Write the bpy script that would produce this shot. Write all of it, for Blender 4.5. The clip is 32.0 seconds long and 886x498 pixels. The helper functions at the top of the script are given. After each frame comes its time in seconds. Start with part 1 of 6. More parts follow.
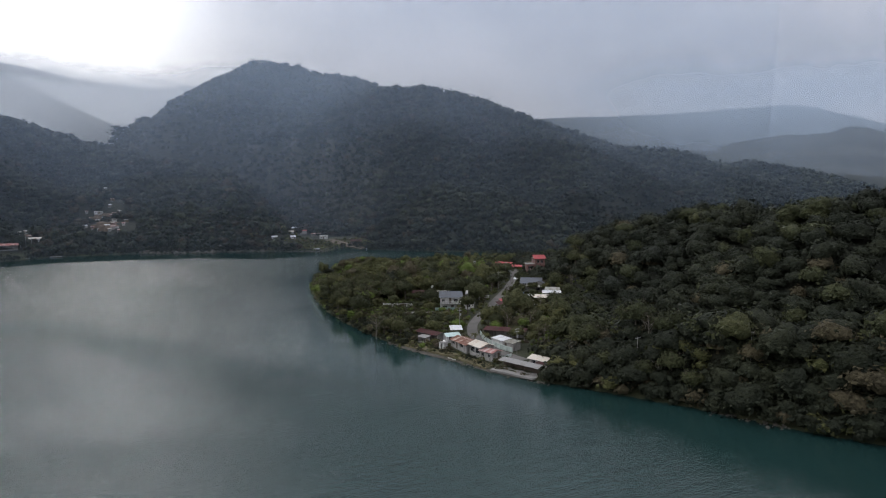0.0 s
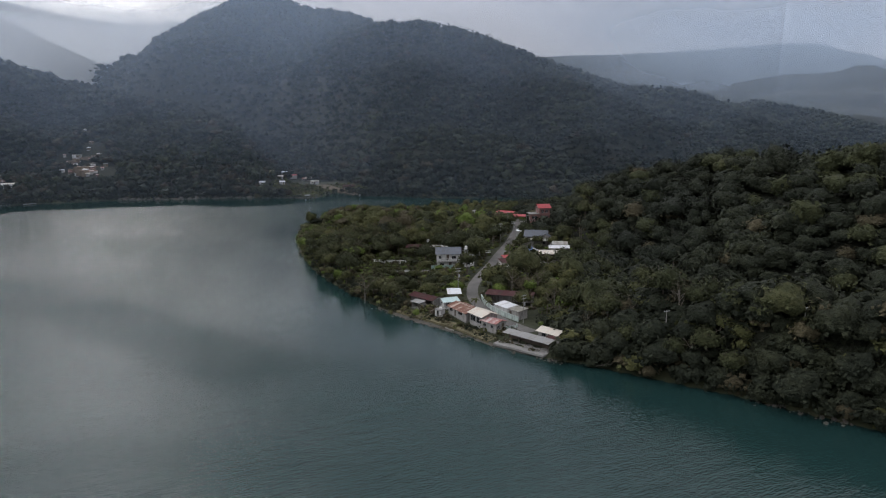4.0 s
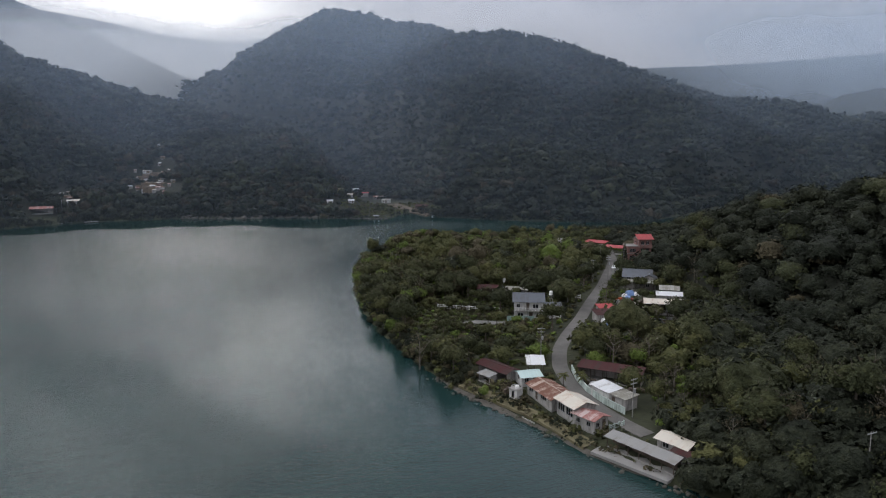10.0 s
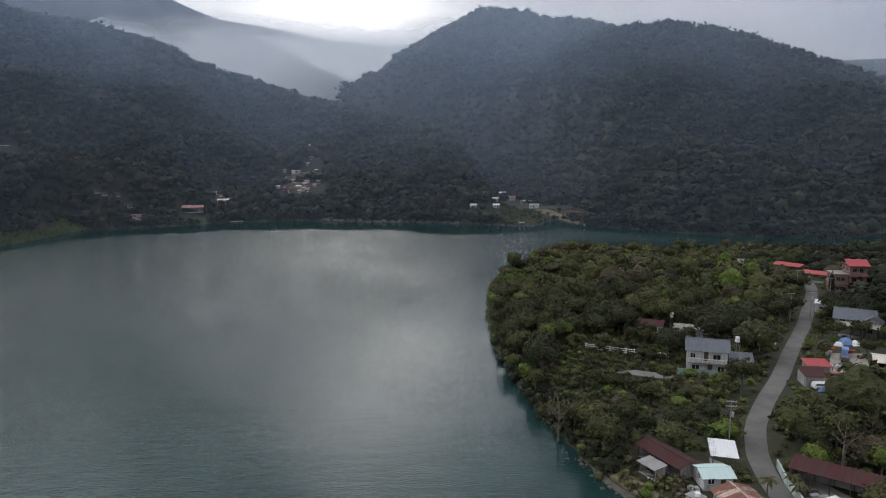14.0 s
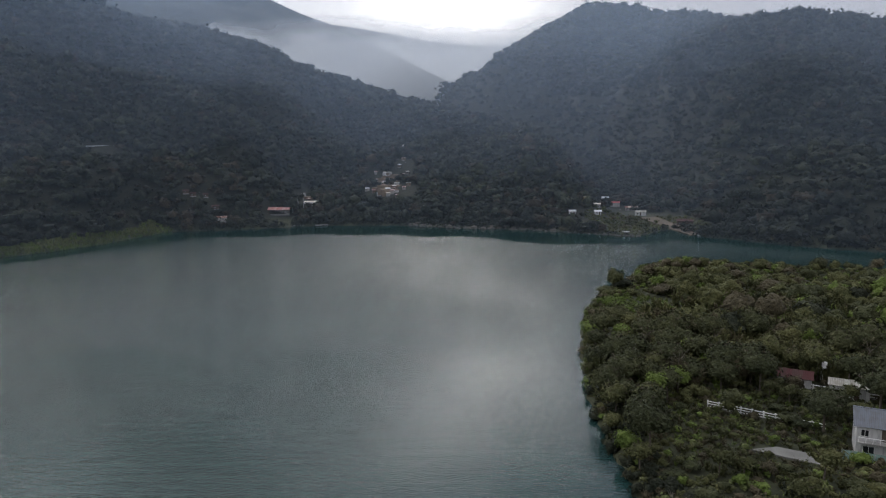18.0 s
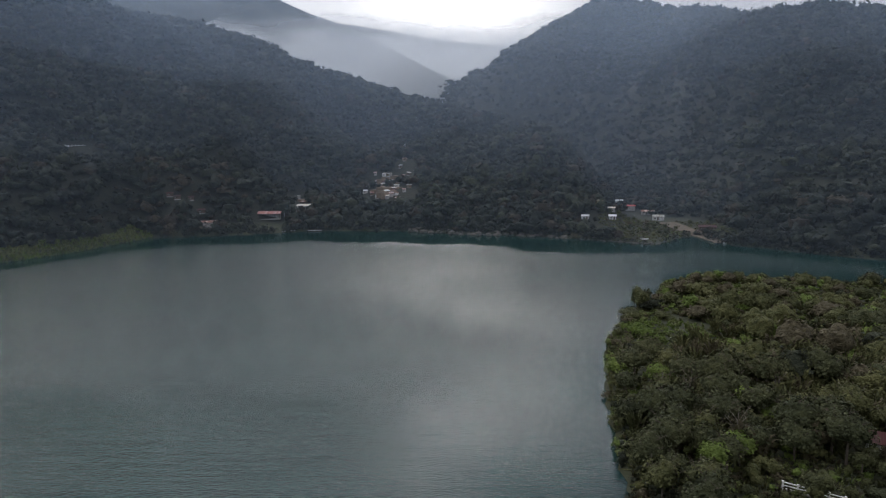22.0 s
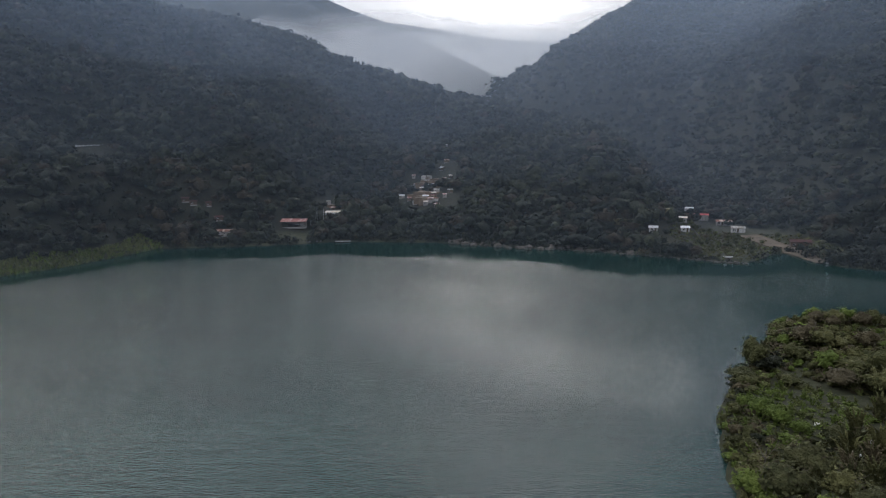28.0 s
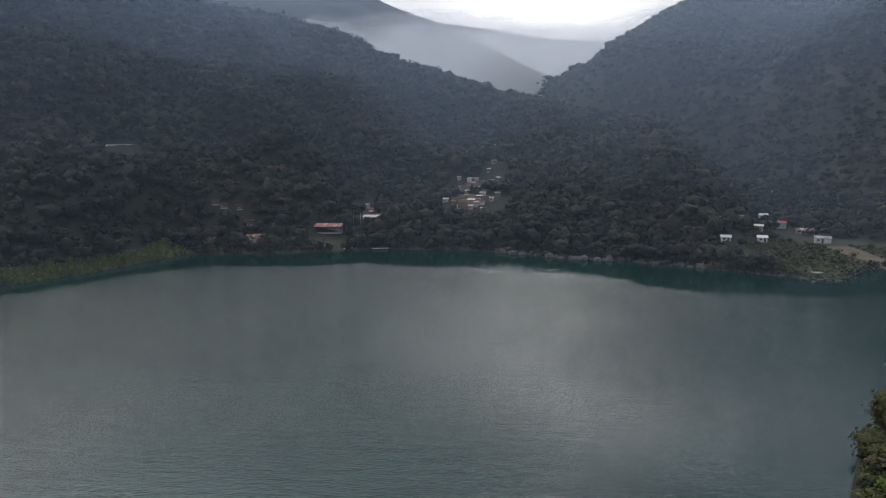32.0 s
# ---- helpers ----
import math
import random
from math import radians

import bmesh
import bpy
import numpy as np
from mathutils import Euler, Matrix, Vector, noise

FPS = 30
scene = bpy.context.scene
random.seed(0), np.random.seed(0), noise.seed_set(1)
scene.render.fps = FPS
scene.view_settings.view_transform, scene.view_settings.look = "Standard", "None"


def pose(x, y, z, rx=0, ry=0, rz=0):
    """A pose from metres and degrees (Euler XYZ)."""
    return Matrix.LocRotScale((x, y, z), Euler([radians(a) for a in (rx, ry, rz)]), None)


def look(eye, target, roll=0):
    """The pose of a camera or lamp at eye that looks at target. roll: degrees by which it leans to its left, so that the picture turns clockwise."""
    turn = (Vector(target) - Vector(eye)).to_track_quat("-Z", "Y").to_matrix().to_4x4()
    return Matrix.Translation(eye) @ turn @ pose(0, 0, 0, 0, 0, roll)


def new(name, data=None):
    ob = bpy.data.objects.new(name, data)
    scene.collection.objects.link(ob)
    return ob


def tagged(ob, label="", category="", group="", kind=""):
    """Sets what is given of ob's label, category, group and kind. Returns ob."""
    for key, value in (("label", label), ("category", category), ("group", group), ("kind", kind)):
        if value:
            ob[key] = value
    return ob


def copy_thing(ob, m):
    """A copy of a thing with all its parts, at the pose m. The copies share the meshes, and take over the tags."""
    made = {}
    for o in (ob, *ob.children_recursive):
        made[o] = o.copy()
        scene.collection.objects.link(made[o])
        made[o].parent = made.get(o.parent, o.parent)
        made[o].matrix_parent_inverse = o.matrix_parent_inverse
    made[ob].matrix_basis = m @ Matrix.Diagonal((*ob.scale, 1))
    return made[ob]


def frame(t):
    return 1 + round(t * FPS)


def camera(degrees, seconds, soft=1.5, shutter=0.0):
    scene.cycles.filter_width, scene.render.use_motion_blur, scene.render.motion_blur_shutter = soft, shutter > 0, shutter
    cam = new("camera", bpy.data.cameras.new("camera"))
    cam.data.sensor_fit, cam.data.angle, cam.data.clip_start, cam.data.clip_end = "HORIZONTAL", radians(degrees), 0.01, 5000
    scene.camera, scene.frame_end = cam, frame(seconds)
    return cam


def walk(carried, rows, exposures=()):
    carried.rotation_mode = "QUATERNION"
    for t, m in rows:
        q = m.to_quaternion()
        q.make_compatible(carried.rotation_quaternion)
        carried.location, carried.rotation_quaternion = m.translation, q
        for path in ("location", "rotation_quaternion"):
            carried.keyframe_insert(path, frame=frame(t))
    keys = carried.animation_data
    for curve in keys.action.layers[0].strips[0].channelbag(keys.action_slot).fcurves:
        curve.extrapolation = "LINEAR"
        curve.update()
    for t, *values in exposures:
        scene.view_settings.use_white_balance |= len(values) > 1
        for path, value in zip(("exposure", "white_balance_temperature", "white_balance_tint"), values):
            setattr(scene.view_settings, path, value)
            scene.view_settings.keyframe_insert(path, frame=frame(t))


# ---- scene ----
# ---------------------------------------------------------------- camera
PATH = [
    (0, (-0.01, -0.00, 52.78), (-0.11, 99.54, 43.22), -0.42),
    (0.5, (0.11, 3.23, 52.92), (0.01, 102.59, 41.69), -0.42),
    (1, (0.21, 6.44, 53.02), (0.17, 105.54, 39.62), -0.42),
    (1.5, (0.27, 9.66, 53.08), (0.22, 108.49, 37.84), -0.42),
    (2, (0.36, 13.02, 53.23), (0.31, 111.68, 36.91), -0.42),
    (2.5, (0.34, 16.58, 53.31), (0.36, 115.07, 36.03), -0.42),
    (4.5, (0.32, 31.18, 53.71), (0.50, 129.58, 35.91), -0.42),
    (5, (0.37, 34.89, 53.77), (0.56, 133.39, 36.55), -0.42),
    (5.5, (0.34, 38.70, 53.81), (0.60, 137.31, 37.21), -0.42),
    (6, (0.39, 42.43, 53.79), (0.65, 141.10, 37.55), -0.42),
    (6.5, (0.62, 46.32, 53.75), (0.83, 145.02, 37.68), -0.42),
    (7, (0.79, 50.27, 53.75), (0.98, 148.97, 37.71), -0.42),
    (7.5, (0.88, 54.31, 53.76), (1.10, 153.02, 37.76), -0.42),
    (8, (0.98, 58.44, 53.75), (0.54, 157.16, 37.78), -0.42),
    (8.5, (0.90, 62.63, 53.69), (-2.04, 161.31, 37.79), -0.42),
    (9, (0.72, 66.93, 53.69), (-5.12, 165.49, 37.86), -0.42),
    (9.5, (0.66, 71.53, 53.73), (-7.93, 169.90, 37.94), -0.42),
    (10, (0.66, 76.19, 53.87), (-10.56, 174.30, 38.13), -0.42),
    (10.5, (0.27, 80.99, 53.89), (-13.54, 178.78, 38.23), -0.42),
    (11, (0.06, 85.78, 53.80), (-16.38, 183.18, 38.17), -0.42),
    (11.5, (-0.61, 90.65, 53.67), (-19.69, 187.56, 38.07), -0.42),
    (12, (-1.20, 95.53, 53.56), (-22.86, 191.91, 37.99), -0.42),
    (12.5, (-1.65, 100.42, 53.46), (-25.91, 196.18, 37.92), -0.42),
    (13, (-2.09, 105.30, 53.38), (-29.00, 200.36, 37.88), -0.42),
    (13.5, (-2.98, 110.10, 53.34), (-32.44, 204.40, 37.83), -0.42),
    (14, (-3.86, 114.75, 53.21), (-35.86, 208.22, 37.75), -0.42),
    (14.5, (-4.66, 119.24, 53.07), (-39.21, 211.79, 37.56), -0.42),
    (15, (-5.46, 123.26, 52.86), (-42.35, 214.91, 37.37), -0.42),
    (15.5, (-6.29, 127.20, 52.70), (-45.77, 217.78, 37.28), -0.42),
    (17.5, (-9.63, 144.08, 52.24), (-54.86, 231.97, 37.09), -0.42),
    (18, (-11.22, 148.22, 52.13), (-56.40, 236.14, 37.02), -0.42),
    (18.5, (-12.81, 152.19, 51.98), (-57.94, 240.14, 36.88), -0.42),
    (19, (-14.20, 155.79, 51.74), (-59.42, 243.70, 36.68), -0.42),
    (19.5, (-15.40, 159.14, 51.37), (-60.59, 247.07, 36.35), -0.42),
    (20, (-16.73, 162.61, 51.06), (-61.95, 250.54, 36.11), -0.42),
    (20.5, (-18.31, 166.23, 50.96), (-63.55, 254.15, 36.01), -0.42),
    (21, (-20.10, 170.02, 51.10), (-65.39, 257.91, 36.10), -0.42),
    (21.5, (-21.96, 174.05, 51.40), (-67.47, 261.81, 36.34), -0.42),
    (22, (-23.83, 178.02, 51.71), (-69.80, 265.53, 36.58), -0.42),
    (22.5, (-26.01, 182.03, 51.93), (-72.35, 269.32, 36.69), -0.42),
    (23, (-28.15, 185.91, 52.04), (-74.96, 272.95, 36.76), -0.42),
    (23.5, (-30.34, 189.74, 52.07), (-77.56, 276.54, 36.73), -0.42),
    (24, (-32.42, 193.46, 52.03), (-80.08, 280.03, 36.70), -0.42),
    (24.5, (-34.39, 197.06, 51.93), (-82.50, 283.38, 36.58), -0.42),
    (25, (-36.38, 200.74, 51.78), (-84.89, 286.83, 36.46), -0.42),
    (25.5, (-38.47, 204.72, 51.66), (-87.46, 290.55, 36.37), -0.42),
    (27.5, (-45.90, 219.66, 51.49), (-96.85, 304.37, 36.36), -0.42),
    (28, (-47.54, 223.03, 51.40), (-99.01, 307.43, 36.33), -0.42),
    (28.5, (-49.34, 226.37, 51.31), (-101.51, 310.35, 36.27), -0.42),
    (29, (-51.05, 229.60, 51.20), (-103.94, 313.13, 36.22), -0.42),
    (29.5, (-52.82, 232.76, 51.07), (-106.41, 315.86, 36.16), -0.42),
    (30, (-54.53, 236.01, 50.98), (-108.89, 318.61, 36.07), -0.42),
    (30.5, (-56.36, 239.51, 50.86), (-111.48, 321.61, 36.00), -0.42),
    (31, (-58.34, 243.27, 50.70), (-114.18, 324.88, 35.84), -0.42),
    (31.5, (-60.24, 246.96, 50.45), (-116.84, 328.06, 35.65), -0.42),
    (32, (-62.14, 250.52, 50.09), (-119.49, 331.09, 35.30), -0.42),
]
cam = camera(64.5, 32.0, soft=1.15)
walk(cam, [(t, look(eye, target, roll)) for t, eye, target, roll in PATH])

# ---------------------------------------------------------------- light
SUN_AZ, SUN_EL = radians(26.5), radians(15.0)      # azimuth to the left of +y
SUN_DIR = Vector((-math.sin(SUN_AZ) * math.cos(SUN_EL), math.cos(SUN_AZ) * math.cos(SUN_EL), math.sin(SUN_EL)))
sun_data = bpy.data.lights.new("sun", "SUN")
sun_data.energy, sun_data.angle, sun_data.color = 0.20, radians(30), (1.0, 0.98, 0.95)
sun = new("sun", sun_data)
sun.matrix_world = look(SUN_DIR * 900, (0, 0, 0))


class Nodes:
    """A small builder of node trees."""

    def __init__(self, tree):
        self.tree = tree
        tree.nodes.clear()

    def add(self, kind, **inputs):
        node = self.tree.nodes.new(kind)
        for key, value in inputs.items():
            self.set(node, key, value)
        return node

    def set(self, node, key, value):
        sock = node.inputs[key if not key.startswith("i_") else int(key[2:])]
        if isinstance(value, bpy.types.NodeSocket):
            self.tree.links.new(value, sock)
        else:
            sock.default_value = value

    def math(self, op, a, b=0.0, clamp=False):
        n = self.add("ShaderNodeMath", i_0=a, i_1=b)
        n.operation, n.use_clamp = op, clamp
        return n.outputs[0]

    def noise(self, vec, scale, detail=4.0, rough=0.55, kind="Fac"):
        n = self.add("ShaderNodeTexNoise", Vector=vec, Scale=scale, Detail=detail, Roughness=rough)
        return n.outputs[kind]

    def ramp(self, fac, stops):
        n = self.add("ShaderNodeValToRGB", Fac=fac)
        while len(n.color_ramp.elements) < len(stops):
            n.color_ramp.elements.new(0.5)
        for el, (at, col) in zip(n.color_ramp.elements, stops):
            el.position, el.color = at, (*col, 1.0) if not isinstance(col, float) else (col, col, col, 1.0)
        return n.outputs["Color"]

    def mix(self, fac, a, b, blend="MIX"):
        n = self.tree.nodes.new("ShaderNodeMix")
        n.data_type, n.blend_type = "RGBA", blend
        for sock, value in ((n.inputs[0], fac), (n.inputs[6], a), (n.inputs[7], b)):
            if isinstance(value, bpy.types.NodeSocket):
                self.tree.links.new(value, sock)
            else:
                sock.default_value = value if isinstance(value, float) else (*value, 1.0) if len(value) == 3 else value
        return n.outputs[2]

    def bump(self, height, strength, distance):
        return self.add("ShaderNodeBump", Height=height, Strength=strength, Distance=distance).outputs[0]


# an overcast sky with the hidden sun's glow over the valley
world = bpy.data.worlds.new("overcast_sky")
world.use_nodes = True
scene.world = world
w = Nodes(world.node_tree)
sky = w.add("ShaderNodeTexSky")
sky.sky_type, sky.sun_disc, sky.sun_elevation, sky.sun_rotation = "NISHITA", False, SUN_EL, -SUN_AZ
coord = w.add("ShaderNodeTexCoord").outputs["Generated"]
dot = w.add("ShaderNodeVectorMath", i_0=coord, i_1=SUN_DIR)
dot.operation = "DOT_PRODUCT"
toward = w.math("MAXIMUM", dot.outputs["Value"], 0.0)
west = w.add("ShaderNodeVectorMath", i_0=coord, i_1=(-0.885, 0.17, 0.43))
west.operation = "DOT_PRODUCT"
glow = w.math("MULTIPLY", w.math("POWER", w.math("MAXIMUM", west.outputs["Value"], 0.0), 8.0), 3.6)
for power, amount in ((30.0, 0.45), (150.0, 2.5)):
    glow = w.math("ADD", glow, w.math("MULTIPLY", w.math("POWER", toward, power), amount))
stretch = w.add("ShaderNodeMapping", Vector=coord, Scale=(1.0, 1.0, 2.6)).outputs[0]
cloud = w.ramp(w.noise(stretch, 3.2, 6.0, 0.5), ((0.3, 0.84), (0.7, 1.10)))
height = w.add("ShaderNodeSeparateXYZ", Vector=coord).outputs["Z"]
deck = w.ramp(w.math("ADD", height, 0.0, True), ((0.0, (0.36, 0.362, 0.41)), (0.10, (0.45, 0.452, 0.51)), (0.20, (0.64, 0.642, 0.71)), (0.38, (0.84, 0.842, 0.92)), (0.60, (1.04, 1.04, 1.12)), (1.0, (1.02, 1.02, 1.11))))
deck = w.mix(1.0, deck, cloud, "MULTIPLY")
tint = w.add("ShaderNodeVectorMath", i_0=(1.0, 0.99, 0.98), i_3=glow)
tint.operation = "SCALE"
lit = w.mix(1.0, deck, tint.outputs[0], "ADD")
bg_cloud = w.add("ShaderNodeBackground", Color=lit, Strength=1.0)
bg_sky = w.add("ShaderNodeBackground", Color=sky.outputs[0], Strength=0.05)
both = w.add("ShaderNodeMixShader", Fac=0.88, i_1=bg_sky.outputs[0], i_2=bg_cloud.outputs[0])
w.add("ShaderNodeOutputWorld", Surface=both.outputs[0])


# ---------------------------------------------------------------- materials
def material(name, rough=0.8, metal=0.0):
    m = bpy.data.materials.new(name)
    m.use_nodes = True
    n = Nodes(m.node_tree)
    n.shader = n.add("ShaderNodeBsdfPrincipled", Roughness=rough, Metallic=metal)
    n.out = n.add("ShaderNodeOutputMaterial", Surface=n.shader.outputs[0])
    n.pos = n.add("ShaderNodeTexCoord").outputs["Object"]
    n.world = n.add("ShaderNodeNewGeometry").outputs["Position"]
    n.mat = m
    return n


def foliage(name, dark, mid, light, patch=0.03, own=0.10):
    n = material(name, 0.75)
    big = n.noise(n.world, patch, 3.0)
    small = n.noise(n.world, 0.22, 2.0)
    island = n.add("ShaderNodeNewGeometry").outputs["Random Per Island"]
    fac = n.math("ADD", n.math("MULTIPLY", big, 0.75), n.math("MULTIPLY", small, 0.42))
    fac = n.math("ADD", fac, n.math("MULTIPLY", n.math("SUBTRACT", island, 0.5), own))
    fine = n.noise(n.world, 0.9, 3.0, 0.7)
    fac = n.math("ADD", fac, n.math("MULTIPLY", n.math("SUBTRACT", fine, 0.5), 0.55))
    n.set(n.shader, "Base Color", n.ramp(fac, ((0.32, dark), (0.56, mid), (0.80, light))))
    n.set(n.shader, "Specular IOR Level", 0.2)
    n.set(n.shader, "Normal", n.bump(fine, 1.0, 1.4))
    return n.mat


LEAF = foliage("broad_leaves", (0.010, 0.014, 0.009), (0.019, 0.024, 0.014), (0.037, 0.042, 0.022))
LEAF_MID = foliage("garden_leaves", (0.020, 0.026, 0.012), (0.042, 0.049, 0.021), (0.074, 0.078, 0.033))
LEAF_OLIVE = foliage("olive_leaves", (0.031, 0.036, 0.014), (0.064, 0.070, 0.026), (0.118, 0.118, 0.046))
LEAF_FAR = foliage("forest_leaves", (0.007, 0.011, 0.009), (0.016, 0.022, 0.016), (0.036, 0.042, 0.027), 0.010, 0.24)
LEAF_FAR_PALE = foliage("pale_forest_leaves", (0.013, 0.019, 0.013), (0.026, 0.033, 0.021), (0.050, 0.056, 0.032), 0.010, 0.24)
LEAF_FAR_DRY = foliage("dry_forest_leaves", (0.020, 0.018, 0.013), (0.036, 0.031, 0.021), (0.062, 0.052, 0.035), 0.010, 0.30)
LEAF_BRIGHT = foliage("young_leaves", (0.052, 0.078, 0.017), (0.094, 0.134, 0.028), (0.155, 0.205, 0.048))
LEAF_DRY = foliage("dry_leaves", (0.040, 0.036, 0.021), (0.066, 0.057, 0.033), (0.10, 0.087, 0.05))
REED = foliage("reed_leaves", (0.065, 0.085, 0.028), (0.110, 0.132, 0.045), (0.165, 0.18, 0.07))


def plain(name, col, rough=0.8, metal=0.0, vary=0.25, scale=1.2, grain=14.0, bump=0.15, dist=0.02, damp=0.0):
    """A surface with stains at two scales and a fine relief; damp: runs of dirt down it."""
    n = material(name, rough, metal)
    a, b = n.noise(n.pos, scale, 4.0), n.noise(n.pos, grain, 3.0)
    fac = n.math("ADD", n.math("MULTIPLY", a, 0.7), n.math("MULTIPLY", b, 0.3))
    lo, hi = [c * (1 - vary) for c in col], [min(1.0, c * (1 + vary)) for c in col]
    base = n.ramp(fac, ((0.3, lo), (0.7, hi)))
    if damp:
        runs = n.noise(n.add("ShaderNodeMapping", Vector=n.pos, Scale=(2.2, 2.2, 0.35)).outputs[0], 1.0, 5.0, 0.65)
        base = n.mix(n.ramp(runs, ((0.46, 0.0), (0.68, damp))), base, [c * 0.42 for c in col])
    n.set(n.shader, "Base Color", base)
    n.set(n.shader, "Normal", n.bump(b, bump, dist))
    return n.mat


BARK = plain("bark", (0.10, 0.085, 0.068), 0.9, vary=0.4)
PALE_BARK = plain("pale_bark", (0.15, 0.135, 0.115), 0.9, vary=0.3)


def ground_material():
    n = material("undergrowth", 0.95)
    big, small = n.noise(n.world, 0.02, 4.0), n.noise(n.world, 0.5, 4.0)
    fac = n.math("ADD", n.math("MULTIPLY", big, 0.6), n.math("MULTIPLY", small, 0.4))
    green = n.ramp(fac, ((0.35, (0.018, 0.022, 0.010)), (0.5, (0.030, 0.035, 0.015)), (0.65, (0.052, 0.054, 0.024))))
    # wood floor above 2.4 m, colour darkened to match the self-shaded crowns
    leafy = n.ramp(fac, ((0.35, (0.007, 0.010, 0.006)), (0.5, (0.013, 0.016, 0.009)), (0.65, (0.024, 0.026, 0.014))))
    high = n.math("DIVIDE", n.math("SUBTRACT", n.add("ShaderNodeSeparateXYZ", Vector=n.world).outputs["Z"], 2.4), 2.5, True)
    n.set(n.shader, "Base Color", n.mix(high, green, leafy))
    n.set(n.shader, "Normal", n.bump(small, 0.6, 0.5))
    return n.mat


def water_material():
    """Lake water; its wind attribute says how ruffled each stretch is."""
    n = material("lake_water", 0.15)
    big = n.noise(n.world, 0.012, 3.0)
    n.set(n.shader, "Base Color", n.ramp(big, ((0.35, (0.011, 0.032, 0.031)), (0.65, (0.015, 0.041, 0.039)))))
    n.set(n.shader, "IOR", 1.333)
    wind = n.add("ShaderNodeAttribute")
    wind.attribute_name = "wind"
    wind = wind.outputs["Fac"]
    along = n.add("ShaderNodeMapping", Vector=n.world, Rotation=(0, 0, radians(-27))).outputs[0]
    squeezed = n.add("ShaderNodeMapping", Vector=along, Scale=(0.26, 1.0, 1.0)).outputs[0]
    ripple = n.noise(n.add("ShaderNodeMapping", Vector=along, Scale=(0.36, 1.0, 1.0)).outputs[0], 2.4, 2.0, 0.6)
    chop = n.noise(squeezed, 0.46, 1.5)
    gust = n.ramp(n.noise(n.add("ShaderNodeMapping", Vector=n.world, Rotation=(0, 0, 0.5), Scale=(0.4, 1.0, 1.0)).outputs[0], 0.018, 4.0), ((0.40, 0.55), (0.60, 1.0)))
    h = n.math("MULTIPLY", n.math("ADD", n.math("MULTIPLY", ripple, 0.60), n.math("MULTIPLY", chop, 0.54)), n.math("MULTIPLY", gust, wind))
    n.set(n.shader, "Roughness", n.math("ADD", 0.05, n.math("MULTIPLY", wind, 0.13)))
    n.set(n.shader, "Normal", n.bump(h, 0.9, 0.52))
    return n.mat


GROUND, WATER = ground_material(), water_material()


# ---------------------------------------------------------------- helpers for meshes
def part(name, bm, mat, parent=None, label=""):
    me = bpy.data.meshes.new(name)
    bm.to_mesh(me)
    bm.free()
    me.materials.append(mat)
    ob = new(name, me)
    ob.parent = parent
    if label:
        ob["label"] = label
    return ob


def raw_mesh(name, verts, faces, mats, which=None, smooth=False):
    """A mesh object from arrays: verts (n,3), faces (m,k) of one size."""
    me = bpy.data.meshes.new(name)
    verts, faces = np.asarray(verts, np.float32), np.asarray(faces, np.int32)
    k = faces.shape[1]
    me.vertices.add(len(verts))
    me.vertices.foreach_set("co", verts.ravel())
    me.loops.add(faces.size)
    me.loops.foreach_set("vertex_index", faces.ravel())
    me.polygons.add(len(faces))
    me.polygons.foreach_set("loop_start", np.arange(0, faces.size, k, dtype=np.int32))
    me.polygons.foreach_set("loop_total", np.full(len(faces), k, np.int32))
    for m in mats if isinstance(mats, (list, tuple)) else [mats]:
        me.materials.append(m)
    if which is not None:
        me.polygons.foreach_set("material_index", np.asarray(which, np.int32))
    me.polygons.foreach_set("use_smooth", np.full(len(faces), smooth))
    me.update(calc_edges=True)
    return new(name, me)


# ---------------------------------------------------------------- the lie of the land
EAST_SHORE = [(330, -600), (210, 20), (135, 98), (87, 135), (73, 145), (59, 158), (45, 168), (34, 176), (22, 183), (13, 191), (2, 204),
              (-14, 221), (-27, 242), (-37, 260), (-48, 284), (-57, 310), (-64, 335), (-69, 355), (-70, 380), (-67, 400), (-69, 430),
              (-58, 448), (-25, 458), (20, 462), (60, 468), (110, 500), (200, 560), (400, 680), (2800, 1500), (2800, -600)]
WEST_SHORE = [(2800, 1750), (500, 830), (200, 670), (120, 580), (75, 525), (30, 526), (-13, 532), (-40, 542), (-59, 549), (-68, 562),
              (-77, 580), (-85, 562), (-87, 546), (-94, 535), (-118, 537), (-160, 538), (-197, 530), (-230, 530), (-284, 507), (-304, 480),
              (-335, 453), (-348, 444), (-341, 414), (-337, 387), (-338, 365), (-350, 300), (-370, 150), (-420, -100), (-500, -600),
              (-2800, -600), (-2800, 4300), (2800, 4300)]


def inside_distance(poly, x, y):
    """How far inside a polygon points lie; negative outside."""
    p = np.array(poly, float)
    q = np.roll(p, -1, 0)
    best, odd = np.full(x.shape, 1e9), np.zeros(x.shape, bool)
    for (ax, ay), (bx, by) in zip(p, q):
        dx, dy = bx - ax, by - ay
        s = np.clip(((x - ax) * dx + (y - ay) * dy) / (dx * dx + dy * dy), 0, 1)
        best = np.minimum(best, np.hypot(x - ax - s * dx, y - ay - s * dy))
        if ay != by:
            odd ^= ((ay > y) != (by > y)) & (x < dx * (y - ay) / dy + ax)
    return np.where(odd, best, -best)


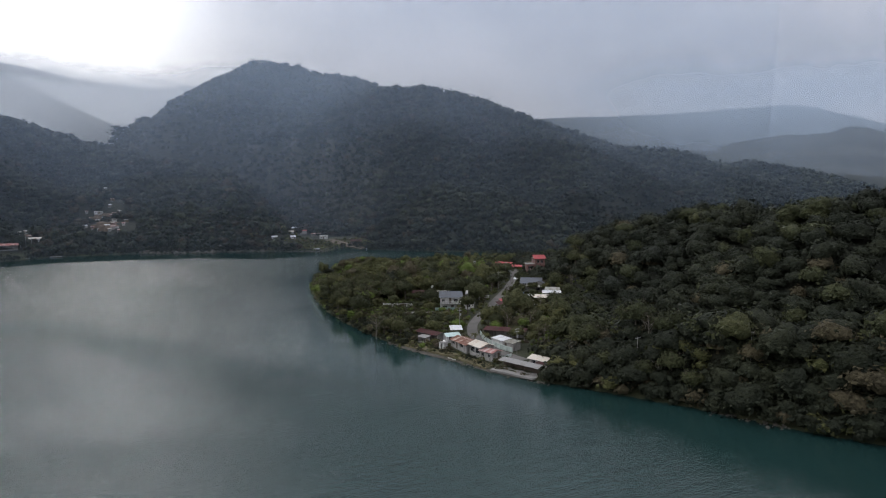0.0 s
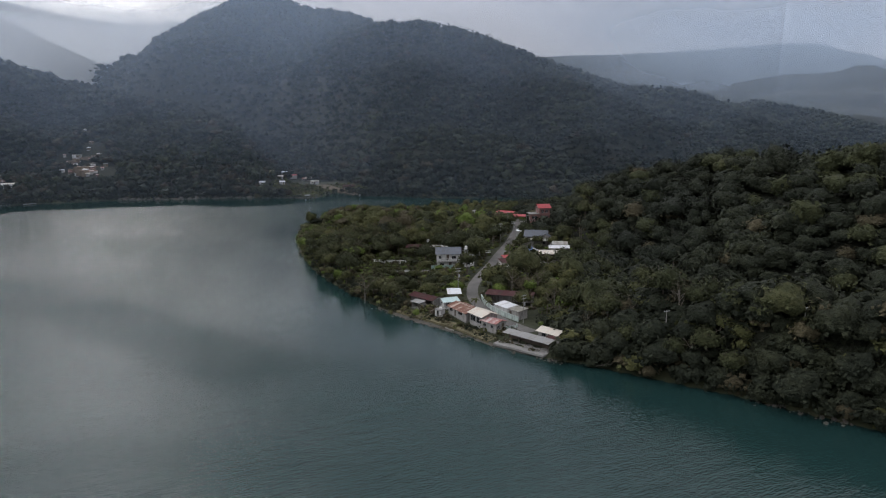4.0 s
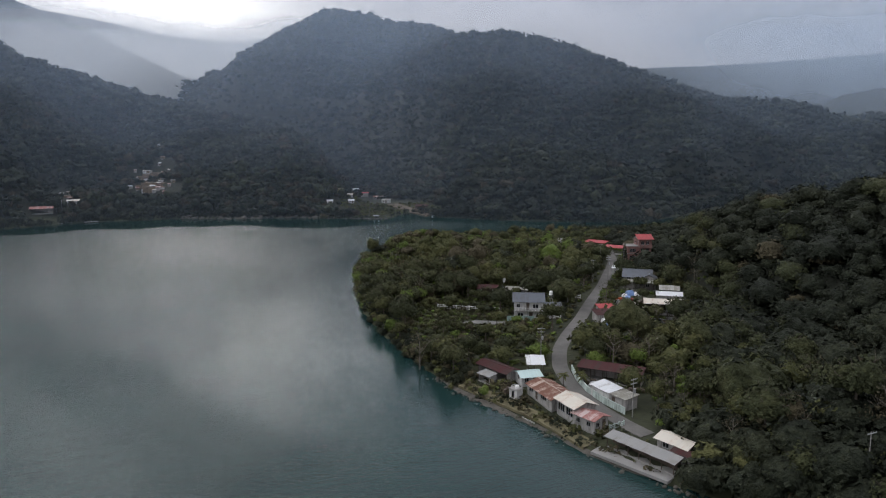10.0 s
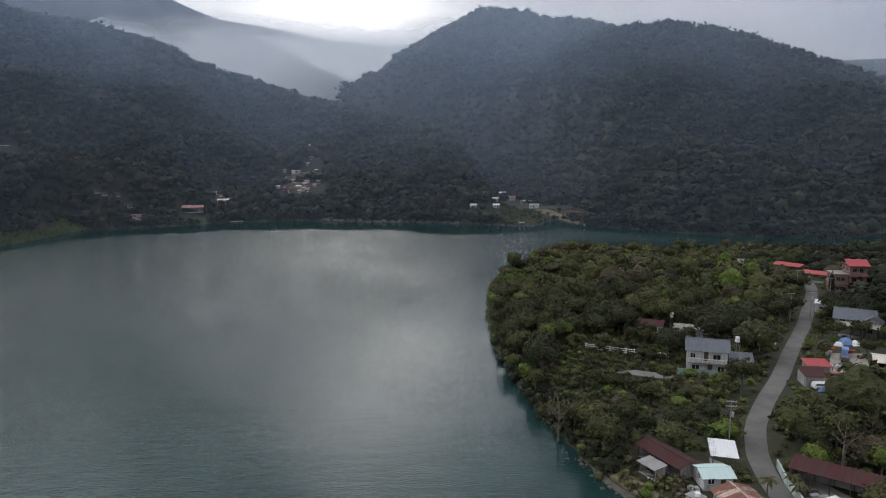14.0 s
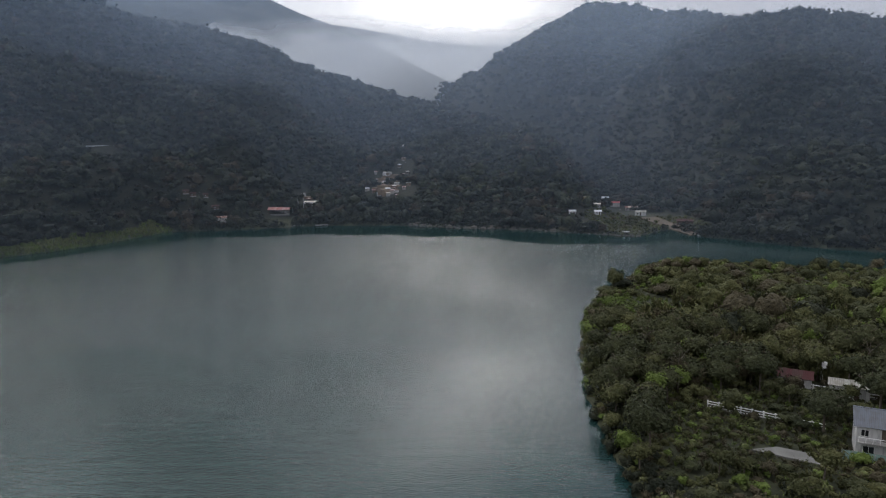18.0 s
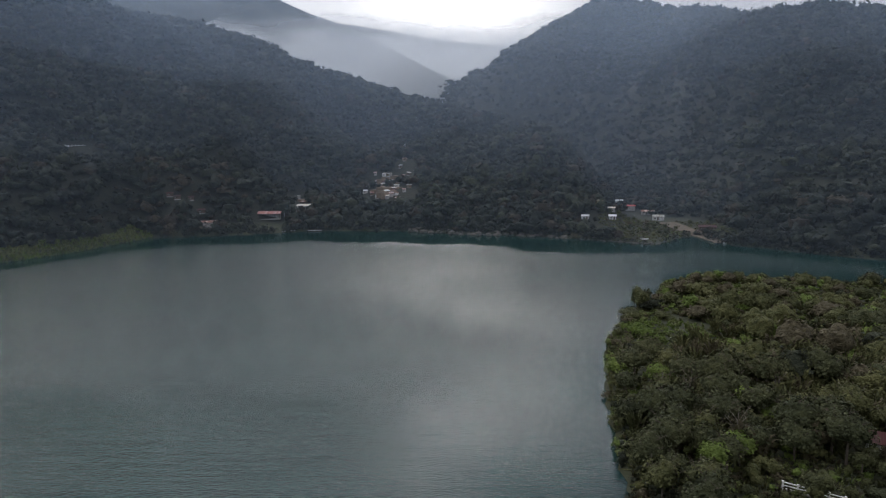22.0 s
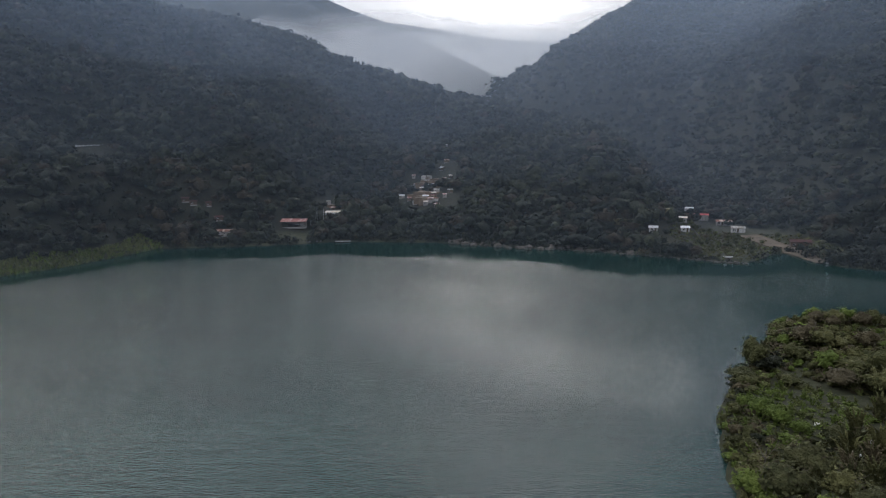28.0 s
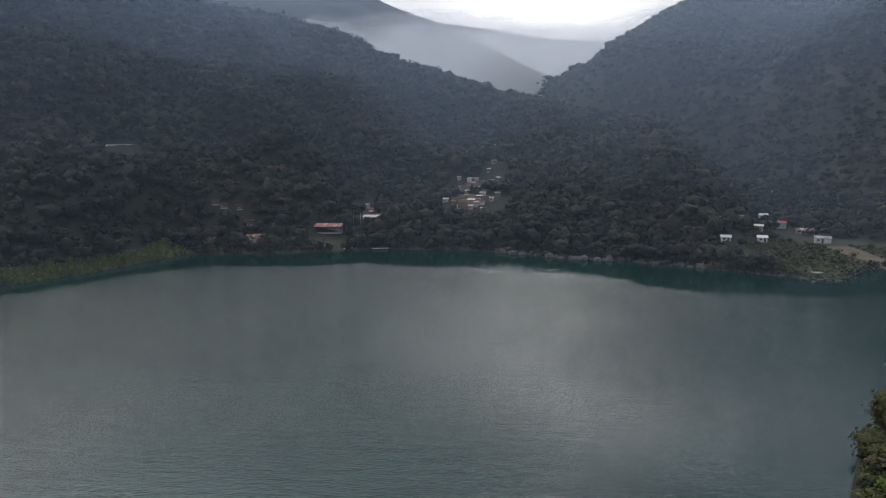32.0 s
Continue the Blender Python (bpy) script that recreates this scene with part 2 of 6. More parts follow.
def wavy(x, y, seed=0):
    """Smooth uneven relief, about -1 to 1, one unit a wave."""
    r = np.random.RandomState(seed)
    out = np.zeros(x.shape)
    for k in range(7):
        a, f, ph = r.rand() * 6.28, 0.6 + 0.25 * k, r.rand() * 6.28
        out += np.sin((x * np.cos(a) + y * np.sin(a)) * f * 6.28 + ph + 1.7 * np.sin((x * np.sin(a) - y * np.cos(a)) * f * 2.9 + ph * 2)) / (1 + 0.5 * k)
    return out / 3.0


def soft(d, a, b):
    s = np.clip((d - a) / (b - a), 0, 1)
    return s * s * (3 - 2 * s)


# crest lines: (rounding, [(x, y, z, slope of its flanks), ...])
RIDGES = [
    # wooded hill over the village
    (8, [(56, 318, 21, 0.60), (69, 323, 25, 0.60), (89, 315, 29, 0.60), (107, 299, 35, 0.60), (116, 279, 36, 0.60), (127, 262, 33, 0.60), (132, 249, 38, 0.60), (139, 235, 41, 0.60), (300, 240, 60, 0.50), (600, 200, 110, 0.40)]),
    # shelf above the shore
    (4, [(38, 192, 6, 0.70), (50, 182, 11, 0.70), (71, 166, 14, 0.70), (95, 150, 16, 0.70), (130, 120, 17, 0.60), (200, 60, 26, 0.50), (330, -40, 50, 0.50)]),
    # west ridge
    (25, [(-1100, 150, 330, 0.45), (-850, 560, 262, 0.50), (-676, 718, 184, 0.50), (-670, 772, 183, 0.50), (-653, 834, 176, 0.48), (-627, 885, 151, 0.42), (-586, 919, 136, 0.36), (-525, 926, 111, 0.30), (-465, 905, 96, 0.26), (-389, 857, 80, 0.24), (-323, 823, 73, 0.24), (-267, 803, 63, 0.26), (-226, 785, 50, 0.28)]),
    # mountain
    (25, [(-501, 1029, 98, 0.60), (-457, 1052, 135, 0.60), (-431, 1074, 155, 0.60), (-409, 1106, 164, 0.60), (-385, 1190, 191, 0.60), (-376, 1298, 228, 0.60), (-366, 1457, 293, 0.55), (-322, 1468, 288, 0.50), (-259, 1431, 265, 0.50), (-179, 1343, 243, 0.48), (-95, 1151, 192, 0.45), (-58, 1004, 178, 0.44), (-31, 965, 174, 0.42), (0, 955, 167, 0.44), (30, 1005, 155, 0.48), (59, 1103, 147, 0.50), (123, 1248, 149, 0.50), (207, 1287, 140, 0.45)]),
    # spurs of the mountain
    (20, [(-31, 965, 170, 0.50), (-60, 820, 104, 0.50), (-40, 700, 48, 0.50), (-15, 600, 12, 0.50)]),
    # eastern spur
    (20, [(59, 1103, 146, 0.50), (120, 900, 80, 0.50), (140, 720, 38, 0.50), (110, 600, 12, 0.50)]),
    # mountain, right flank
    (25, [(197, 1175, 134, 0.40), (222, 1120, 108, 0.40), (266, 1058, 95, 0.40), (332, 1039, 90, 0.40), (367, 1026, 77, 0.40)]),
    # lower ridge to the east
    (30, [(490, 1301, 73, 0.40), (577, 1318, 83, 0.40), (635, 1291, 72, 0.40), (672, 1214, 47, 0.40), (693, 1142, 19, 0.40), (1300, 1300, 60, 0.40)]),
    # far range, east
    (60, [(214, 2790, 250, 0.35), (388, 2770, 295, 0.35), (675, 2690, 294, 0.35), (830, 2640, 297, 0.35), (976, 2580, 301, 0.35), (1196, 2487, 310, 0.35), (1290, 2440, 262, 0.35), (1380, 2390, 228, 0.35), (1470, 2350, 218, 0.35), (2400, 2000, 260, 0.35)]),
    # far range, west
    (40, [(-2300, 1100, 666, 0.45), (-2100, 1750, 566, 0.45), (-1834, 2180, 513, 0.45), (-1680, 2310, 492, 0.45), (-1541, 2417, 475, 0.45), (-1421, 2495, 453, 0.45), (-1280, 2570, 421, 0.45), (-1170, 2640, 414, 0.45), (-1100, 2690, 403, 0.45), (-1010, 2740, 426, 0.45), (-900, 2790, 434, 0.45), (-500, 2850, 446, 0.40)]),
    # far spur, west
    (40, [(-1700, 1300, 560, 0.5), (-1360, 1555, 452, 0.50), (-1250, 1650, 394, 0.50), (-1170, 1690, 358, 0.50), (-1080, 1720, 308, 0.50), (-990, 1760, 225, 0.50)]),
]


# where people have built on the slopes: x, y, reach
SETTLED = [(-298, 612, 50), (-335, 690, 30), (-360, 480, 40), (-320, 520, 40), (-130, 620, 80), (-163, 765, 40), (-438, 468, 12), (80, 310, 25)]
CREEK = [(-75, 575), (-100, 625), (-122, 680), (-160, 760), (-235, 885), (-350, 990), (-520, 1090), (-700, 1250)]


def height_at(x, y):
    x, y = np.asarray(x, float), np.asarray(y, float)
    de, dw = inside_distance(EAST_SHORE, x, y), inside_distance(WEST_SHORE, x, y)
    d = np.maximum(de, dw)
    east = 1.1 * soft(de, 0, 2.0) + 0.9 * soft(de, 2, 9) + 0.8 * soft(de, 14, 50)
    west = 1.0 * soft(dw, 0, 3) + 2.0 * soft(dw, 8, 60)
    hills = np.zeros(x.shape)
    mild = 0.85 * (wavy(x / 300, y / 300, 3) + 0.55 * (1.0 - 2.0 * np.abs(wavy(x / 210, y / 210, 4))) + 0.30 * (1.0 - 2.0 * np.abs(wavy(x / 85, y / 85, 5))))
    gully = 0.9 * wavy(x / 420, y / 420, 3) + 1.7 * (0.55 - 2.0 * np.abs(wavy(x / 330, y / 330, 4))) + 0.75 * (0.55 - 2.0 * np.abs(wavy(x / 140, y / 140, 5))) + 0.22 * wavy(x / 50, y / 50, 6)
    gully = np.where(gully < 0, gully * 0.45, gully)
    tame = np.minimum.reduce([np.hypot(x - a, y - b) - c for a, b, c in SETTLED])
    gully = mild + (gully - mild) * soft(tame, 0, 90)
    for rounding, line in RIDGES:
        best = np.full(x.shape, -1e9)
        for (ax, ay, az, sa), (bx, by, bz, sb) in zip(line[:-1], line[1:]):
            dx, dy = bx - ax, by - ay
            s = np.clip(((x - ax) * dx + (y - ay) * dy) / (dx * dx + dy * dy), 0, 1)
            off = np.hypot(x - ax - s * dx, y - ay - s * dy)
            top = az + s * (bz - az)
            drop = (sa + s * (sb - sa)) * (np.sqrt(off * off + rounding * rounding) - rounding) + 14.0 * gully * soft(off, 15, 150)
            best = np.maximum(best, top - drop)
        hills = np.maximum(hills, best)
    creek = np.full(x.shape, 1e9)
    for (ax, ay), (bx, by) in zip(CREEK[:-1], CREEK[1:]):
        dx, dy = bx - ax, by - ay
        s = np.clip(((x - ax) * dx + (y - ay) * dy) / (dx * dx + dy * dy), 0, 1)
        creek = np.minimum(creek, np.hypot(x - ax - s * dx, y - ay - s * dy))
    hills = hills * (0.12 + 0.88 * soft(creek, 14, 78))
    foot = np.interp(y, [185, 200, 220, 240, 265, 290, 310, 340, 370, 400, 470], [20, 27, 31, 35, 46, 47, 47, 50, 58, 66, 80])
    hills = np.where((de > dw) & (y > 176), hills * soft(x - foot, 0, 17), hills)
    land = np.where(de > dw, east, west)
    rise = np.where(de > dw, soft(d, 0, 13), soft(d, 0, 55))
    up = land + np.maximum(hills - land, 0) * rise
    return np.where(d > 0, up, np.maximum(-9.0, 0.25 * d - 0.4))


def axis(*spans):
    out = []
    for a, b, step in spans:
        out += list(np.arange(a, b, step))
    return np.array(out + [spans[-1][1]], float)


gx = axis((-2800, -760, 60), (-760, -110, 9), (-110, 190, 3), (190, 560, 10), (560, 2800, 60))
gy = axis((-600, 90, 45), (90, 490, 3), (490, 1150, 8.5), (1150, 2000, 25), (2000, 4300, 60))
XX, YY = np.meshgrid(gx, gy)
ZZ = height_at(XX, YY)
ids = np.arange(XX.size).reshape(XX.shape)
quads = np.stack([ids[:-1, :-1], ids[:-1, 1:], ids[1:, 1:], ids[1:, :-1]], -1).reshape(-1, 4)
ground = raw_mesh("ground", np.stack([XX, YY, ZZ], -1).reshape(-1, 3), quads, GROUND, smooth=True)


def lie(x, y):
    """The ground's height, read off its sheet."""
    x, y = np.asarray(x, float), np.asarray(y, float)
    i, j = np.clip(np.searchsorted(gx, x) - 1, 0, len(gx) - 2), np.clip(np.searchsorted(gy, y) - 1, 0, len(gy) - 2)
    u, v = np.clip((x - gx[i]) / (gx[i + 1] - gx[i]), 0, 1), np.clip((y - gy[j]) / (gy[j + 1] - gy[j]), 0, 1)
    return (ZZ[j, i] * (1 - u) + ZZ[j, i + 1] * u) * (1 - v) + (ZZ[j + 1, i] * (1 - u) + ZZ[j + 1, i + 1] * u) * v


tagged(ground, "wooded hills and banks of dark undergrowth round a lake", "ground", kind="structure")

wx = axis((-2800, -420, 340), (-420, 220, 5), (220, 2800, 430))
wy = axis((-1000, -60, 235), (-60, 600, 5), (600, 4600, 500))
WX, WY = np.meshgrid(wx, wy)
wid = np.arange(WX.size).reshape(WX.shape)
water = raw_mesh("water", np.stack([WX, WY, WX * 0], -1).reshape(-1, 3), np.stack([wid[:-1, :-1], wid[:-1, 1:], wid[1:, 1:], wid[1:, :-1]], -1).reshape(-1, 4), WATER)
# sheltered water lies smooth along the banks, with a ruffled lane in the open
off_west, off_east = -inside_distance(WEST_SHORE, WX, WY), -inside_distance(EAST_SHORE, WX, WY)
ruffle = wavy(WX / 160, WY / 160, 14)
lane = np.minimum.reduce([np.hypot(WX - a - (c - a) * u, WY - b - (d - b) * u) for (a, b), (c, d) in (((-165, 258), (-125, 245)), ((-125, 245), (-85, 212)), ((-85, 212), (-45, 176))) for u in np.linspace(0, 1, 9)])
shelter = 16 + 29 * soft(WY, 400, 485) * soft(-WX, 60, 140)
WIND = 0.12 + 0.88 * soft((off_west + 7 * wavy(WX / 45, WY / 90, 15) - shelter) / 14 + 0.6 * ruffle, -0.3, 0.7)
WIND = np.minimum(WIND, 0.30 + 0.70 * soft(off_east + 14 * ruffle, 14, 60))
WIND = WIND * (0.80 + 0.22 * ruffle) + 0.8 * (1 - soft(lane + 5 * wavy(WX / 40, WY / 40, 17), 6, 15))
wind_layer = water.data.attributes.new("wind", "FLOAT", "POINT")
wind_layer.data.foreach_set("value", WIND.ravel().astype(np.float32))
tagged(water, "calm teal lake water with fine ripples", "water", kind="structure")

# ---------------------------------------------------------------- woods
def leaf_cloud(n, seed, flat=0.8, size=0.16):
    """Leaf clumps as small bent quads in an uneven crown of radius 1 about the origin: verts (n*4,3)."""
    r = np.random.RandomState(seed)
    lobes = r.normal(size=(7, 3)) * (0.42, 0.42, 0.30)
    lr = 0.42 + 0.25 * r.rand(7)
    pick = r.randint(0, 7, n)
    d = r.normal(size=(n, 3))
    d /= np.linalg.norm(d, axis=1)[:, None]
    c = lobes[pick] + d * (lr[pick] * (0.72 + 0.33 * r.rand(n)))[:, None]
    c[:, 2] *= flat
    nrm = d + r.normal(size=(n, 3)) * 0.24 + (0, 0, 0.45)
    nrm /= np.linalg.norm(nrm, axis=1)[:, None]
    u = np.cross(nrm, r.normal(size=(n, 3)))
    u /= np.linalg.norm(u, axis=1)[:, None]
    v = np.cross(nrm, u)
    s = size * (0.6 + 0.8 * r.rand(n))[:, None]
    quad = np.stack([c - u * s - v * s * 0.7, c + u * s - v * s * 0.5 + nrm * s * 0.2, c + u * s * 0.8 + v * s * 0.8, c - u * s * 0.7 + v * s * 0.6 - nrm * s * 0.25], 1)
    return quad.reshape(-1, 3)


def scatter(seed, count, x0, x1, y0, y1):
    r = np.random.RandomState(seed)
    return x0 + (x1 - x0) * r.rand(count), y0 + (y1 - y0) * r.rand(count), r


def crown_shape(seed, level, lobes, leaves=0, size=0.08, core=1.0):
    """An uneven crown of radius about 1, billowing in lobes, with small leaf clumps standing off it: verts and triangles."""
    r = np.random.RandomState(seed)
    bm = bmesh.new()
    bmesh.ops.create_icosphere(bm, subdivisions=level, radius=1.0)
    v = np.array([p.co for p in bm.verts])
    f = np.array([[p.index for p in q.verts] for q in bm.faces])
    bm.free()
    f = f[v[f].mean(1)[:, 2] > -0.5]
    c = r.normal(size=(lobes, 3))
    c[:, 2] = np.abs(c[:, 2]) * 0.8 - 0.2
    c *= (0.42 + 0.26 * r.rand(lobes))[:, None] / np.linalg.norm(c, axis=1)[:, None]
    big = (0.62 - 0.016 * lobes) * (0.75 + 0.4 * r.rand(lobes))

    def reach(d):
        b = d @ c.T
        disc = big[None] ** 2 - ((c * c).sum(1)[None] - b * b)
        return np.maximum(np.where(disc > 0, b + np.sqrt(np.maximum(disc, 0)), 0).max(1), 0.5)

    v = v * (core * reach(v) * (1 + r.uniform(-1, 1, len(v)) * (0.07 if level > 2 else 0.13)))[:, None] * (1, 1, 0.86)
    if not leaves:
        return v, f
    d = r.normal(size=(leaves, 3))
    d[:, 2] = np.abs(d[:, 2]) - 0.28
    d /= np.linalg.norm(d, axis=1)[:, None]
    at = d * (reach(d) * (core - 0.02 + (1.12 - core) * r.rand(leaves)))[:, None] * (1, 1, 0.86)
    nrm = d + r.normal(size=(leaves, 3)) * (0.30 if core > 0.95 else 0.5) + (0, 0, 0.35)
    nrm /= np.linalg.norm(nrm, axis=1)[:, None]
    u = np.cross(nrm, r.normal(size=(leaves, 3)))
    u /= np.linalg.norm(u, axis=1)[:, None]
    w_ = np.cross(nrm, u)
    s_ = size * (0.6 + 0.8 * r.rand(leaves))[:, None]
    quad = np.stack([at - u * s_ - w_ * s_ * 0.7, at + u * s_ - w_ * s_ * 0.5 - nrm * s_ * 0.3, at + u * s_ * 0.8 + w_ * s_ * 0.8, at - u * s_ * 0.7 + w_ * s_ * 0.6 - nrm * s_ * 0.35], 1).reshape(-1, 3)
    k = len(v) + 4 * np.arange(leaves)[:, None]
    return np.concatenate([v, quad]), np.concatenate([f, k + np.array((0, 1, 2)), k + np.array((0, 2, 3))])


def canopy(name, x, y, radius, r, level, mats, label, lobes=7, leaves=0, size=0.08, lift=0.55, tall=0.95, share=None, core=1.0, uneven=0.38):
    """Many crowns as one mesh. share: for each crown, which of the mats it wears."""
    kinds = [crown_shape(70 + k, level, lobes, leaves, size, core) for k in range(12)]
    z = lie(x, y)
    turn, which = r.rand(len(x)) * 6.28, r.randint(0, 12, len(x))
    grow = 1.0 + uneven * (r.rand(len(x)) - 0.5)
    share = np.zeros(len(x), int) if share is None else share
    out, faces, worn, base = [], [], [], 0
    for k in range(12):
        m = which == k
        v, f = kinds[k]
        c, s, rad = np.cos(turn[m])[:, None], np.sin(turn[m])[:, None], radius[m][:, None]
        px = (v[None, :, 0] * c - v[None, :, 1] * s) * rad + x[m][:, None]
        py = (v[None, :, 0] * s + v[None, :, 1] * c) * rad + y[m][:, None]
        pz = (v[None, :, 2] * tall + lift) * rad * grow[m][:, None] + z[m][:, None]
        out.append(np.stack([px, py, pz], -1).reshape(-1, 3))
        n_ = int(m.sum())
        faces.append((f[None] + (base + np.arange(n_) * len(v))[:, None, None]).reshape(-1, 3))
        worn.append(np.repeat(share[m], len(f)))
        base += n_ * len(v)
    ob = raw_mesh(name, np.concatenate(out), np.concatenate(faces), mats, np.concatenate(worn), smooth=True)
    return tagged(ob, label, "forest" if name == "forest" else name, kind="stuff")


def woods(name, x, y, radius, r, clumps, mats, label, size=0.16, lift=0.55, tall=0.9, share=None):
    """Many crowns as one mesh of leaf clumps. share: for each crown, which of the mats it wears."""
    kinds = [leaf_cloud(clumps, 50 + k, 0.8, size) for k in range(9)]
    z = lie(x, y)
    turn, which = r.rand(len(x)) * 6.28, r.randint(0, 9, len(x))
    grow = 0.85 + 0.35 * r.rand(len(x))
    share = np.zeros(len(x), int) if share is None else share
    out, worn = [], []
    for k in range(9):
        m = which == k
        c, s, rad = np.cos(turn[m])[:, None], np.sin(turn[m])[:, None], radius[m][:, None]
        v = kinds[k][None]
        px = (v[..., 0] * c - v[..., 1] * s) * rad + x[m][:, None]
        py = (v[..., 0] * s + v[..., 1] * c) * rad + y[m][:, None]
        pz = (v[..., 2] * tall + lift) * rad * grow[m][:, None] + z[m][:, None]
        out.append(np.stack([px, py, pz], -1).reshape(-1, 3))
        worn.append(np.repeat(share[m], clumps))
    verts = np.concatenate(out)
    ob = raw_mesh(name, verts, np.arange(len(verts)).reshape(-1, 4), mats, np.concatenate(worn))
    return tagged(ob, label, "forest" if name == "forest" else name, kind="stuff")


def blades(name, x, y, high, spread, r, count, mats, label, share, wide=0.09):
    """Clumps of arching blades, as one mesh."""
    z = lie(x, y)
    n_ = len(x)
    a, out = r.rand(n_, count) * 6.28, spread * (0.3 + 0.7 * r.rand(n_, count))
    h = high[:, None] * (0.55 + 0.5 * r.rand(n_, count))
    ux, uy = np.cos(a), np.sin(a)
    turn = r.rand(n_, count) * 6.28
    sx, sy = np.cos(turn) * wide * high[:, None], np.sin(turn) * wide * high[:, None]
    rows = []
    for f, lean, girth in ((0.0, 0.25, 0.7), (0.62, 0.55, 1.0), (0.93, 1.0, 0.75), (1.0, 1.5, 0.1)):
        cx, cy, cz = x[:, None] + ux * out * lean, y[:, None] + uy * out * lean, z[:, None] + h * f - 0.1
        rows += [np.stack([cx - sx * girth, cy - sy * girth, cz], -1), np.stack([cx + sx * girth, cy + sy * girth, cz], -1)]
    verts = np.stack(rows, 2).reshape(-1, 3)
    k = 8 * np.arange(n_ * count)[:, None]
    faces = np.concatenate([k + np.array((j, j + 1, j + 3, j + 2)) for j in (0, 2, 4)])
    worn = np.tile(np.repeat(share, count), 3)
    ob = raw_mesh(name, verts, faces, mats, worn)
    return tagged(ob, label, name, kind="stuff")


def mixed(r, x, y, parts_, wave=45.0, seed=9):
    """A share for each plant, in loose groups."""
    f = 0.5 + 0.5 * np.clip(0.55 * wavy(x / wave, y / wave, seed) + r.normal(size=len(x)) * 0.45, -1, 1)
    return np.searchsorted(np.cumsum(parts_)[:-1], f)


# ---------------------------------------------------------------- mist and distance haze
def mist_material(name, low, high, z0, z1, patch, col=(0.95, 0.98, 1.0, 1), span=None, through_=0.2):
    """Thin mist and distance haze as a tinted sheet: lets light through, thicker towards the cloud."""
    m = bpy.data.materials.new(name)
    m.use_nodes = True
    n = Nodes(m.node_tree)
    pos = n.add("ShaderNodeNewGeometry").outputs["Position"]
    z = n.add("ShaderNodeSeparateXYZ", Vector=pos).outputs["Z"]
    wisp = n.math("MULTIPLY", n.math("SUBTRACT", n.noise(pos, patch, 2.0), 0.5), 0.6)
    rise = n.math("ADD", n.math("DIVIDE", n.math("SUBTRACT", z, z0), z1 - z0), wisp)
    fac = n.ramp(rise, ((0.0, float(low)), (0.62, float(high)), (1.0, 0.0)))
    n.tree.nodes[-1].color_ramp.interpolation = "EASE"
    if span:
        x = n.add("ShaderNodeSeparateXYZ", Vector=pos).outputs["X"]
        fac = n.math("MULTIPLY", fac, n.math("DIVIDE", n.math("SUBTRACT", x, span[0]), span[1] - span[0], True))
    clear = n.add("ShaderNodeBsdfTransparent")
    back = n.add("ShaderNodeBsdfTranslucent", Color=col)
    front = n.add("ShaderNodeBsdfDiffuse", Color=col)
    body = n.add("ShaderNodeMixShader", Fac=through_, i_1=front.outputs[0], i_2=back.outputs[0])
    mix = n.add("ShaderNodeMixShader", Fac=fac, i_1=clear.outputs[0], i_2=body.outputs[0])
    n.add("ShaderNodeOutputMaterial", Surface=mix.outputs[0])
    return m


def mist_bank(line, top, mat, lean=0.0):
    """A sheet of mist and stand-in distance haze along a line, leaning back from the lake by its lean."""
    v = []
    for x, y in line:
        l_ = math.hypot(x + 50, y - 150)
        ux, uy = (x + 50) / l_, (y - 150) / l_
        v += [(x - ux * lean * top * 0.6, y - uy * lean * top * 0.6, -5), (x + ux * lean * top * 0.4, y + uy * lean * top * 0.4, top)]
    f = [(2 * k, 2 * k + 2, 2 * k + 3, 2 * k + 1) for k in range(len(line) - 1)]
    ob = raw_mesh("mist_bank", v, f, mat, smooth=True)
    return tagged(ob, "thin tinted sheet of mist and distance haze before the mountains", "mist", kind="stuff")


# shore and slope sheets: haze of distance put in as a bluish tint
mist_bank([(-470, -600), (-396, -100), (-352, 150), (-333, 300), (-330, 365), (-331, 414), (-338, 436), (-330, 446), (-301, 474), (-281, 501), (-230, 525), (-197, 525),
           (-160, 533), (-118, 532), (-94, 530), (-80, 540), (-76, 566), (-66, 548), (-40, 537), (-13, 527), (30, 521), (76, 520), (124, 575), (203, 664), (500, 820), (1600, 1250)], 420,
          mist_material("shore_haze", 0.050, 0.160, 5, 300, 0.006, (0.60, 0.77, 1.0, 1)))
for off in (-60, 80):
    mist_bank([(-700 - off, 0), (-560 - off, 480 + off), (-480 - off / 2, 680 + off), (-300, 760 + off), (-60, 780 + off), (150, 800 + off), (420, 900 + off), (1200, 1150 + off)], 580,
              mist_material("slope_haze", 0.025, 0.18, 40, 480, 0.005, (0.56, 0.74, 1.0, 1)), 0.3)
for off in (-190, 20, 230):
    mist_bank([(-1100, 0), (-900, 700), (-720, 960 + off), (-520, 1000 + off), (-300, 1030 + off), (-130, 1060 + off), (80, 1120 + off), (330, 1200 + off), (700, 1500), (1600, 1500)], 600,
              mist_material("valley_mist", 0.02, 0.115, 60, 490, 0.004, (0.70, 0.84, 1.0, 1)), 0.6)
mist_bank([(-2000, 300), (-1500, 850), (-1150, 1180), (-840, 1400), (-600, 1560), (-200, 1650)], 440, mist_material("gap_mist", 0.66, 0.72, 20, 345, 0.004, span=(-420.0, -760.0), through_=0.3), 2.0)
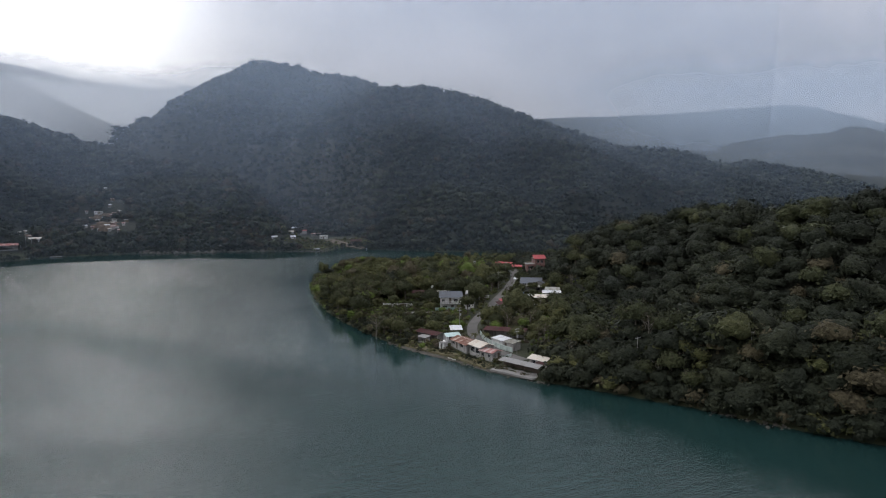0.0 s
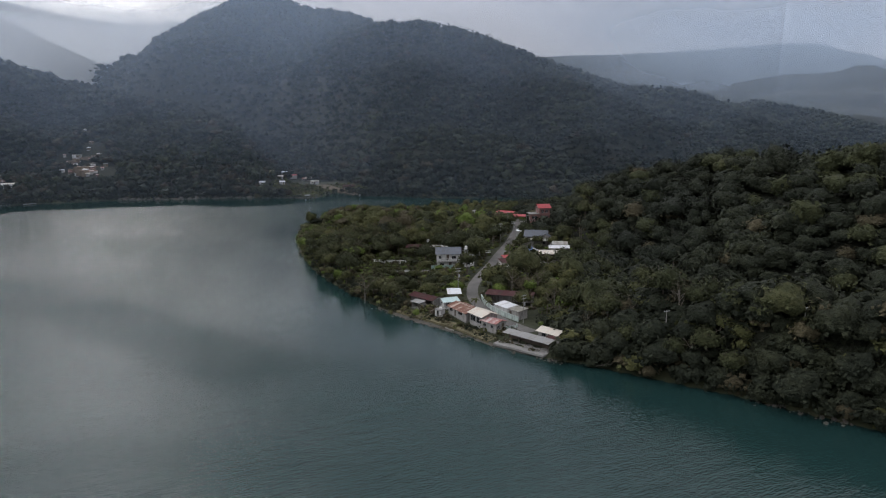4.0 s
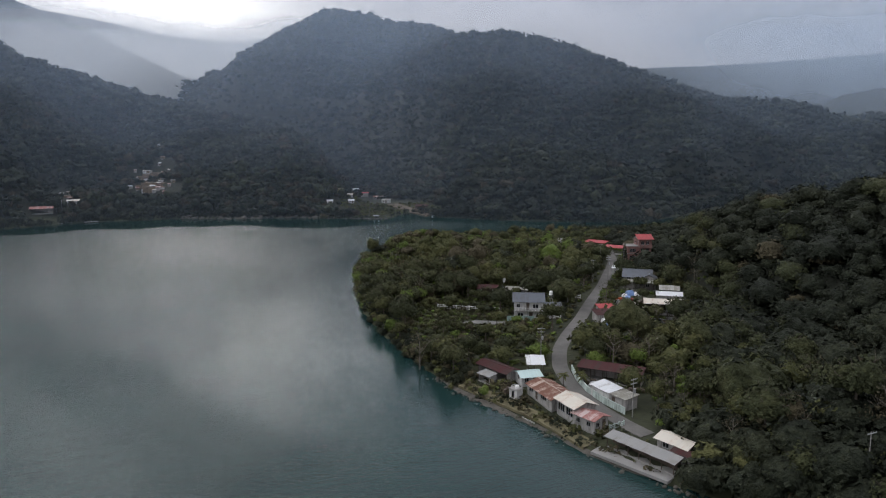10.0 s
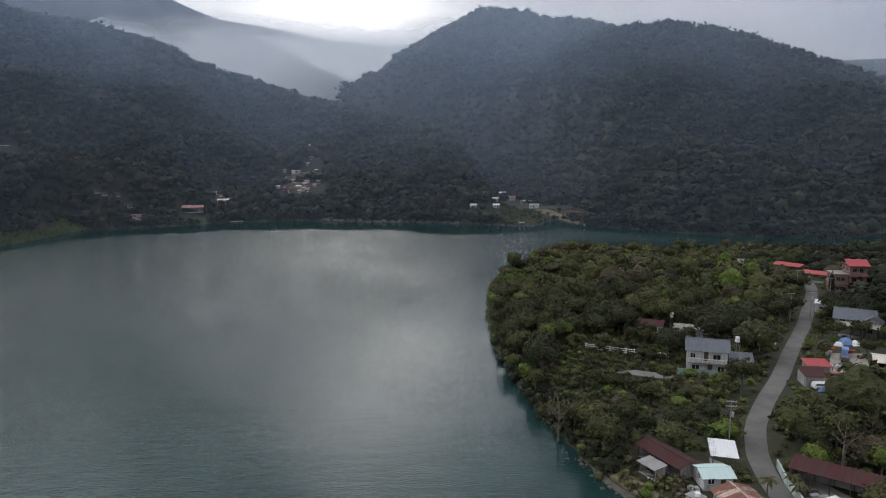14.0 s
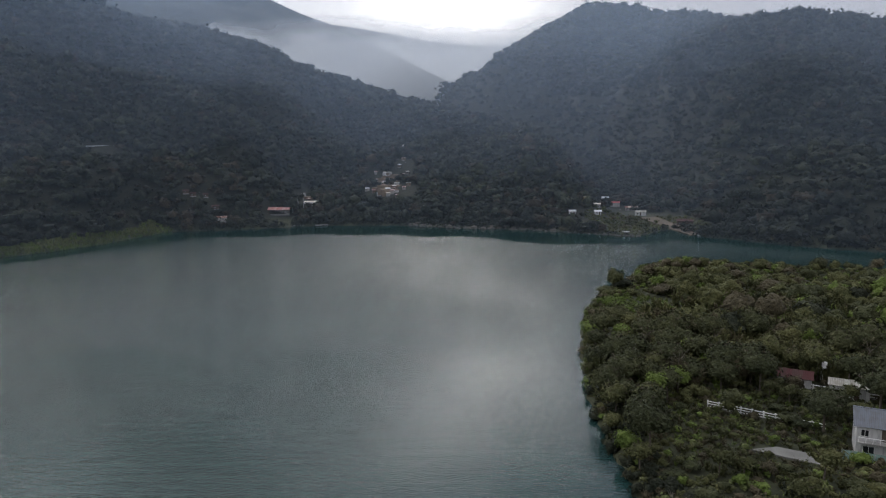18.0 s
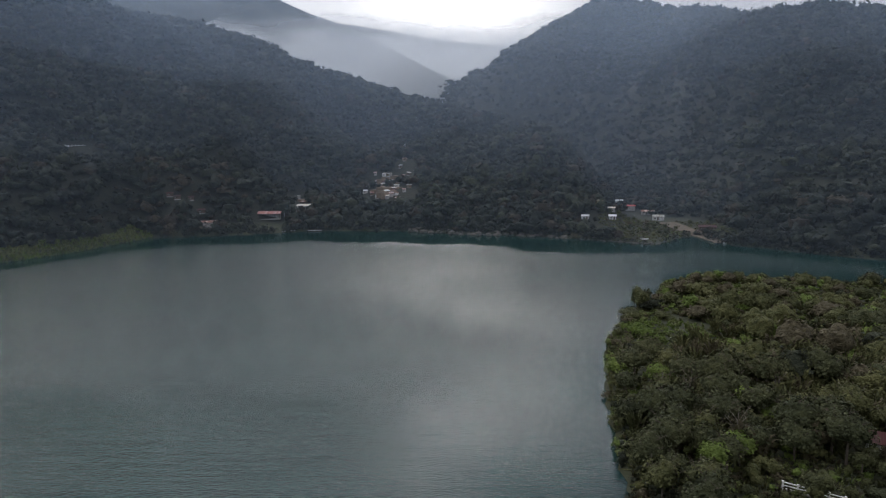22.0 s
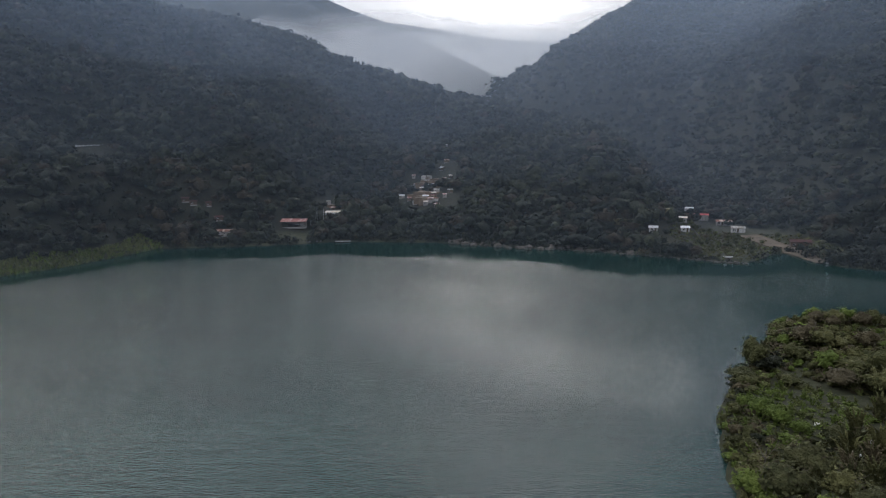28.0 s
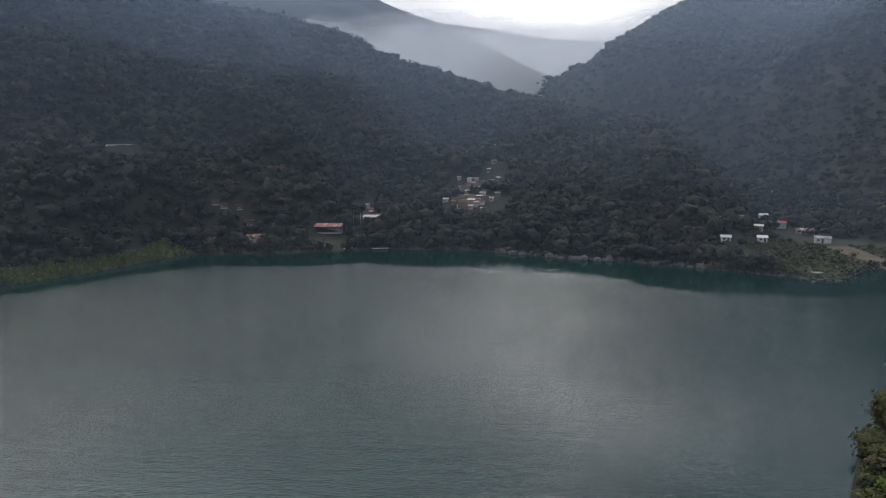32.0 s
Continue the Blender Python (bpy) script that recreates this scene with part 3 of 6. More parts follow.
mist_bank([(-2500, 900), (-1900, 1650), (-1400, 2050), (-1000, 2250), (-400, 2400), (200, 2300)], 620, mist_material("range_mist", 0.62, 0.74, 60, 480, 0.003, span=(-150.0, -700.0), through_=0.3), 2.0)
# blue-tinted sheets that put distance haze over the eastern ranges
mist_bank([(200, 1560), (500, 1700), (1500, 1900), (2600, 1500)], 460, mist_material("east_haze", 0.18, 0.26, 40, 375, 0.003, (0.68, 0.82, 1.0, 1), span=(200.0, 600.0)), 0.5)
mist_bank([(200, 2300), (600, 2200), (1500, 2200), (2700, 1800)], 560, mist_material("east_range_haze", 0.22, 0.46, 80, 460, 0.003, (0.68, 0.82, 1.0, 1), span=(200.0, 700.0)), 0.5)


# ---------------------------------------------------------------- the plan of the village
ROAD = [(22.9, 195.8), (22.3, 196.4), (18.5, 202.1), (14.5, 209.8), (11.0, 220.2), (9.3, 231.5), (9.9, 244.0), (12.7, 256.4), (17.2, 272.4), (22.0, 293.6), (28.4, 319.5), (35.4, 354.7), (38.3, 371.3), (39.4, 395.1)]
COURT = [(25.1, 267.8), (33.7, 264.7), (38.3, 296.8), (30.6, 294.7)]
SLAB = [(-16.2, 266.5), (-12.5, 269.4), (-4.0, 268.8), (-4.0, 264.9)]
BUILT = []                                         # footprints: x, y, half width, half depth, turn in radians


def claim(x, y, w_, d_, turn):
    BUILT.append((x, y, w_ / 2, d_ / 2, radians(turn)))


def near_line(line, x, y):
    best = np.full(np.shape(x), 1e9)
    for (ax, ay), (bx, by) in zip(line[:-1], line[1:]):
        dx, dy = bx - ax, by - ay
        s = np.clip(((x - ax) * dx + (y - ay) * dy) / (dx * dx + dy * dy), 0, 1)
        best = np.minimum(best, np.hypot(x - ax - s * dx, y - ay - s * dy))
    return best


def free_ground(x, y, margin):
    """Where a plant of that reach stands clear of road, yard and houses."""
    ok = near_line(ROAD, x, y) > 2.2 + margin * 0.75
    ok &= inside_distance(COURT, x, y) < -margin * 0.7
    ok &= inside_distance(SLAB, x, y) < -margin * 0.8
    for cx, cy, hw, hd, a in BUILT:
        u = (x - cx) * np.cos(a) + (y - cy) * np.sin(a)
        v = -(x - cx) * np.sin(a) + (y - cy) * np.cos(a)
        ok &= (np.abs(u) > hw + margin) | (np.abs(v) > hd + margin)
    return ok


# ---------------------------------------------------------------- materials of built things
def sheet_metal(name, col, rust, amount, rough=0.5):
    """Painted or bare sheet: blotches, streaks down the slope, rust creeping from the edges of each sheet."""
    n = material(name, rough)
    own = n.add("ShaderNodeObjectInfo").outputs["Random"]
    shift = n.add("ShaderNodeVectorMath", i_0=n.pos, i_1=n.add("ShaderNodeCombineXYZ", X=n.math("MULTIPLY", own, 37.0), Y=n.math("MULTIPLY", own, 19.0)).outputs[0]).outputs[0]
    stain = n.noise(n.world, 0.7, 5.0, 0.68)
    streak = n.noise(n.add("ShaderNodeMapping", Vector=shift, Scale=(7.0, 0.45, 1.0)).outputs[0], 1.0, 4.0, 0.6)
    rib = n.math("MULTIPLY", n.math("PINGPONG", n.add("ShaderNodeSeparateXYZ", Vector=n.pos).outputs["X"], 0.15), 0.5)
    fac = n.math("ADD", n.math("ADD", n.math("MULTIPLY", stain, 0.5), n.math("MULTIPLY", streak, 0.45)), n.math("MULTIPLY", own, 0.24))
    fac = n.math("ADD", fac, rib)
    lo = 0.88 - amount
    n.set(n.shader, "Base Color", n.ramp(fac, ((0.34, [c * 0.62 for c in col]), (0.46, [c * 0.9 for c in col]), (max(0.50, lo), col), (min(0.97, max(0.50, lo) + 0.13), rust))))
    n.set(n.shader, "Roughness", n.math("ADD", rough * 0.8, n.math("MULTIPLY", stain, 0.35)))
    n.set(n.shader, "Normal", n.bump(streak, 0.15, 0.02))
    return n.mat


ROOF_GREY = sheet_metal("grey_sheet", (0.26, 0.26, 0.255), (0.20, 0.19, 0.175), 0.25)
ROOF_CREAM = sheet_metal("cream_sheet", (0.60, 0.56, 0.49), (0.42, 0.30, 0.22), 0.20)
ROOF_RUST = sheet_metal("rusty_sheet", (0.48, 0.38, 0.32), (0.15, 0.065, 0.042), 0.42, 0.75)
ROOF_PINK = sheet_metal("pinkish_sheet", (0.52, 0.42, 0.40), (0.27, 0.10, 0.085), 0.36)
ROOF_CYAN = sheet_metal("pale_cyan_sheet", (0.48, 0.62, 0.61), (0.45, 0.50, 0.48), 0.2)
ROOF_WHITE = sheet_metal("white_sheet", (0.66, 0.68, 0.70), (0.40, 0.40, 0.39), 0.2)
ROOF_MAROON = sheet_metal("maroon_sheet", (0.055, 0.012, 0.013), (0.045, 0.020, 0.018), 0.3, 0.95)
ROOF_RED = sheet_metal("red_sheet", (0.36, 0.045, 0.05), (0.22, 0.05, 0.045), 0.2)
ROOF_BLUE = sheet_metal("blue_grey_tile", (0.10, 0.115, 0.14), (0.08, 0.085, 0.095), 0.3)
ROOF_SAGE = sheet_metal("sage_sheet", (0.34, 0.345, 0.31), (0.20, 0.19, 0.16), 0.3)
PLASTER = plain("dull_plaster", (0.33, 0.32, 0.305), 0.9, vary=0.26, scale=0.6, damp=0.9)
WHITE_WALL = plain("white_plaster", (0.52, 0.52, 0.51), 0.85, vary=0.16, scale=0.5, damp=0.7)
BRICK_PINK = plain("pink_facing", (0.23, 0.125, 0.115), 0.9, vary=0.2, scale=0.4)
GREEN_WALL = plain("pale_green_wall", (0.42, 0.49, 0.46), 0.85, vary=0.22, scale=0.5, damp=0.8)
CONCRETE = plain("concrete", (0.25, 0.245, 0.235), 0.9, vary=0.25, scale=0.4)
OLD_CONCRETE = plain("weathered_concrete", (0.14, 0.14, 0.13), 0.95, vary=0.35, scale=0.3)
YARD = plain("dusty_yard", (0.29, 0.27, 0.235), 0.95, vary=0.35, scale=0.35, grain=4.0)
STONE = plain("bank_stone", (0.085, 0.078, 0.066), 0.95, vary=0.4, scale=0.8)
TIMBER = plain("dark_timber", (0.085, 0.065, 0.05), 0.85, vary=0.35)
STEEL = plain("galvanised_steel", (0.42, 0.43, 0.44), 0.5, 0.4, vary=0.15)
WHITE_PAINT = plain("white_paint", (0.76, 0.76, 0.75), 0.6, vary=0.08)
DRY_SOIL = plain("dry_grass_soil", (0.14, 0.125, 0.07), 0.95, vary=0.35, scale=0.25, grain=3.0)
SOIL = plain("bare_soil", (0.16, 0.125, 0.09), 0.95, vary=0.35, scale=0.25, grain=3.0)
BANK_SOIL = plain("creek_bank_soil", (0.098, 0.078, 0.054), 0.95, vary=0.4, scale=0.2, grain=2.0)
ASPHALT = plain("worn_road", (0.125, 0.12, 0.113), 0.92, vary=0.34, scale=0.22, grain=3.0)
RUBBER = plain("rubber", (0.02, 0.02, 0.02), 0.8)
BLUE_TARP = plain("blue_tarpaulin", (0.14, 0.24, 0.46), 0.6, vary=0.3, scale=1.5)
ORANGE_TARP = plain("orange_tarpaulin", (0.52, 0.10, 0.035), 0.6, vary=0.2, scale=1.5)
NET_CYAN = plain("green_netting", (0.25, 0.36, 0.33), 0.9, vary=0.25, scale=1.0)
RED_PAINT = plain("red_car_paint", (0.28, 0.03, 0.025), 0.3, vary=0.05)
DARK_PAINT = plain("dark_car_paint", (0.03, 0.034, 0.04), 0.3, vary=0.05)


def glass_material():
    n = material("window_glass", 0.08)
    n.set(n.shader, "Base Color", (0.018, 0.021, 0.024, 1))
    n.set(n.shader, "IOR", 1.5)
    return n.mat


GLASS = glass_material()


# ---------------------------------------------------------------- builders
def box(bm, x0, x1, y0, y1, z0, z1, m=None):
    v = [bm.verts.new((x, y, z) if m is None else m @ Vector((x, y, z))) for z in (z0, z1) for x, y in ((x0, y0), (x1, y0), (x1, y1), (x0, y1))]
    for f in ((3, 2, 1, 0), (4, 5, 6, 7), (0, 1, 5, 4), (1, 2, 6, 5), (2, 3, 7, 6), (3, 0, 4, 7)):
        bm.faces.new([v[k] for k in f])


def tube(bm, a, b, ra, rb, sides=6):
    a, b = Vector(a), Vector(b)
    d = (b - a).normalized()
    u = d.orthogonal().normalized()
    w_ = d.cross(u)
    rings = []
    for p, r_ in ((a, ra), (b, rb)):
        rings.append([bm.verts.new(p + (u * math.cos(6.2832 * k / sides) + w_ * math.sin(6.2832 * k / sides)) * r_) for k in range(sides)])
    for k in range(sides):
        bm.faces.new((rings[0][k], rings[0][(k + 1) % sides], rings[1][(k + 1) % sides], rings[1][k]))
    bm.faces.new(rings[0][::-1])
    bm.faces.new(rings[1])


def ground_z(x, y):
    return float(lie(x, y))


def thing(name, x, y, z, turn, label, category, group=""):
    ob = new(name)
    ob.empty_display_size = 0.3
    ob.matrix_basis = pose(x, y, z, 0, 0, turn)
    return tagged(ob, label, category, group)


def wall_with_holes(bm, length, height, thick, holes, m):
    """A wall along x from 0, with openings (u0, u1, z0, z1) through it."""
    us = sorted({0.0, length, *[h[0] for h in holes], *[h[1] for h in holes]})
    zs = sorted({0.0, height, *[h[2] for h in holes], *[h[3] for h in holes]})
    m = m or Matrix.Identity(4)
    made = {}

    def vert(i, j, deep):
        if (i, j, deep) not in made:
            made[i, j, deep] = bm.verts.new(m @ Vector((us[i], thick if deep else 0.0, zs[j])))
        return made[i, j, deep]

    solid = {(i, j) for i in range(len(us) - 1) for j in range(len(zs) - 1)
             if not any(h[0] <= us[i] and us[i + 1] <= h[1] and h[2] <= zs[j] and zs[j + 1] <= h[3] for h in holes)}
    for i, j in solid:
        ring = [(i, j), (i + 1, j), (i + 1, j + 1), (i, j + 1)]
        bm.faces.new([vert(a, b, 0) for a, b in ring])
        bm.faces.new([vert(a, b, 1) for a, b in ring[::-1]])
        for k, near in enumerate(((i, j - 1), (i + 1, j), (i, j + 1), (i - 1, j))):
            if near not in solid:
                (a, b), (c, d) = ring[k], ring[(k + 1) % 4]
                bm.faces.new((vert(c, d, 0), vert(a, b, 0), vert(a, b, 1), vert(c, d, 1)))


def sheet_mesh(name, width, length, mat, rib=0.3):
    """One corrugated sheet, length along y from 0, with its thickness."""
    n_ = max(2, round(width / rib)) * 2
    bm = bmesh.new()
    rows = []
    for y in (0, length):
        rows.append([(bm.verts.new((width * k / n_, y, 0.035 * (k % 2) + 0.012)), bm.verts.new((width * k / n_, y, 0.035 * (k % 2)))) for k in range(n_ + 1)])
    for k in range(n_):
        for s in (0, 1):
            q = [rows[0][k][s], rows[0][k + 1][s], rows[1][k + 1][s], rows[1][k][s]]
            bm.faces.new(q if s == 0 else q[::-1])
        bm.faces.new([rows[0][k][1], rows[0][k + 1][1], rows[0][k + 1][0], rows[0][k][0]])
    me = bpy.data.meshes.new(name)
    bm.to_mesh(me)
    bm.free()
    me.materials.append(mat)
    return me


def roof_slope(parent, m, width, length, mat, base_mat, sheet=0.95, seed=0):
    """A slope of sheets over a thin deck. m: pose of its lower left corner, y up the slope."""
    bm = bmesh.new()
    box(bm, 0, width, 0, length, -0.07, -0.005)
    deck_ = part("roof", bm, base_mat, parent)
    deck_.matrix_basis = m
    count = max(2, round(width / sheet))
    me = sheet_mesh("roof_sheet", width / count + 0.03, length + 0.1, mat)
    r = random.Random(seed)
    for k in range(count):
        ob = new("roof_sheet", me)
        ob.parent = deck_
        ob.matrix_basis = pose(width * k / count, -0.08 + r.uniform(-0.05, 0.05), 0.006 + 0.006 * (k % 2), r.uniform(-0.3, 0.3), 0, r.uniform(-0.4, 0.4))
    return deck_


def window_part(parent, m, w_, h_, bars=1, frame_mat=None, name="window"):
    """A framed window in the x-z plane, with its pane; m: pose of its lower left corner."""
    bm = bmesh.new()
    t = 0.06
    for x0, x1, z0, z1 in ((0, w_, 0, t), (0, w_, h_ - t, h_), (0, t, t, h_ - t), (w_ - t, w_, t, h_ - t)):
        box(bm, x0, x1, 0.02, 0.10, z0, z1)
    for k in range(1, bars + 1):
        c = w_ * k / (bars + 1)
        box(bm, c - t / 2, c + t / 2, 0.02, 0.09, t, h_ - t)
    ob = part(name, bm, frame_mat or STEEL, parent)
    ob.matrix_basis = m
    bm = bmesh.new()
    box(bm, t, w_ - t, 0.05, 0.06, t, h_ - t)
    part("pane", bm, GLASS, ob)
    bm = bmesh.new()
    box(bm, -0.08, w_ + 0.08, -0.08, 0.1, -0.07, 0)
    part("sill", bm, CONCRETE, ob)
    return ob


def door_part(parent, m, w_, h_, mat):
    bm = bmesh.new()
    box(bm, 0, w_, 0.05, 0.10, 0, h_)
    box(bm, 0.12, w_ - 0.12, 0.035, 0.05, 0.15, h_ * 0.45)
    box(bm, 0.12, w_ - 0.12, 0.035, 0.05, h_ * 0.52, h_ - 0.15)
    ob = part("door", bm, mat, parent)
    ob.matrix_basis = m
    bm = bmesh.new()
    box(bm, w_ - 0.16, w_ - 0.08, 0.0, 0.05, h_ * 0.47, h_ * 0.5)
    part("door_handle", bm, STEEL, ob)
    return ob


def building(name, label, category, x, y, w_, d_, turn, eave, rise, kind, wall, roof, openings=(), over=0.45, posts=0, open_side="", z=None, sheet=0.95, group=""):
    """A small building. Local x along w_, the side 's' faces local -y. openings: (side, u, z, width, height, 'window' or 'door')."""
    z = ground_z(x, y) - 0.05 if z is None else z
    root = thing(name, x, y, z, turn, label, category, group)
    claim(x, y, w_ + 0.6, d_ + 0.6, turn)
    sides = {"s": (w_, pose(-w_ / 2, -d_ / 2, 0)), "e": (d_, pose(w_ / 2, -d_ / 2, 0, 0, 0, 90)), "n": (w_, pose(w_ / 2, d_ / 2, 0, 0, 0, 180)), "w": (d_, pose(-w_ / 2, d_ / 2, 0, 0, 0, -90))}
    for key, (length, m) in sides.items():
        if key in open_side:
            continue
        mine = [o for o in openings if o[0] == key]
        inset = 0.15 if key in "ew" else 0.0
        high = eave + (rise if kind == "mono" and key == "n" else 0)
        bm = bmesh.new()
        wall_with_holes(bm, length - 2 * inset, high, 0.15, [(o[1] - inset, o[1] + o[3] - inset, o[2], o[2] + o[4]) for o in mine], pose(inset, 0, 0))
        if key in "ew" and (kind == "gable" or kind == "mono"):
            a, b = (0.02, eave), (length - 2 * inset - 0.02, eave)
            if kind == "gable":
                tip = ((length - 2 * inset) / 2, eave + rise * (1 - 2 * inset / d_) - 0.1)
            else:
                tip = (b[0], eave + rise - 0.1) if key == "e" else (a[0], eave + rise - 0.1)
            front = [bm.verts.new((u + inset, 0.0, v)) for u, v in (a, b, tip)]
            rear = [bm.verts.new((u + inset, 0.15, v)) for u, v in (a, b, tip)]
            bm.faces.new(front)
            bm.faces.new(rear[::-1])
            for i in range(3):
                j = (i + 1) % 3
                bm.faces.new((front[j], front[i], rear[i], rear[j]))
        body = part("wall", bm, wall, root)
        body.matrix_basis = m
        for o in mine:
            at_ = m @ pose(o[1], 0.02, o[2])
            if o[5] == "door":
                door_part(root, at_, o[3], o[4], TIMBER)
            else:
                window_part(root, at_, o[3], o[4], 1 if o[3] < 1.7 else 2, WHITE_PAINT if wall is WHITE_WALL else STEEL)
    bm = bmesh.new()
    box(bm, -w_ / 2 + 0.02, w_ / 2 - 0.02, -d_ / 2 + 0.02, d_ / 2 - 0.02, -0.6, 0.06)
    part("floor_slab", bm, CONCRETE, root)
    for k in range(posts):
        for sy in (-1, 1):
            px = -w_ / 2 + 0.12 + (w_ - 0.24) * k / max(1, posts - 1)
            bm = bmesh.new()
            tall = eave + (rise if kind == "mono" and sy > 0 else 0) - 0.08
            box(bm, px - 0.06, px + 0.06, sy * (d_ / 2 - 0.1) - 0.06, sy * (d_ / 2 - 0.1) + 0.06, 0, tall)
            part("post", bm, TIMBER, root)
    seed = int(abs(x * 13 + y * 7))
    lw = w_ + 2 * over
    if kind == "mono":
        ang = math.degrees(math.atan2(rise, d_))
        length = (d_ + 2 * over) / math.cos(radians(ang))
        low = eave - over * rise / d_ + 0.1
        roof_slope(root, pose(-lw / 2, -d_ / 2 - over, low, ang, 0, 0), lw, length, roof, TIMBER, sheet, seed)
    else:
        ang = math.degrees(math.atan2(rise, d_ / 2))
        length = (d_ / 2 + over) / math.cos(radians(ang))
        low = eave - over * rise / (d_ / 2) + 0.1
        roof_slope(root, pose(-lw / 2, -d_ / 2 - over, low, ang, 0, 0), lw, length, roof, TIMBER, sheet, seed)
        roof_slope(root, pose(lw / 2, d_ / 2 + over, low, ang, 0, 180), lw, length, roof, TIMBER, sheet, seed + 1)
        bm = bmesh.new()
        box(bm, -lw / 2, lw / 2, -0.16, 0.16, eave + rise + 0.08, eave + rise + 0.15)
        part("ridge_cap", bm, roof, root)
    return root


def ribbon(name, line, half, lift, mat, step=2.0):
    """A strip along a line that lies on the ground."""
    pts = [Vector(p) for p in line]
    fine = []
    for a, b in zip(pts[:-1], pts[1:]):
        n_ = max(1, int((b - a).length / step))
        fine += [a.lerp(b, k / n_) for k in range(n_)]
    fine.append(pts[-1])
    for _ in range(3):
        fine = [fine[0]] + [(p + q * 2 + s) / 4 for p, q, s in zip(fine[:-2], fine[1:-1], fine[2:])] + [fine[-1]]
    bm = bmesh.new()
    rows = []
    for k, p in enumerate(fine):
        d = (fine[min(k + 1, len(fine) - 1)] - fine[max(k - 1, 0)]).normalized()
        side = Vector((-d.y, d.x)) * half
        row = []
        for s, dz in ((-1.02, -0.5), (-1, 0), (-0.33, 0.03), (0.33, 0.03), (1, 0), (1.02, -0.5)):
            q = p + side * s
            row.append(bm.verts.new((q.x, q.y, max(ground_z(q.x, q.y), ground_z(p.x, p.y)) + lift + dz)))
        rows.append(row)
    for r0, r1 in zip(rows[:-1], rows[1:]):
        for i in range(5):
            bm.faces.new((r0[i], r1[i], r1[i + 1], r0[i + 1]))
    bmesh.ops.recalc_face_normals(bm, faces=bm.faces)
    return part(name, bm, mat)


def patch(name, outline, lift, mat, label, category, wobble=0.0, kind="structure", depth=0.5):
    """A flat piece of ground with a rim."""
    r = random.Random(3)
    zs = max(ground_z(x, y) for x, y in outline)
    bm = bmesh.new()
    ring = []
    for (ax, ay), (bx, by) in zip(outline, outline[1:] + outline[:1]):
        n_ = max(1, int(math.hypot(bx - ax, by - ay) / 2.5))
        for k in range(n_):
            ring.append((ax + (bx - ax) * k / n_ + r.uniform(-wobble, wobble), ay + (by - ay) * k / n_ + r.uniform(-wobble, wobble)))
    top = [bm.verts.new((x, y, zs + lift)) for x, y in ring]
    low = [bm.verts.new((x, y, zs + lift - depth)) for x, y in ring]
    bm.faces.new(top)
    for k in range(len(ring)):
        j = (k + 1) % len(ring)
        bm.faces.new((top[j], top[k], low[k], low[j]))
    bmesh.ops.recalc_face_normals(bm, faces=bm.faces)
    return tagged(part(name, bm, mat), label, category, kind=kind)


# ---------------------------------------------------------------- road, yard and banks
tagged(ribbon("road", ROAD, 1.75, 0.08, ASPHALT), "narrow worn grey village road", "road", kind="structure")
patch("pavement", COURT, 0.06, YARD, "pale concrete yard among the workshops", "yard")
patch("pavement", SLAB, 0.10, OLD_CONCRETE, "bare grey concrete slab in the garden", "slab")
# stone embankment along the village's waterside
BANK = [(26.5, 179.0), (22, 182.6), (13, 190.6), (2, 203.6), (-6, 212.2), (-14, 220.6), (-19, 227.5)]
bank = tagged(ribbon("embankment", BANK, 0.85, 0.12, STONE), "low rough stone embankment along the waterside", "embankment", kind="structure")
VERGE = [(12.6, 193.6), (3.6, 205.6), (-4.2, 213.6), (-11.8, 221.8)]
tagged(ribbon("verge", VERGE, 1.3, 0.06, DRY_SOIL), "bare trodden earth strip behind the embankment", "verge", kind="structure")
patch("pavement", [(12.6, 191.0), (14.6, 193.6), (25.6, 183.6), (23.4, 181.4)], -0.25, CONCRETE, "pale concrete landing beside the long shed", "landing")

# ---------------------------------------------------------------- houses by the water
building("boat_shed", "long open waterside shed with a grey sheet roof", "shed", 20.7, 188.4, 13.4, 1.9, -46, 1.9, 0.4, "mono", TIMBER, ROOF_GREY,
         [("n", 3, 0.1, 0.9, 1.8, "door")], 0.3, 7, "sew")
building("cabin", "cabin under a cream sheet roof beside the shed", "cabin", 26.6, 189.4, 5.6, 3.4, -47, 2.3, 0.6, "gable", PLASTER, ROOF_CREAM,
         [("s", 1.0, 1.0, 1.2, 1.0, "window"), ("s", 3.6, 0.1, 0.9, 2.0, "door")], 0.5)
building("lean_to", "low lean-to with a dull red sheet roof", "shed", 26.6, 185.5, 3.6, 1.2, -47, 2.3, 0.3, "mono", PLASTER, ROOF_MAROON, [], 0.25, 0, "")
building("house", "small house with a faded pinkish sheet roof and grey walls", "house", 13.3, 199.7, 5.0, 3.7, -47, 2.35, 0.5, "gable", PLASTER, ROOF_PINK,
         [("s", 0.7, 0.9, 0.9, 0.9, "window"), ("s", 3.2, 0.9, 0.9, 0.9, "window"), ("e", 0.6, 0.9, 0.8, 0.9, "window"), ("e", 2.2, 0.1, 0.9, 2.0, "door"), ("n", 1.5, 0.1, 0.9, 2.0, "door")], 0.4)
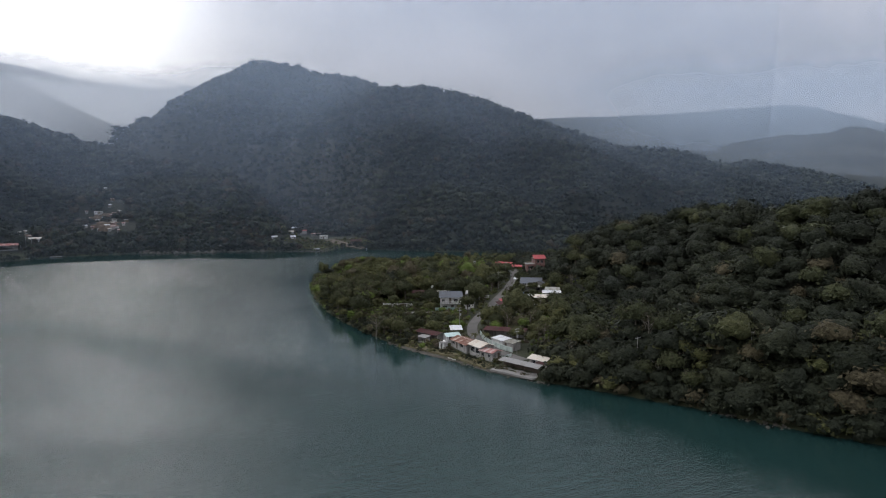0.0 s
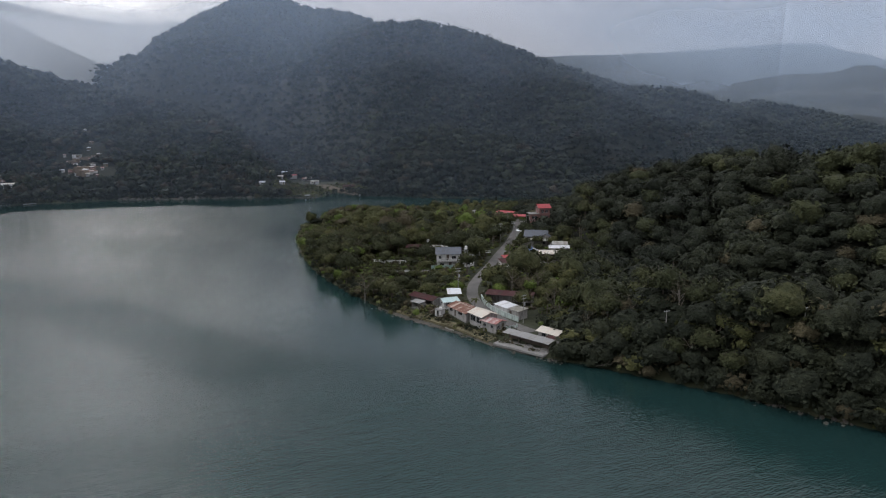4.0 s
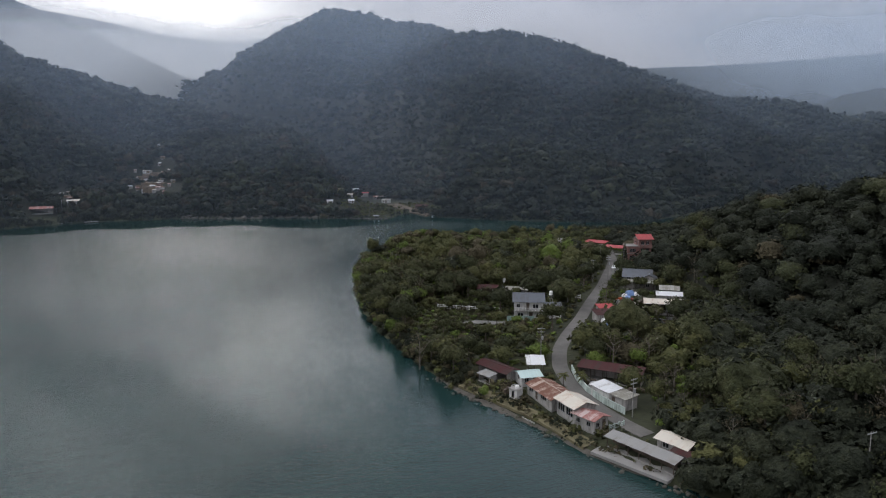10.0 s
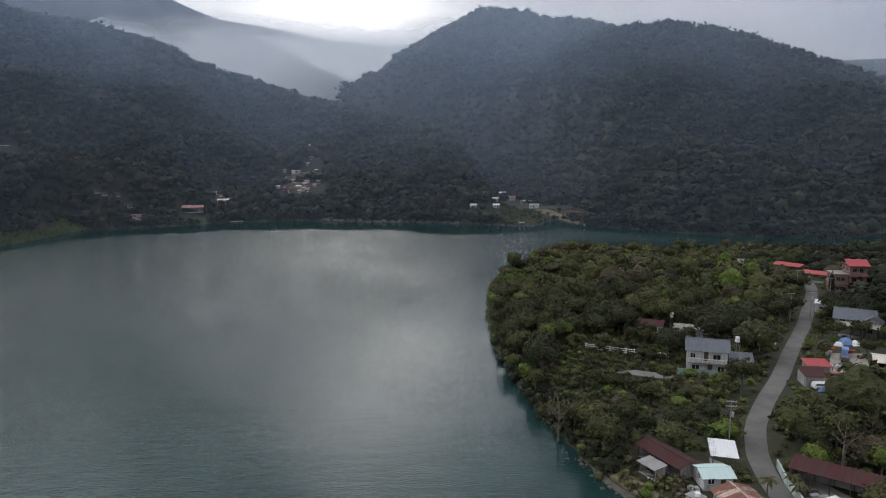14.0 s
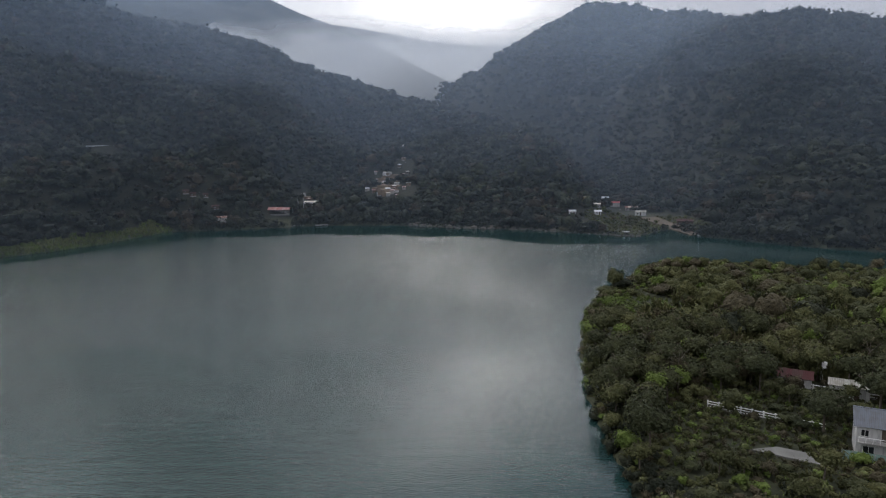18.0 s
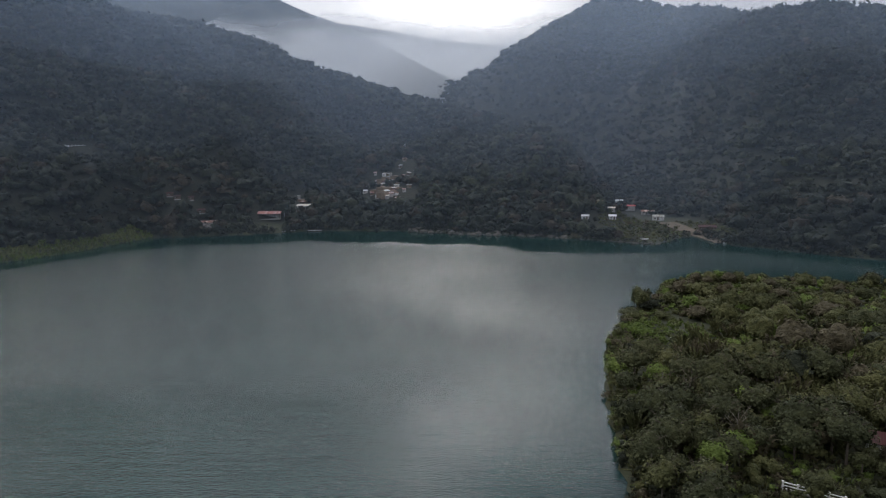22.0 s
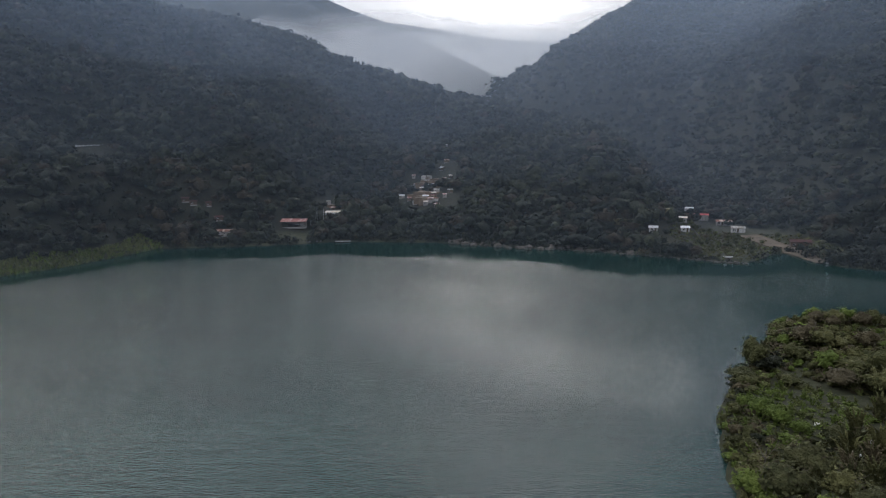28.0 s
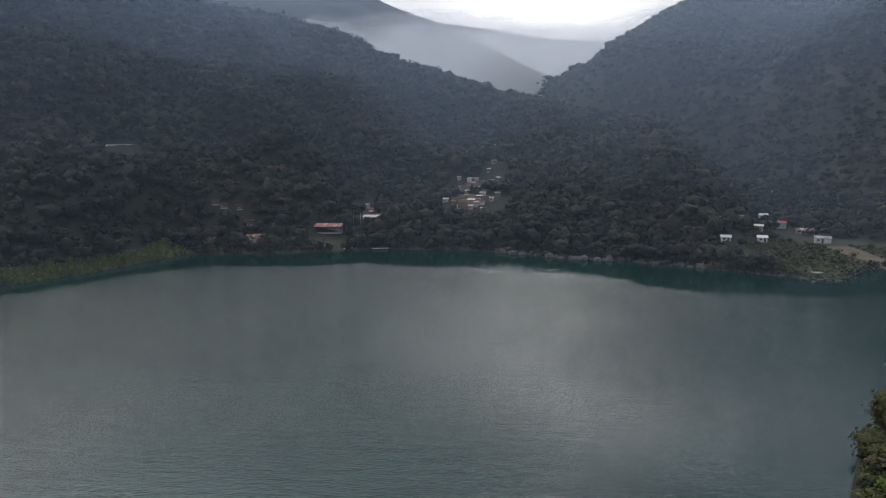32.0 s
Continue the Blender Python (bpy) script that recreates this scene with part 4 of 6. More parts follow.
building("house", "house with a cream corrugated roof over a dark veranda", "house", 11.0, 204.0, 5.9, 4.6, -60, 3.0, 0.8, "gable", PLASTER, ROOF_CREAM,
         [("s", 0.4, 0.9, 2.2, 1.5, "window"), ("s", 3.1, 0.9, 2.2, 1.5, "window"), ("e", 1.5, 1.2, 0.8, 0.8, "window"), ("n", 2.4, 0.1, 0.9, 2.0, "door")], 0.5)
building("house", "wide house with a rust-stained sheet roof by the road", "house", 6.6, 211.4, 9.6, 5.2, -62, 2.2, 0.8, "gable", PLASTER, ROOF_RUST,
         [("s", 0.8, 1.0, 1.4, 1.1, "window"), ("s", 3.2, 0.1, 0.9, 2.0, "door"), ("s", 5.4, 1.0, 2.0, 1.1, "window"), ("w", 1.4, 1.0, 1.2, 1.0, "window"), ("n", 3.4, 0.1, 0.9, 2.0, "door")], 0.45)
building("hut", "white hut with a pale cyan gable roof", "hut", 2.2, 220.6, 4.3, 4.0, 20, 2.1, 0.6, "gable", WHITE_WALL, ROOF_CYAN,
         [("s", 0.6, 1.0, 1.0, 0.9, "window"), ("s", 2.5, 0.1, 0.8, 2.0, "door"), ("w", 1.4, 1.0, 1.0, 0.9, "window")], 0.4)
building("carport", "open carport with a white sheet canopy", "carport", 3.8, 227.4, 3.5, 5.2, 3, 2.7, 0.35, "mono", PLASTER, ROOF_WHITE, [], 0.3, 3, "senw")
building("shed", "long low shed with a dark maroon sheet roof", "shed", -4.4, 225.0, 9.4, 3.7, -46, 2.0, 0.6, "gable", PLASTER, ROOF_MAROON,
         [("s", 1.2, 0.1, 1.0, 1.9, "door"), ("s", 5.0, 0.9, 1.4, 0.9, "window")], 0.4, 4, "s")
building("lean_to", "small lean-to with weathered grey sheets", "shed", -6.6, 221.9, 3.6, 2.2, -46, 1.6, 0.3, "mono", PLASTER, ROOF_GREY, [], 0.2, 2, "s")
building("shed", "long open shed under a rusty maroon roof behind the road wall", "shed", 19.7, 222.9, 13.2, 3.8, -20, 2.8, 0.4, "mono", PLASTER, ROOF_MAROON, [], 0.3, 6, "s")
building("store", "store with a white sheet roof behind the green wall", "store", 17.6, 212.9, 5.4, 3.2, -57, 2.4, 0.35, "mono", WHITE_WALL, ROOF_WHITE, [("e", 1.0, 1.0, 0.9, 0.8, "window")], 0.3)
building("store", "store with a dull grey sheet roof beside the wall", "store", 20.3, 209.2, 4.6, 3.2, -52, 2.3, 0.3, "mono", PLASTER, ROOF_SAGE, [("s", 1.0, 0.1, 0.9, 1.9, "door")], 0.25)

# ---------------------------------------------------------------- houses inland
two_storey = building("house", "two-storey white house with a blue-grey gable roof", "house", 2.6, 274.0, 8.2, 6.2, 1, 5.3, 1.7, "gable", WHITE_WALL, ROOF_BLUE,
         [("s", 0.6, 3.4, 1.1, 1.1, "window"), ("s", 3.4, 2.9, 0.9, 2.0, "door"), ("s", 5.2, 3.3, 1.6, 1.2, "window"), ("s", 1.0, 0.6, 1.6, 1.3, "window"), ("s", 4.2, 0.1, 1.0, 2.1, "door"),
          ("s", 6.2, 0.7, 1.4, 1.2, "window"), ("w", 2.2, 3.4, 1.2, 1.1, "window"), ("e", 2.2, 3.6, 1.2, 1.1, "window")], 0.5, sheet=1.1)
bm = bmesh.new()
box(bm, -3.9, 3.9, -4.3, -3.1, 2.62, 2.78)
part("balcony", bm, CONCRETE, two_storey)
for k in range(9):
    bm = bmesh.new()
    box(bm, -3.85 + k * 0.95, -3.79 + k * 0.95, -4.28, -4.22, 2.78, 3.6)
    part("baluster", bm, WHITE_PAINT, two_storey)
bm = bmesh.new()
box(bm, -3.9, 3.9, -4.3, -4.2, 3.6, 3.68)
part("handrail", bm, WHITE_PAINT, two_storey)
building("annexe", "single-storey annexe with a blue-grey roof", "annexe", 9.6, 274.5, 4.2, 5.0, 1, 2.6, 0.8, "mono", WHITE_WALL, ROOF_BLUE, [("s", 1.2, 0.9, 1.6, 1.1, "window")], 0.4, sheet=1.1)
building("greenhouse", "long shed with a pale sheet roof behind the house", "shed", -1.0, 298.8, 6.8, 2.8, -2, 2.6, 0.4, "mono", WHITE_WALL, ROOF_SAGE, [("s", 1.0, 1.0, 1.4, 0.9, "window"), ("s", 4.2, 0.1, 0.9, 2.0, "door")], 0.3)
building("cottage", "low cottage with a brown roof edged in white", "cottage", -10.5, 301.9, 6.2, 3.4, -2, 2.3, 0.5, "mono", WHITE_WALL, ROOF_MAROON, [("s", 3.2, 0.9, 1.8, 1.0, "window")], 0.35)
building("house", "house with a dark grey tiled roof below the hill", "house", 39.9, 317.6, 8.8, 6.6, -12, 4.2, 1.9, "gable", PLASTER, ROOF_BLUE,
         [("s", 1.0, 2.8, 1.4, 1.1, "window"), ("s", 4.2, 2.8, 1.4, 1.1, "window"), ("s", 7.2, 2.8, 1.2, 1.1, "window")], 0.6, sheet=1.1)
building("carport", "wide flat canopy with a pale edge before the grey house", "carport", 41.0, 311.2, 11.8, 3.2, -18, 3.0, 0.25, "mono", PLASTER, ROOF_SAGE, [], 0.2, 5, "senw")
building("workshop", "large workshop under patched cream and white sheets", "workshop", 41.6, 281.4, 10.2, 6.2, -8, 3.4, 0.7, "gable", TIMBER, ROOF_CREAM, [("w", 3.0, 0.1, 2.6, 2.6, "door")], 0.5, 4, "s")
building("workshop", "smaller workshop with whitish roof sheets behind", "workshop", 44.8, 289.6, 7.0, 5.0, -8, 3.9, 0.6, "gable", PLASTER, ROOF_WHITE, [("w", 2.0, 0.1, 2.2, 2.4, "door")], 0.4)
building("lean_to", "lean-to of patched whitish sheets behind the workshops", "shed", 46.2, 296.2, 5.6, 4.0, -10, 4.0, 0.5, "mono", PLASTER, ROOF_SAGE, [], 0.3, 2, "s")
building("carport", "open bay under a dark blue-grey sheet canopy", "carport", 44.0, 275.0, 5.0, 3.2, -8, 2.3, 0.3, "mono", TIMBER, ROOF_BLUE, [], 0.2, 3, "senw")
building("hut", "small white-roofed hut beside the village road", "hut", 36.0, 339.0, 3.6, 3.0, -12, 2.6, 0.4, "mono", WHITE_WALL, ROOF_WHITE, [("s", 1.0, 0.9, 1.0, 0.9, "window")], 0.3)
building("annexe", "cross-gabled front wing with a dark grey tiled roof", "annexe", 43.2, 314.4, 4.0, 4.4, 78, 3.9, 1.3, "gable", PLASTER, ROOF_BLUE, [("w", 1.2, 1.0, 1.2, 1.1, "window")], 0.45, sheet=1.1)
building("shed", "dark red sheet-roofed shed by the yard", "shed", 23.0, 270.4, 4.2, 4.6, 12, 2.4, 0.5, "mono", PLASTER, ROOF_MAROON, [("e", 1.2, 0.1, 1.6, 2.1, "door")], 0.3)
building("shed", "bright red sheet-roofed shed by the yard", "shed", 24.6, 276.6, 4.4, 3.6, 12, 2.6, 0.4, "mono", PLASTER, ROOF_RED, [("e", 1.0, 0.1, 1.4, 2.1, "door")], 0.3)
building("house", "white house far down the village road", "house", 21.1, 402.3, 7.0, 5.0, -12, 3.2, 1.0, "gable", WHITE_WALL, ROOF_GREY, [("s", 1.0, 1.0, 1.2, 1.0, "window"), ("s", 4.4, 1.0, 1.2, 1.0, "window")], 0.5)
building("stall", "stall with a bright red canopy", "stall", 34.4, 401.0, 9.6, 4.2, -30, 3.0, 0.5, "mono", PLASTER, ROOF_RED, [], 0.3, 4, "senw")
building("stall", "stall with a bright red canopy", "stall", 41.2, 386.0, 8.4, 3.8, -24, 3.0, 0.5, "mono", PLASTER, ROOF_RED, [], 0.3, 3, "senw")


def apartment(x, y, turn):
    """The brick-pink block of four storeys with its red roof."""
    z = ground_z(x, y) - 0.1
    root = thing("apartment_building", x, y, z, turn, "three-storey pinkish brick block with a bright red roof", "building")
    claim(x, y, 12, 11, turn)
    for name_, w_, d_, x0, y0, floors in (("wing", 4.4, 6.5, -3.9, 0.0, 2), ("tower", 5.2, 7.0, 1.0, 0.0, 3)):
        high = floors * 3.0 + 0.4
        for key, length, m in (("s", w_, pose(x0 - w_ / 2, y0 - d_ / 2, 0)), ("e", d_ - 0.4, pose(x0 + w_ / 2, y0 - d_ / 2 + 0.2, 0, 0, 0, 90)),
                               ("n", w_, pose(x0 + w_ / 2, y0 + d_ / 2, 0, 0, 0, 180)), ("w", d_ - 0.4, pose(x0 - w_ / 2, y0 + d_ / 2 - 0.2, 0, 0, 0, -90))):
            holes = [(u, u + 1.3, f * 3.0 + 1.0, f * 3.0 + 2.4) for f in range(floors) for u in ((0.9, length - 2.3) if length > 4 else (1.0,))]
            bm = bmesh.new()
            wall_with_holes(bm, length, high, 0.2, holes, None)
            ob = part("wall", bm, BRICK_PINK, root)
            ob.matrix_basis = m
            for u0, u1, z0, z1 in holes:
                window_part(root, m @ pose(u0, 0.04, z0), u1 - u0, z1 - z0, 1)
        for f in range(1, floors + 1):
            bm = bmesh.new()
            box(bm, x0 - w_ / 2 - 0.25, x0 + w_ / 2 + 0.25, y0 - d_ / 2 - 0.25, y0 + d_ / 2 + 0.25, f * 3.0 + 0.3, f * 3.0 + 0.5)
            part("cornice", bm, CONCRETE, root)
        if name_ == "tower":
            for f in range(1, 3):
                bm = bmesh.new()
                box(bm, x0 - 2.6, x0 + 2.6, y0 - d_ / 2 - 1.2, y0 - d_ / 2, f * 3.0 - 0.1, f * 3.0 + 0.1)
                box(bm, x0 - 2.6, x0 + 2.6, y0 - d_ / 2 - 1.2, y0 - d_ / 2 - 1.1, f * 3.0 + 0.1, f * 3.0 + 1.0)
                part("balcony", bm, BRICK_PINK, root)
            roof_slope(root, pose(x0 - w_ / 2 - 0.7, y0 - d_ / 2 - 0.9, high - 0.1, 20, 0, 0), w_ + 1.4, 4.7, ROOF_RED, TIMBER, 1.0, 5)
            roof_slope(root, pose(x0 + w_ / 2 + 0.7, y0 + d_ / 2 + 0.9, high - 0.1, 20, 0, 180), w_ + 1.4, 4.7, ROOF_RED, TIMBER, 1.0, 6)
    return root


apartment(49.2, 371.3, 8)
claim(44, 357, 12, 16, 8)
claim(36, 300, 12, 8, 0)


# ---------------------------------------------------------------- walls, rails, poles
def road_wall():
    line = [(11.9, 229.0), (12.5, 223.3), (14.1, 216.2), (16.9, 210.0), (20.2, 204.9)]
    root = thing("garden_wall", 15, 214, 0, 0, "pale green plastered wall along the road", "wall")
    for (ax, ay), (bx, by) in zip(line[:-1], line[1:]):
        n_ = max(1, round(math.hypot(bx - ax, by - ay) / 3.0))
        for k in range(n_):
            p0, p1 = (ax + (bx - ax) * k / n_, ay + (by - ay) * k / n_), (ax + (bx - ax) * (k + 1) / n_, ay + (by - ay) * (k + 1) / n_)
            l_, a = math.hypot(p1[0] - p0[0], p1[1] - p0[1]), math.degrees(math.atan2(p1[1] - p0[1], p1[0] - p0[0]))
            bm = bmesh.new()
            box(bm, 0, l_ - 0.02, -0.09, 0.09, -0.4, 1.3)
            box(bm, 0, l_ - 0.02, -0.13, 0.13, 1.3, 1.37)
            ob = part("panel", bm, GREEN_WALL, root)
            ob.matrix_basis = pose(p0[0] - 15, p0[1] - 214, ground_z(*p0), 0, 0, a)


def rail_fence(name, label, a, b, posts, high, mat, bars=3):
    z = min(ground_z(*a), ground_z(*b))
    l_, ang = math.hypot(b[0] - a[0], b[1] - a[1]), math.degrees(math.atan2(b[1] - a[1], b[0] - a[0]))
    root = thing(name, a[0], a[1], z, ang, label, "fence")
    for k in range(posts):
        bm = bmesh.new()
        u = l_ * k / (posts - 1)
        box(bm, u - 0.11, u + 0.11, -0.11, 0.11, -0.5, high + 0.06)
        box(bm, u - 0.14, u + 0.14, -0.14, 0.14, high + 0.06, high + 0.14)
        part("post", bm, mat, root)
    for j in range(bars):
        bm = bmesh.new()
        zz = high * (j + 1) / bars
        box(bm, 0, l_, -0.07, 0.07, zz - 0.13, zz - 0.01)
        part("rail", bm, mat, root)
    bm = bmesh.new()
    box(bm, 0, l_, -0.1, 0.1, -0.5, 0.25)
    part("plinth", bm, CONCRETE, root)


road_wall()
rail_fence("balustrade", "long white concrete balustrade in the garden", (-24.8, 283.6), (-5.4, 280.6), 11, 1.35, WHITE_PAINT)
rail_fence("balustrade", "long pale wall rail behind the house", (-12.9, 301.4), (19.2, 298.4), 12, 1.2, WHITE_PAINT, 2)
rail_fence("railing", "pale blue roadside railing beside the pink-roofed house", (16.5, 197.6), (19.3, 199.9), 4, 1.0, GREEN_WALL, 3)


def utility_pole(x, y, top, turn, arms=2, label="grey concrete utility pole with crossarms"):
    z = ground_z(x, y)
    root = thing("utility_pole", x, y, z, turn, label, "pole", "utility poles")
    high = top - z
    bm = bmesh.new()
    tube(bm, (0, 0, -0.4), (0, 0, high), 0.12, 0.06, 8)
    part("shaft", bm, CONCRETE, root)
    for k in range(arms):
        zz = high - 0.3 - 0.8 * k
        bm = bmesh.new()
        box(bm, -0.9, 0.9, -0.16, -0.08, zz, zz + 0.1)
        arm = part("crossarm", bm, STEEL, root)
        for u in (-0.8, -0.3, 0.3, 0.8):
            bm = bmesh.new()
            tube(bm, (u, -0.12, zz + 0.1), (u, -0.12, zz + 0.28), 0.05, 0.03, 6)
            part("insulator", bm, STEEL, arm)
    if arms > 1:
        bm = bmesh.new()
        tube(bm, (0.32, 0, high - 2.9), (0.32, 0, high - 2.1), 0.22, 0.22, 8)
        part("transformer", bm, STEEL, root)


for px, py, top, turn, arms in ((21.4, 203.8, 9.6, 40, 2), (5.2, 234.6, 10.4, 10, 2), (48.5, 173.3, 13.6, 30, 1), (71.0, 159.6, 17.8, 30, 1), (25.5, 323.5, 11.0, 10, 1), (31.5, 330.0, 11.0, 10, 2),
                                (14.7, 289.5, 10.0, 10, 1), (32.1, 361.0, 11.0, 5, 1), (39.6, 349.5, 11.0, 5, 1)):
    utility_pole(px, py, top, turn, arms)


# ---------------------------------------------------------------- loose things
def car(x, y, turn, paint, label, van=False):
    root = thing("car", x, y, ground_z(x, y) + 0.14, turn, label, "car", "parked cars")
    h_ = 1.85 if van else 1.4
    prof = [(-2.1, 0.35), (-2.1, 0.85), (-1.9, h_ - 0.05), (-1.5, h_), (0.6, h_), (1.25, 0.95), (2.05, 0.8), (2.1, 0.35)]
    bm = bmesh.new()
    a = [bm.verts.new((u, -0.82 + (0.1 if v > 0.9 else 0), v)) for u, v in prof]
    b = [bm.verts.new((u, 0.82 - (0.1 if v > 0.9 else 0), v)) for u, v in prof]
    bm.faces.new(a[::-1])
    bm.faces.new(b)
    for k in range(len(prof)):
        j = (k + 1) % len(prof)
        bm.faces.new((a[k], a[j], b[j], b[k]))
    bmesh.ops.recalc_face_normals(bm, faces=bm.faces)
    part("body", bm, paint, root)
    for sy in (-1, 1):
        bm = bmesh.new()
        box(bm, -1.75, 0.55, sy * 0.79 - 0.03, sy * 0.79 + 0.03, 0.98, h_ - 0.12)
        part("side_window", bm, GLASS, root)
        for u in (-1.35, 1.35):
            bm = bmesh.new()
            tube(bm, (u, sy * 0.66, 0.32), (u, sy * 0.86, 0.32), 0.32, 0.32, 12)
            wheel = part("wheel", bm, RUBBER, root)
            bm = bmesh.new()
            tube(bm, (u, sy * 0.84, 0.32), (u, sy * 0.875, 0.32), 0.18, 0.17, 10)
            part("rim", bm, STEEL, wheel)
    bm = bmesh.new()
    box(bm, -0.36, 0.36, -0.65, 0.65, -0.02, 0.02, pose(0.95, 0, h_ - 0.24, 0, 35, 0))
    part("windscreen", bm, GLASS, root)


car(32.3, 288.5, 84, DARK_PAINT, "dark parked car in the workshop yard")
car(33.4, 294.0, 80, BLUE_TARP, "dark blue parked truck in the workshop yard", True)
car(24.6, 267.4, 15, WHITE_PAINT, "white parked car beside the red shed")
car(28.2, 275.0, 20, RED_PAINT, "red parked car beside the red shed")
car(34.7, 269.3, 10, WHITE_PAINT, "white parked van among the workshops", True)
car(37.3, 266.9, 5, DARK_PAINT, "dark parked van among the workshops", True)


def tarp_heap(x, y, w_, d_, h_, turn, mat, name, label):
    r = random.Random(int(x * 7 + y))
    root = thing(name, x, y, ground_z(x, y), turn, label, "tarpaulin")
    bm = bmesh.new()
    rows = []
    for i in range(9):
        row = []
        for j in range(7):
            u, v = i / 8 * 2 - 1, j / 6 * 2 - 1
            z = h_ * (1 - abs(u) ** 3) * (1 - abs(v) ** 2.4) + r.uniform(0, 0.12)
            row.append(bm.verts.new((u * w_ / 2, v * d_ / 2, max(0.0, z))))
        rows.append(row)
    for i in range(8):
        for j in range(6):
            bm.faces.new((rows[i][j], rows[i + 1][j], rows[i + 1][j + 1], rows[i][j + 1]))
    part("cover", bm, mat, root)
    bm = bmesh.new()
    box(bm, -w_ * 0.38, w_ * 0.38, -d_ * 0.3, d_ * 0.3, 0, h_ * 0.55)
    part("load", bm, TIMBER, root)


tarp_heap(8.3, 217.6, 4.6, 1.0, 0.8, -60, ORANGE_TARP, "covered_boat", "boat under an orange tarpaulin beside the road")
tarp_heap(35.6, 304.6, 3.4, 3.0, 1.5, 5, BLUE_TARP, "covered_pile", "pile under a blue and white tarpaulin")
tarp_heap(38.8, 264.7, 2.6, 1.8, 1.0, 15, WHITE_PAINT, "covered_pile", "pile under a white tarpaulin")
tarp_heap(37.6, 304.0, 2.2, 2.4, 1.1, 25, WHITE_PAINT, "covered_pile", "low pile under a crumpled white sheet")
tarp_heap(33.6, 302.2, 2.0, 1.6, 0.9, -15, WHITE_PAINT, "covered_pile", "low pile under a crumpled white sheet")
tarp_heap(32.2, 262.6, 3.4, 1.8, 0.9, 10, WHITE_PAINT, "covered_pile", "pile under a pale sheet at the yard's end")
tarp_heap(24.4, 266.7, 2.2, 1.6, 0.9, 15, BLUE_TARP, "covered_pile", "low pile under a blue sheet")


def water_tank(x, y, z=None):
    z = ground_z(x, y) if z is None else z
    root = thing("pump_house", x, y, z, -40, "small white block-built pump house on the bank", "pump house")
    bm = bmesh.new()
    wall_with_holes(bm, 2.0, 1.9, 0.15, [(0.6, 1.3, 0.1, 1.6)], pose(-1, -0.9, 0))
    box(bm, -1, -0.85, -0.75, 0.75, 0, 1.9)
    box(bm, 0.85, 1, -0.75, 0.75, 0, 1.9)
    box(bm, -1, 1, 0.75, 0.9, 0, 1.9)
    part("wall", bm, WHITE_WALL, root)
    bm = bmesh.new()
    box(bm, -1.15, 1.15, -1.05, 1.05, 1.9, 2.02)
    part("roof", bm, CONCRETE, root)
    bm = bmesh.new()
    tube(bm, (0.2, 0.1, 2.02), (0.2, 0.1, 2.5), 0.4, 0.38, 12)
    part("tank", bm, WHITE_PAINT, root)
    claim(x, y, 2.6, 2.4, -40)


water_tank(-0.3, 213.4)


def stack(x, y, turn, n_, mat, name, label):
    r = random.Random(int(x * 31 + y))
    root = thing(name, x, y, ground_z(x, y), turn, label, name.replace("_", " "))
    for k in range(n_):
        bm = bmesh.new()
        u, v, h_ = r.uniform(-1.2, 1.2), r.uniform(-0.8, 0.8), r.uniform(0.3, 0.9)
        box(bm, u - 0.4, u + 0.4, v - 0.3, v + 0.3, 0, h_, pose(0, 0, 0, 0, 0, r.uniform(-20, 20)))
        part("crate", bm, mat, root)


for sx, sy, mat_ in ((29.5, 283.3, STEEL), (35.7, 273.2, RED_PAINT), (32.1, 266.2, WHITE_PAINT), (36.9, 293.1, TIMBER), (27.5, 269.2, ORANGE_TARP), (-1.6, 216.0, TIMBER), (16.1, 219.8, STEEL), (18.7, 218.7, WHITE_PAINT), (23.3, 217.5, TIMBER), (34.7, 296.2, ROOF_RED), (31.0, 297.6, ORANGE_TARP), (29.6, 293.6, STEEL), (36.0, 270.6, WHITE_PAINT), (38.6, 268.0, RED_PAINT), (40.4, 271.6, STEEL), (33.6, 265.0, TIMBER), (34.0, 270.8, BLUE_TARP), (15.0, 221.6, TIMBER), (20.6, 219.4, STEEL), (-2.4, 219.2, TIMBER), (-0.6, 217.4, STEEL), (25.0, 216.6, TIMBER)):
    stack(sx, sy, 20 * (sx % 5), 6, mat_, "crate_heap", "heap of crates and scrap in the yard")


def net_frame(x, y, w_, turn):
    root = thing("netting_frame", x, y, ground_z(x, y), turn, "low frame hung with pale green netting", "netting")
    for k in range(6):
        bm = bmesh.new()
        u = -w_ / 2 + w_ * k / 5
        tube(bm, (u, 0, 0), (u, 0, 1.7), 0.05, 0.05, 6)
        part("post", bm, STEEL, root)
    for k in range(5):
        bm = bmesh.new()
        u = -w_ / 2 + w_ * k / 5
        box(bm, u + 0.06, u + w_ / 5 - 0.06, -0.02, 0.0, 0.15, 1.6)
        part("net", bm, NET_CYAN, root)


net_frame(0.4, 269.0, 7.6, 3)

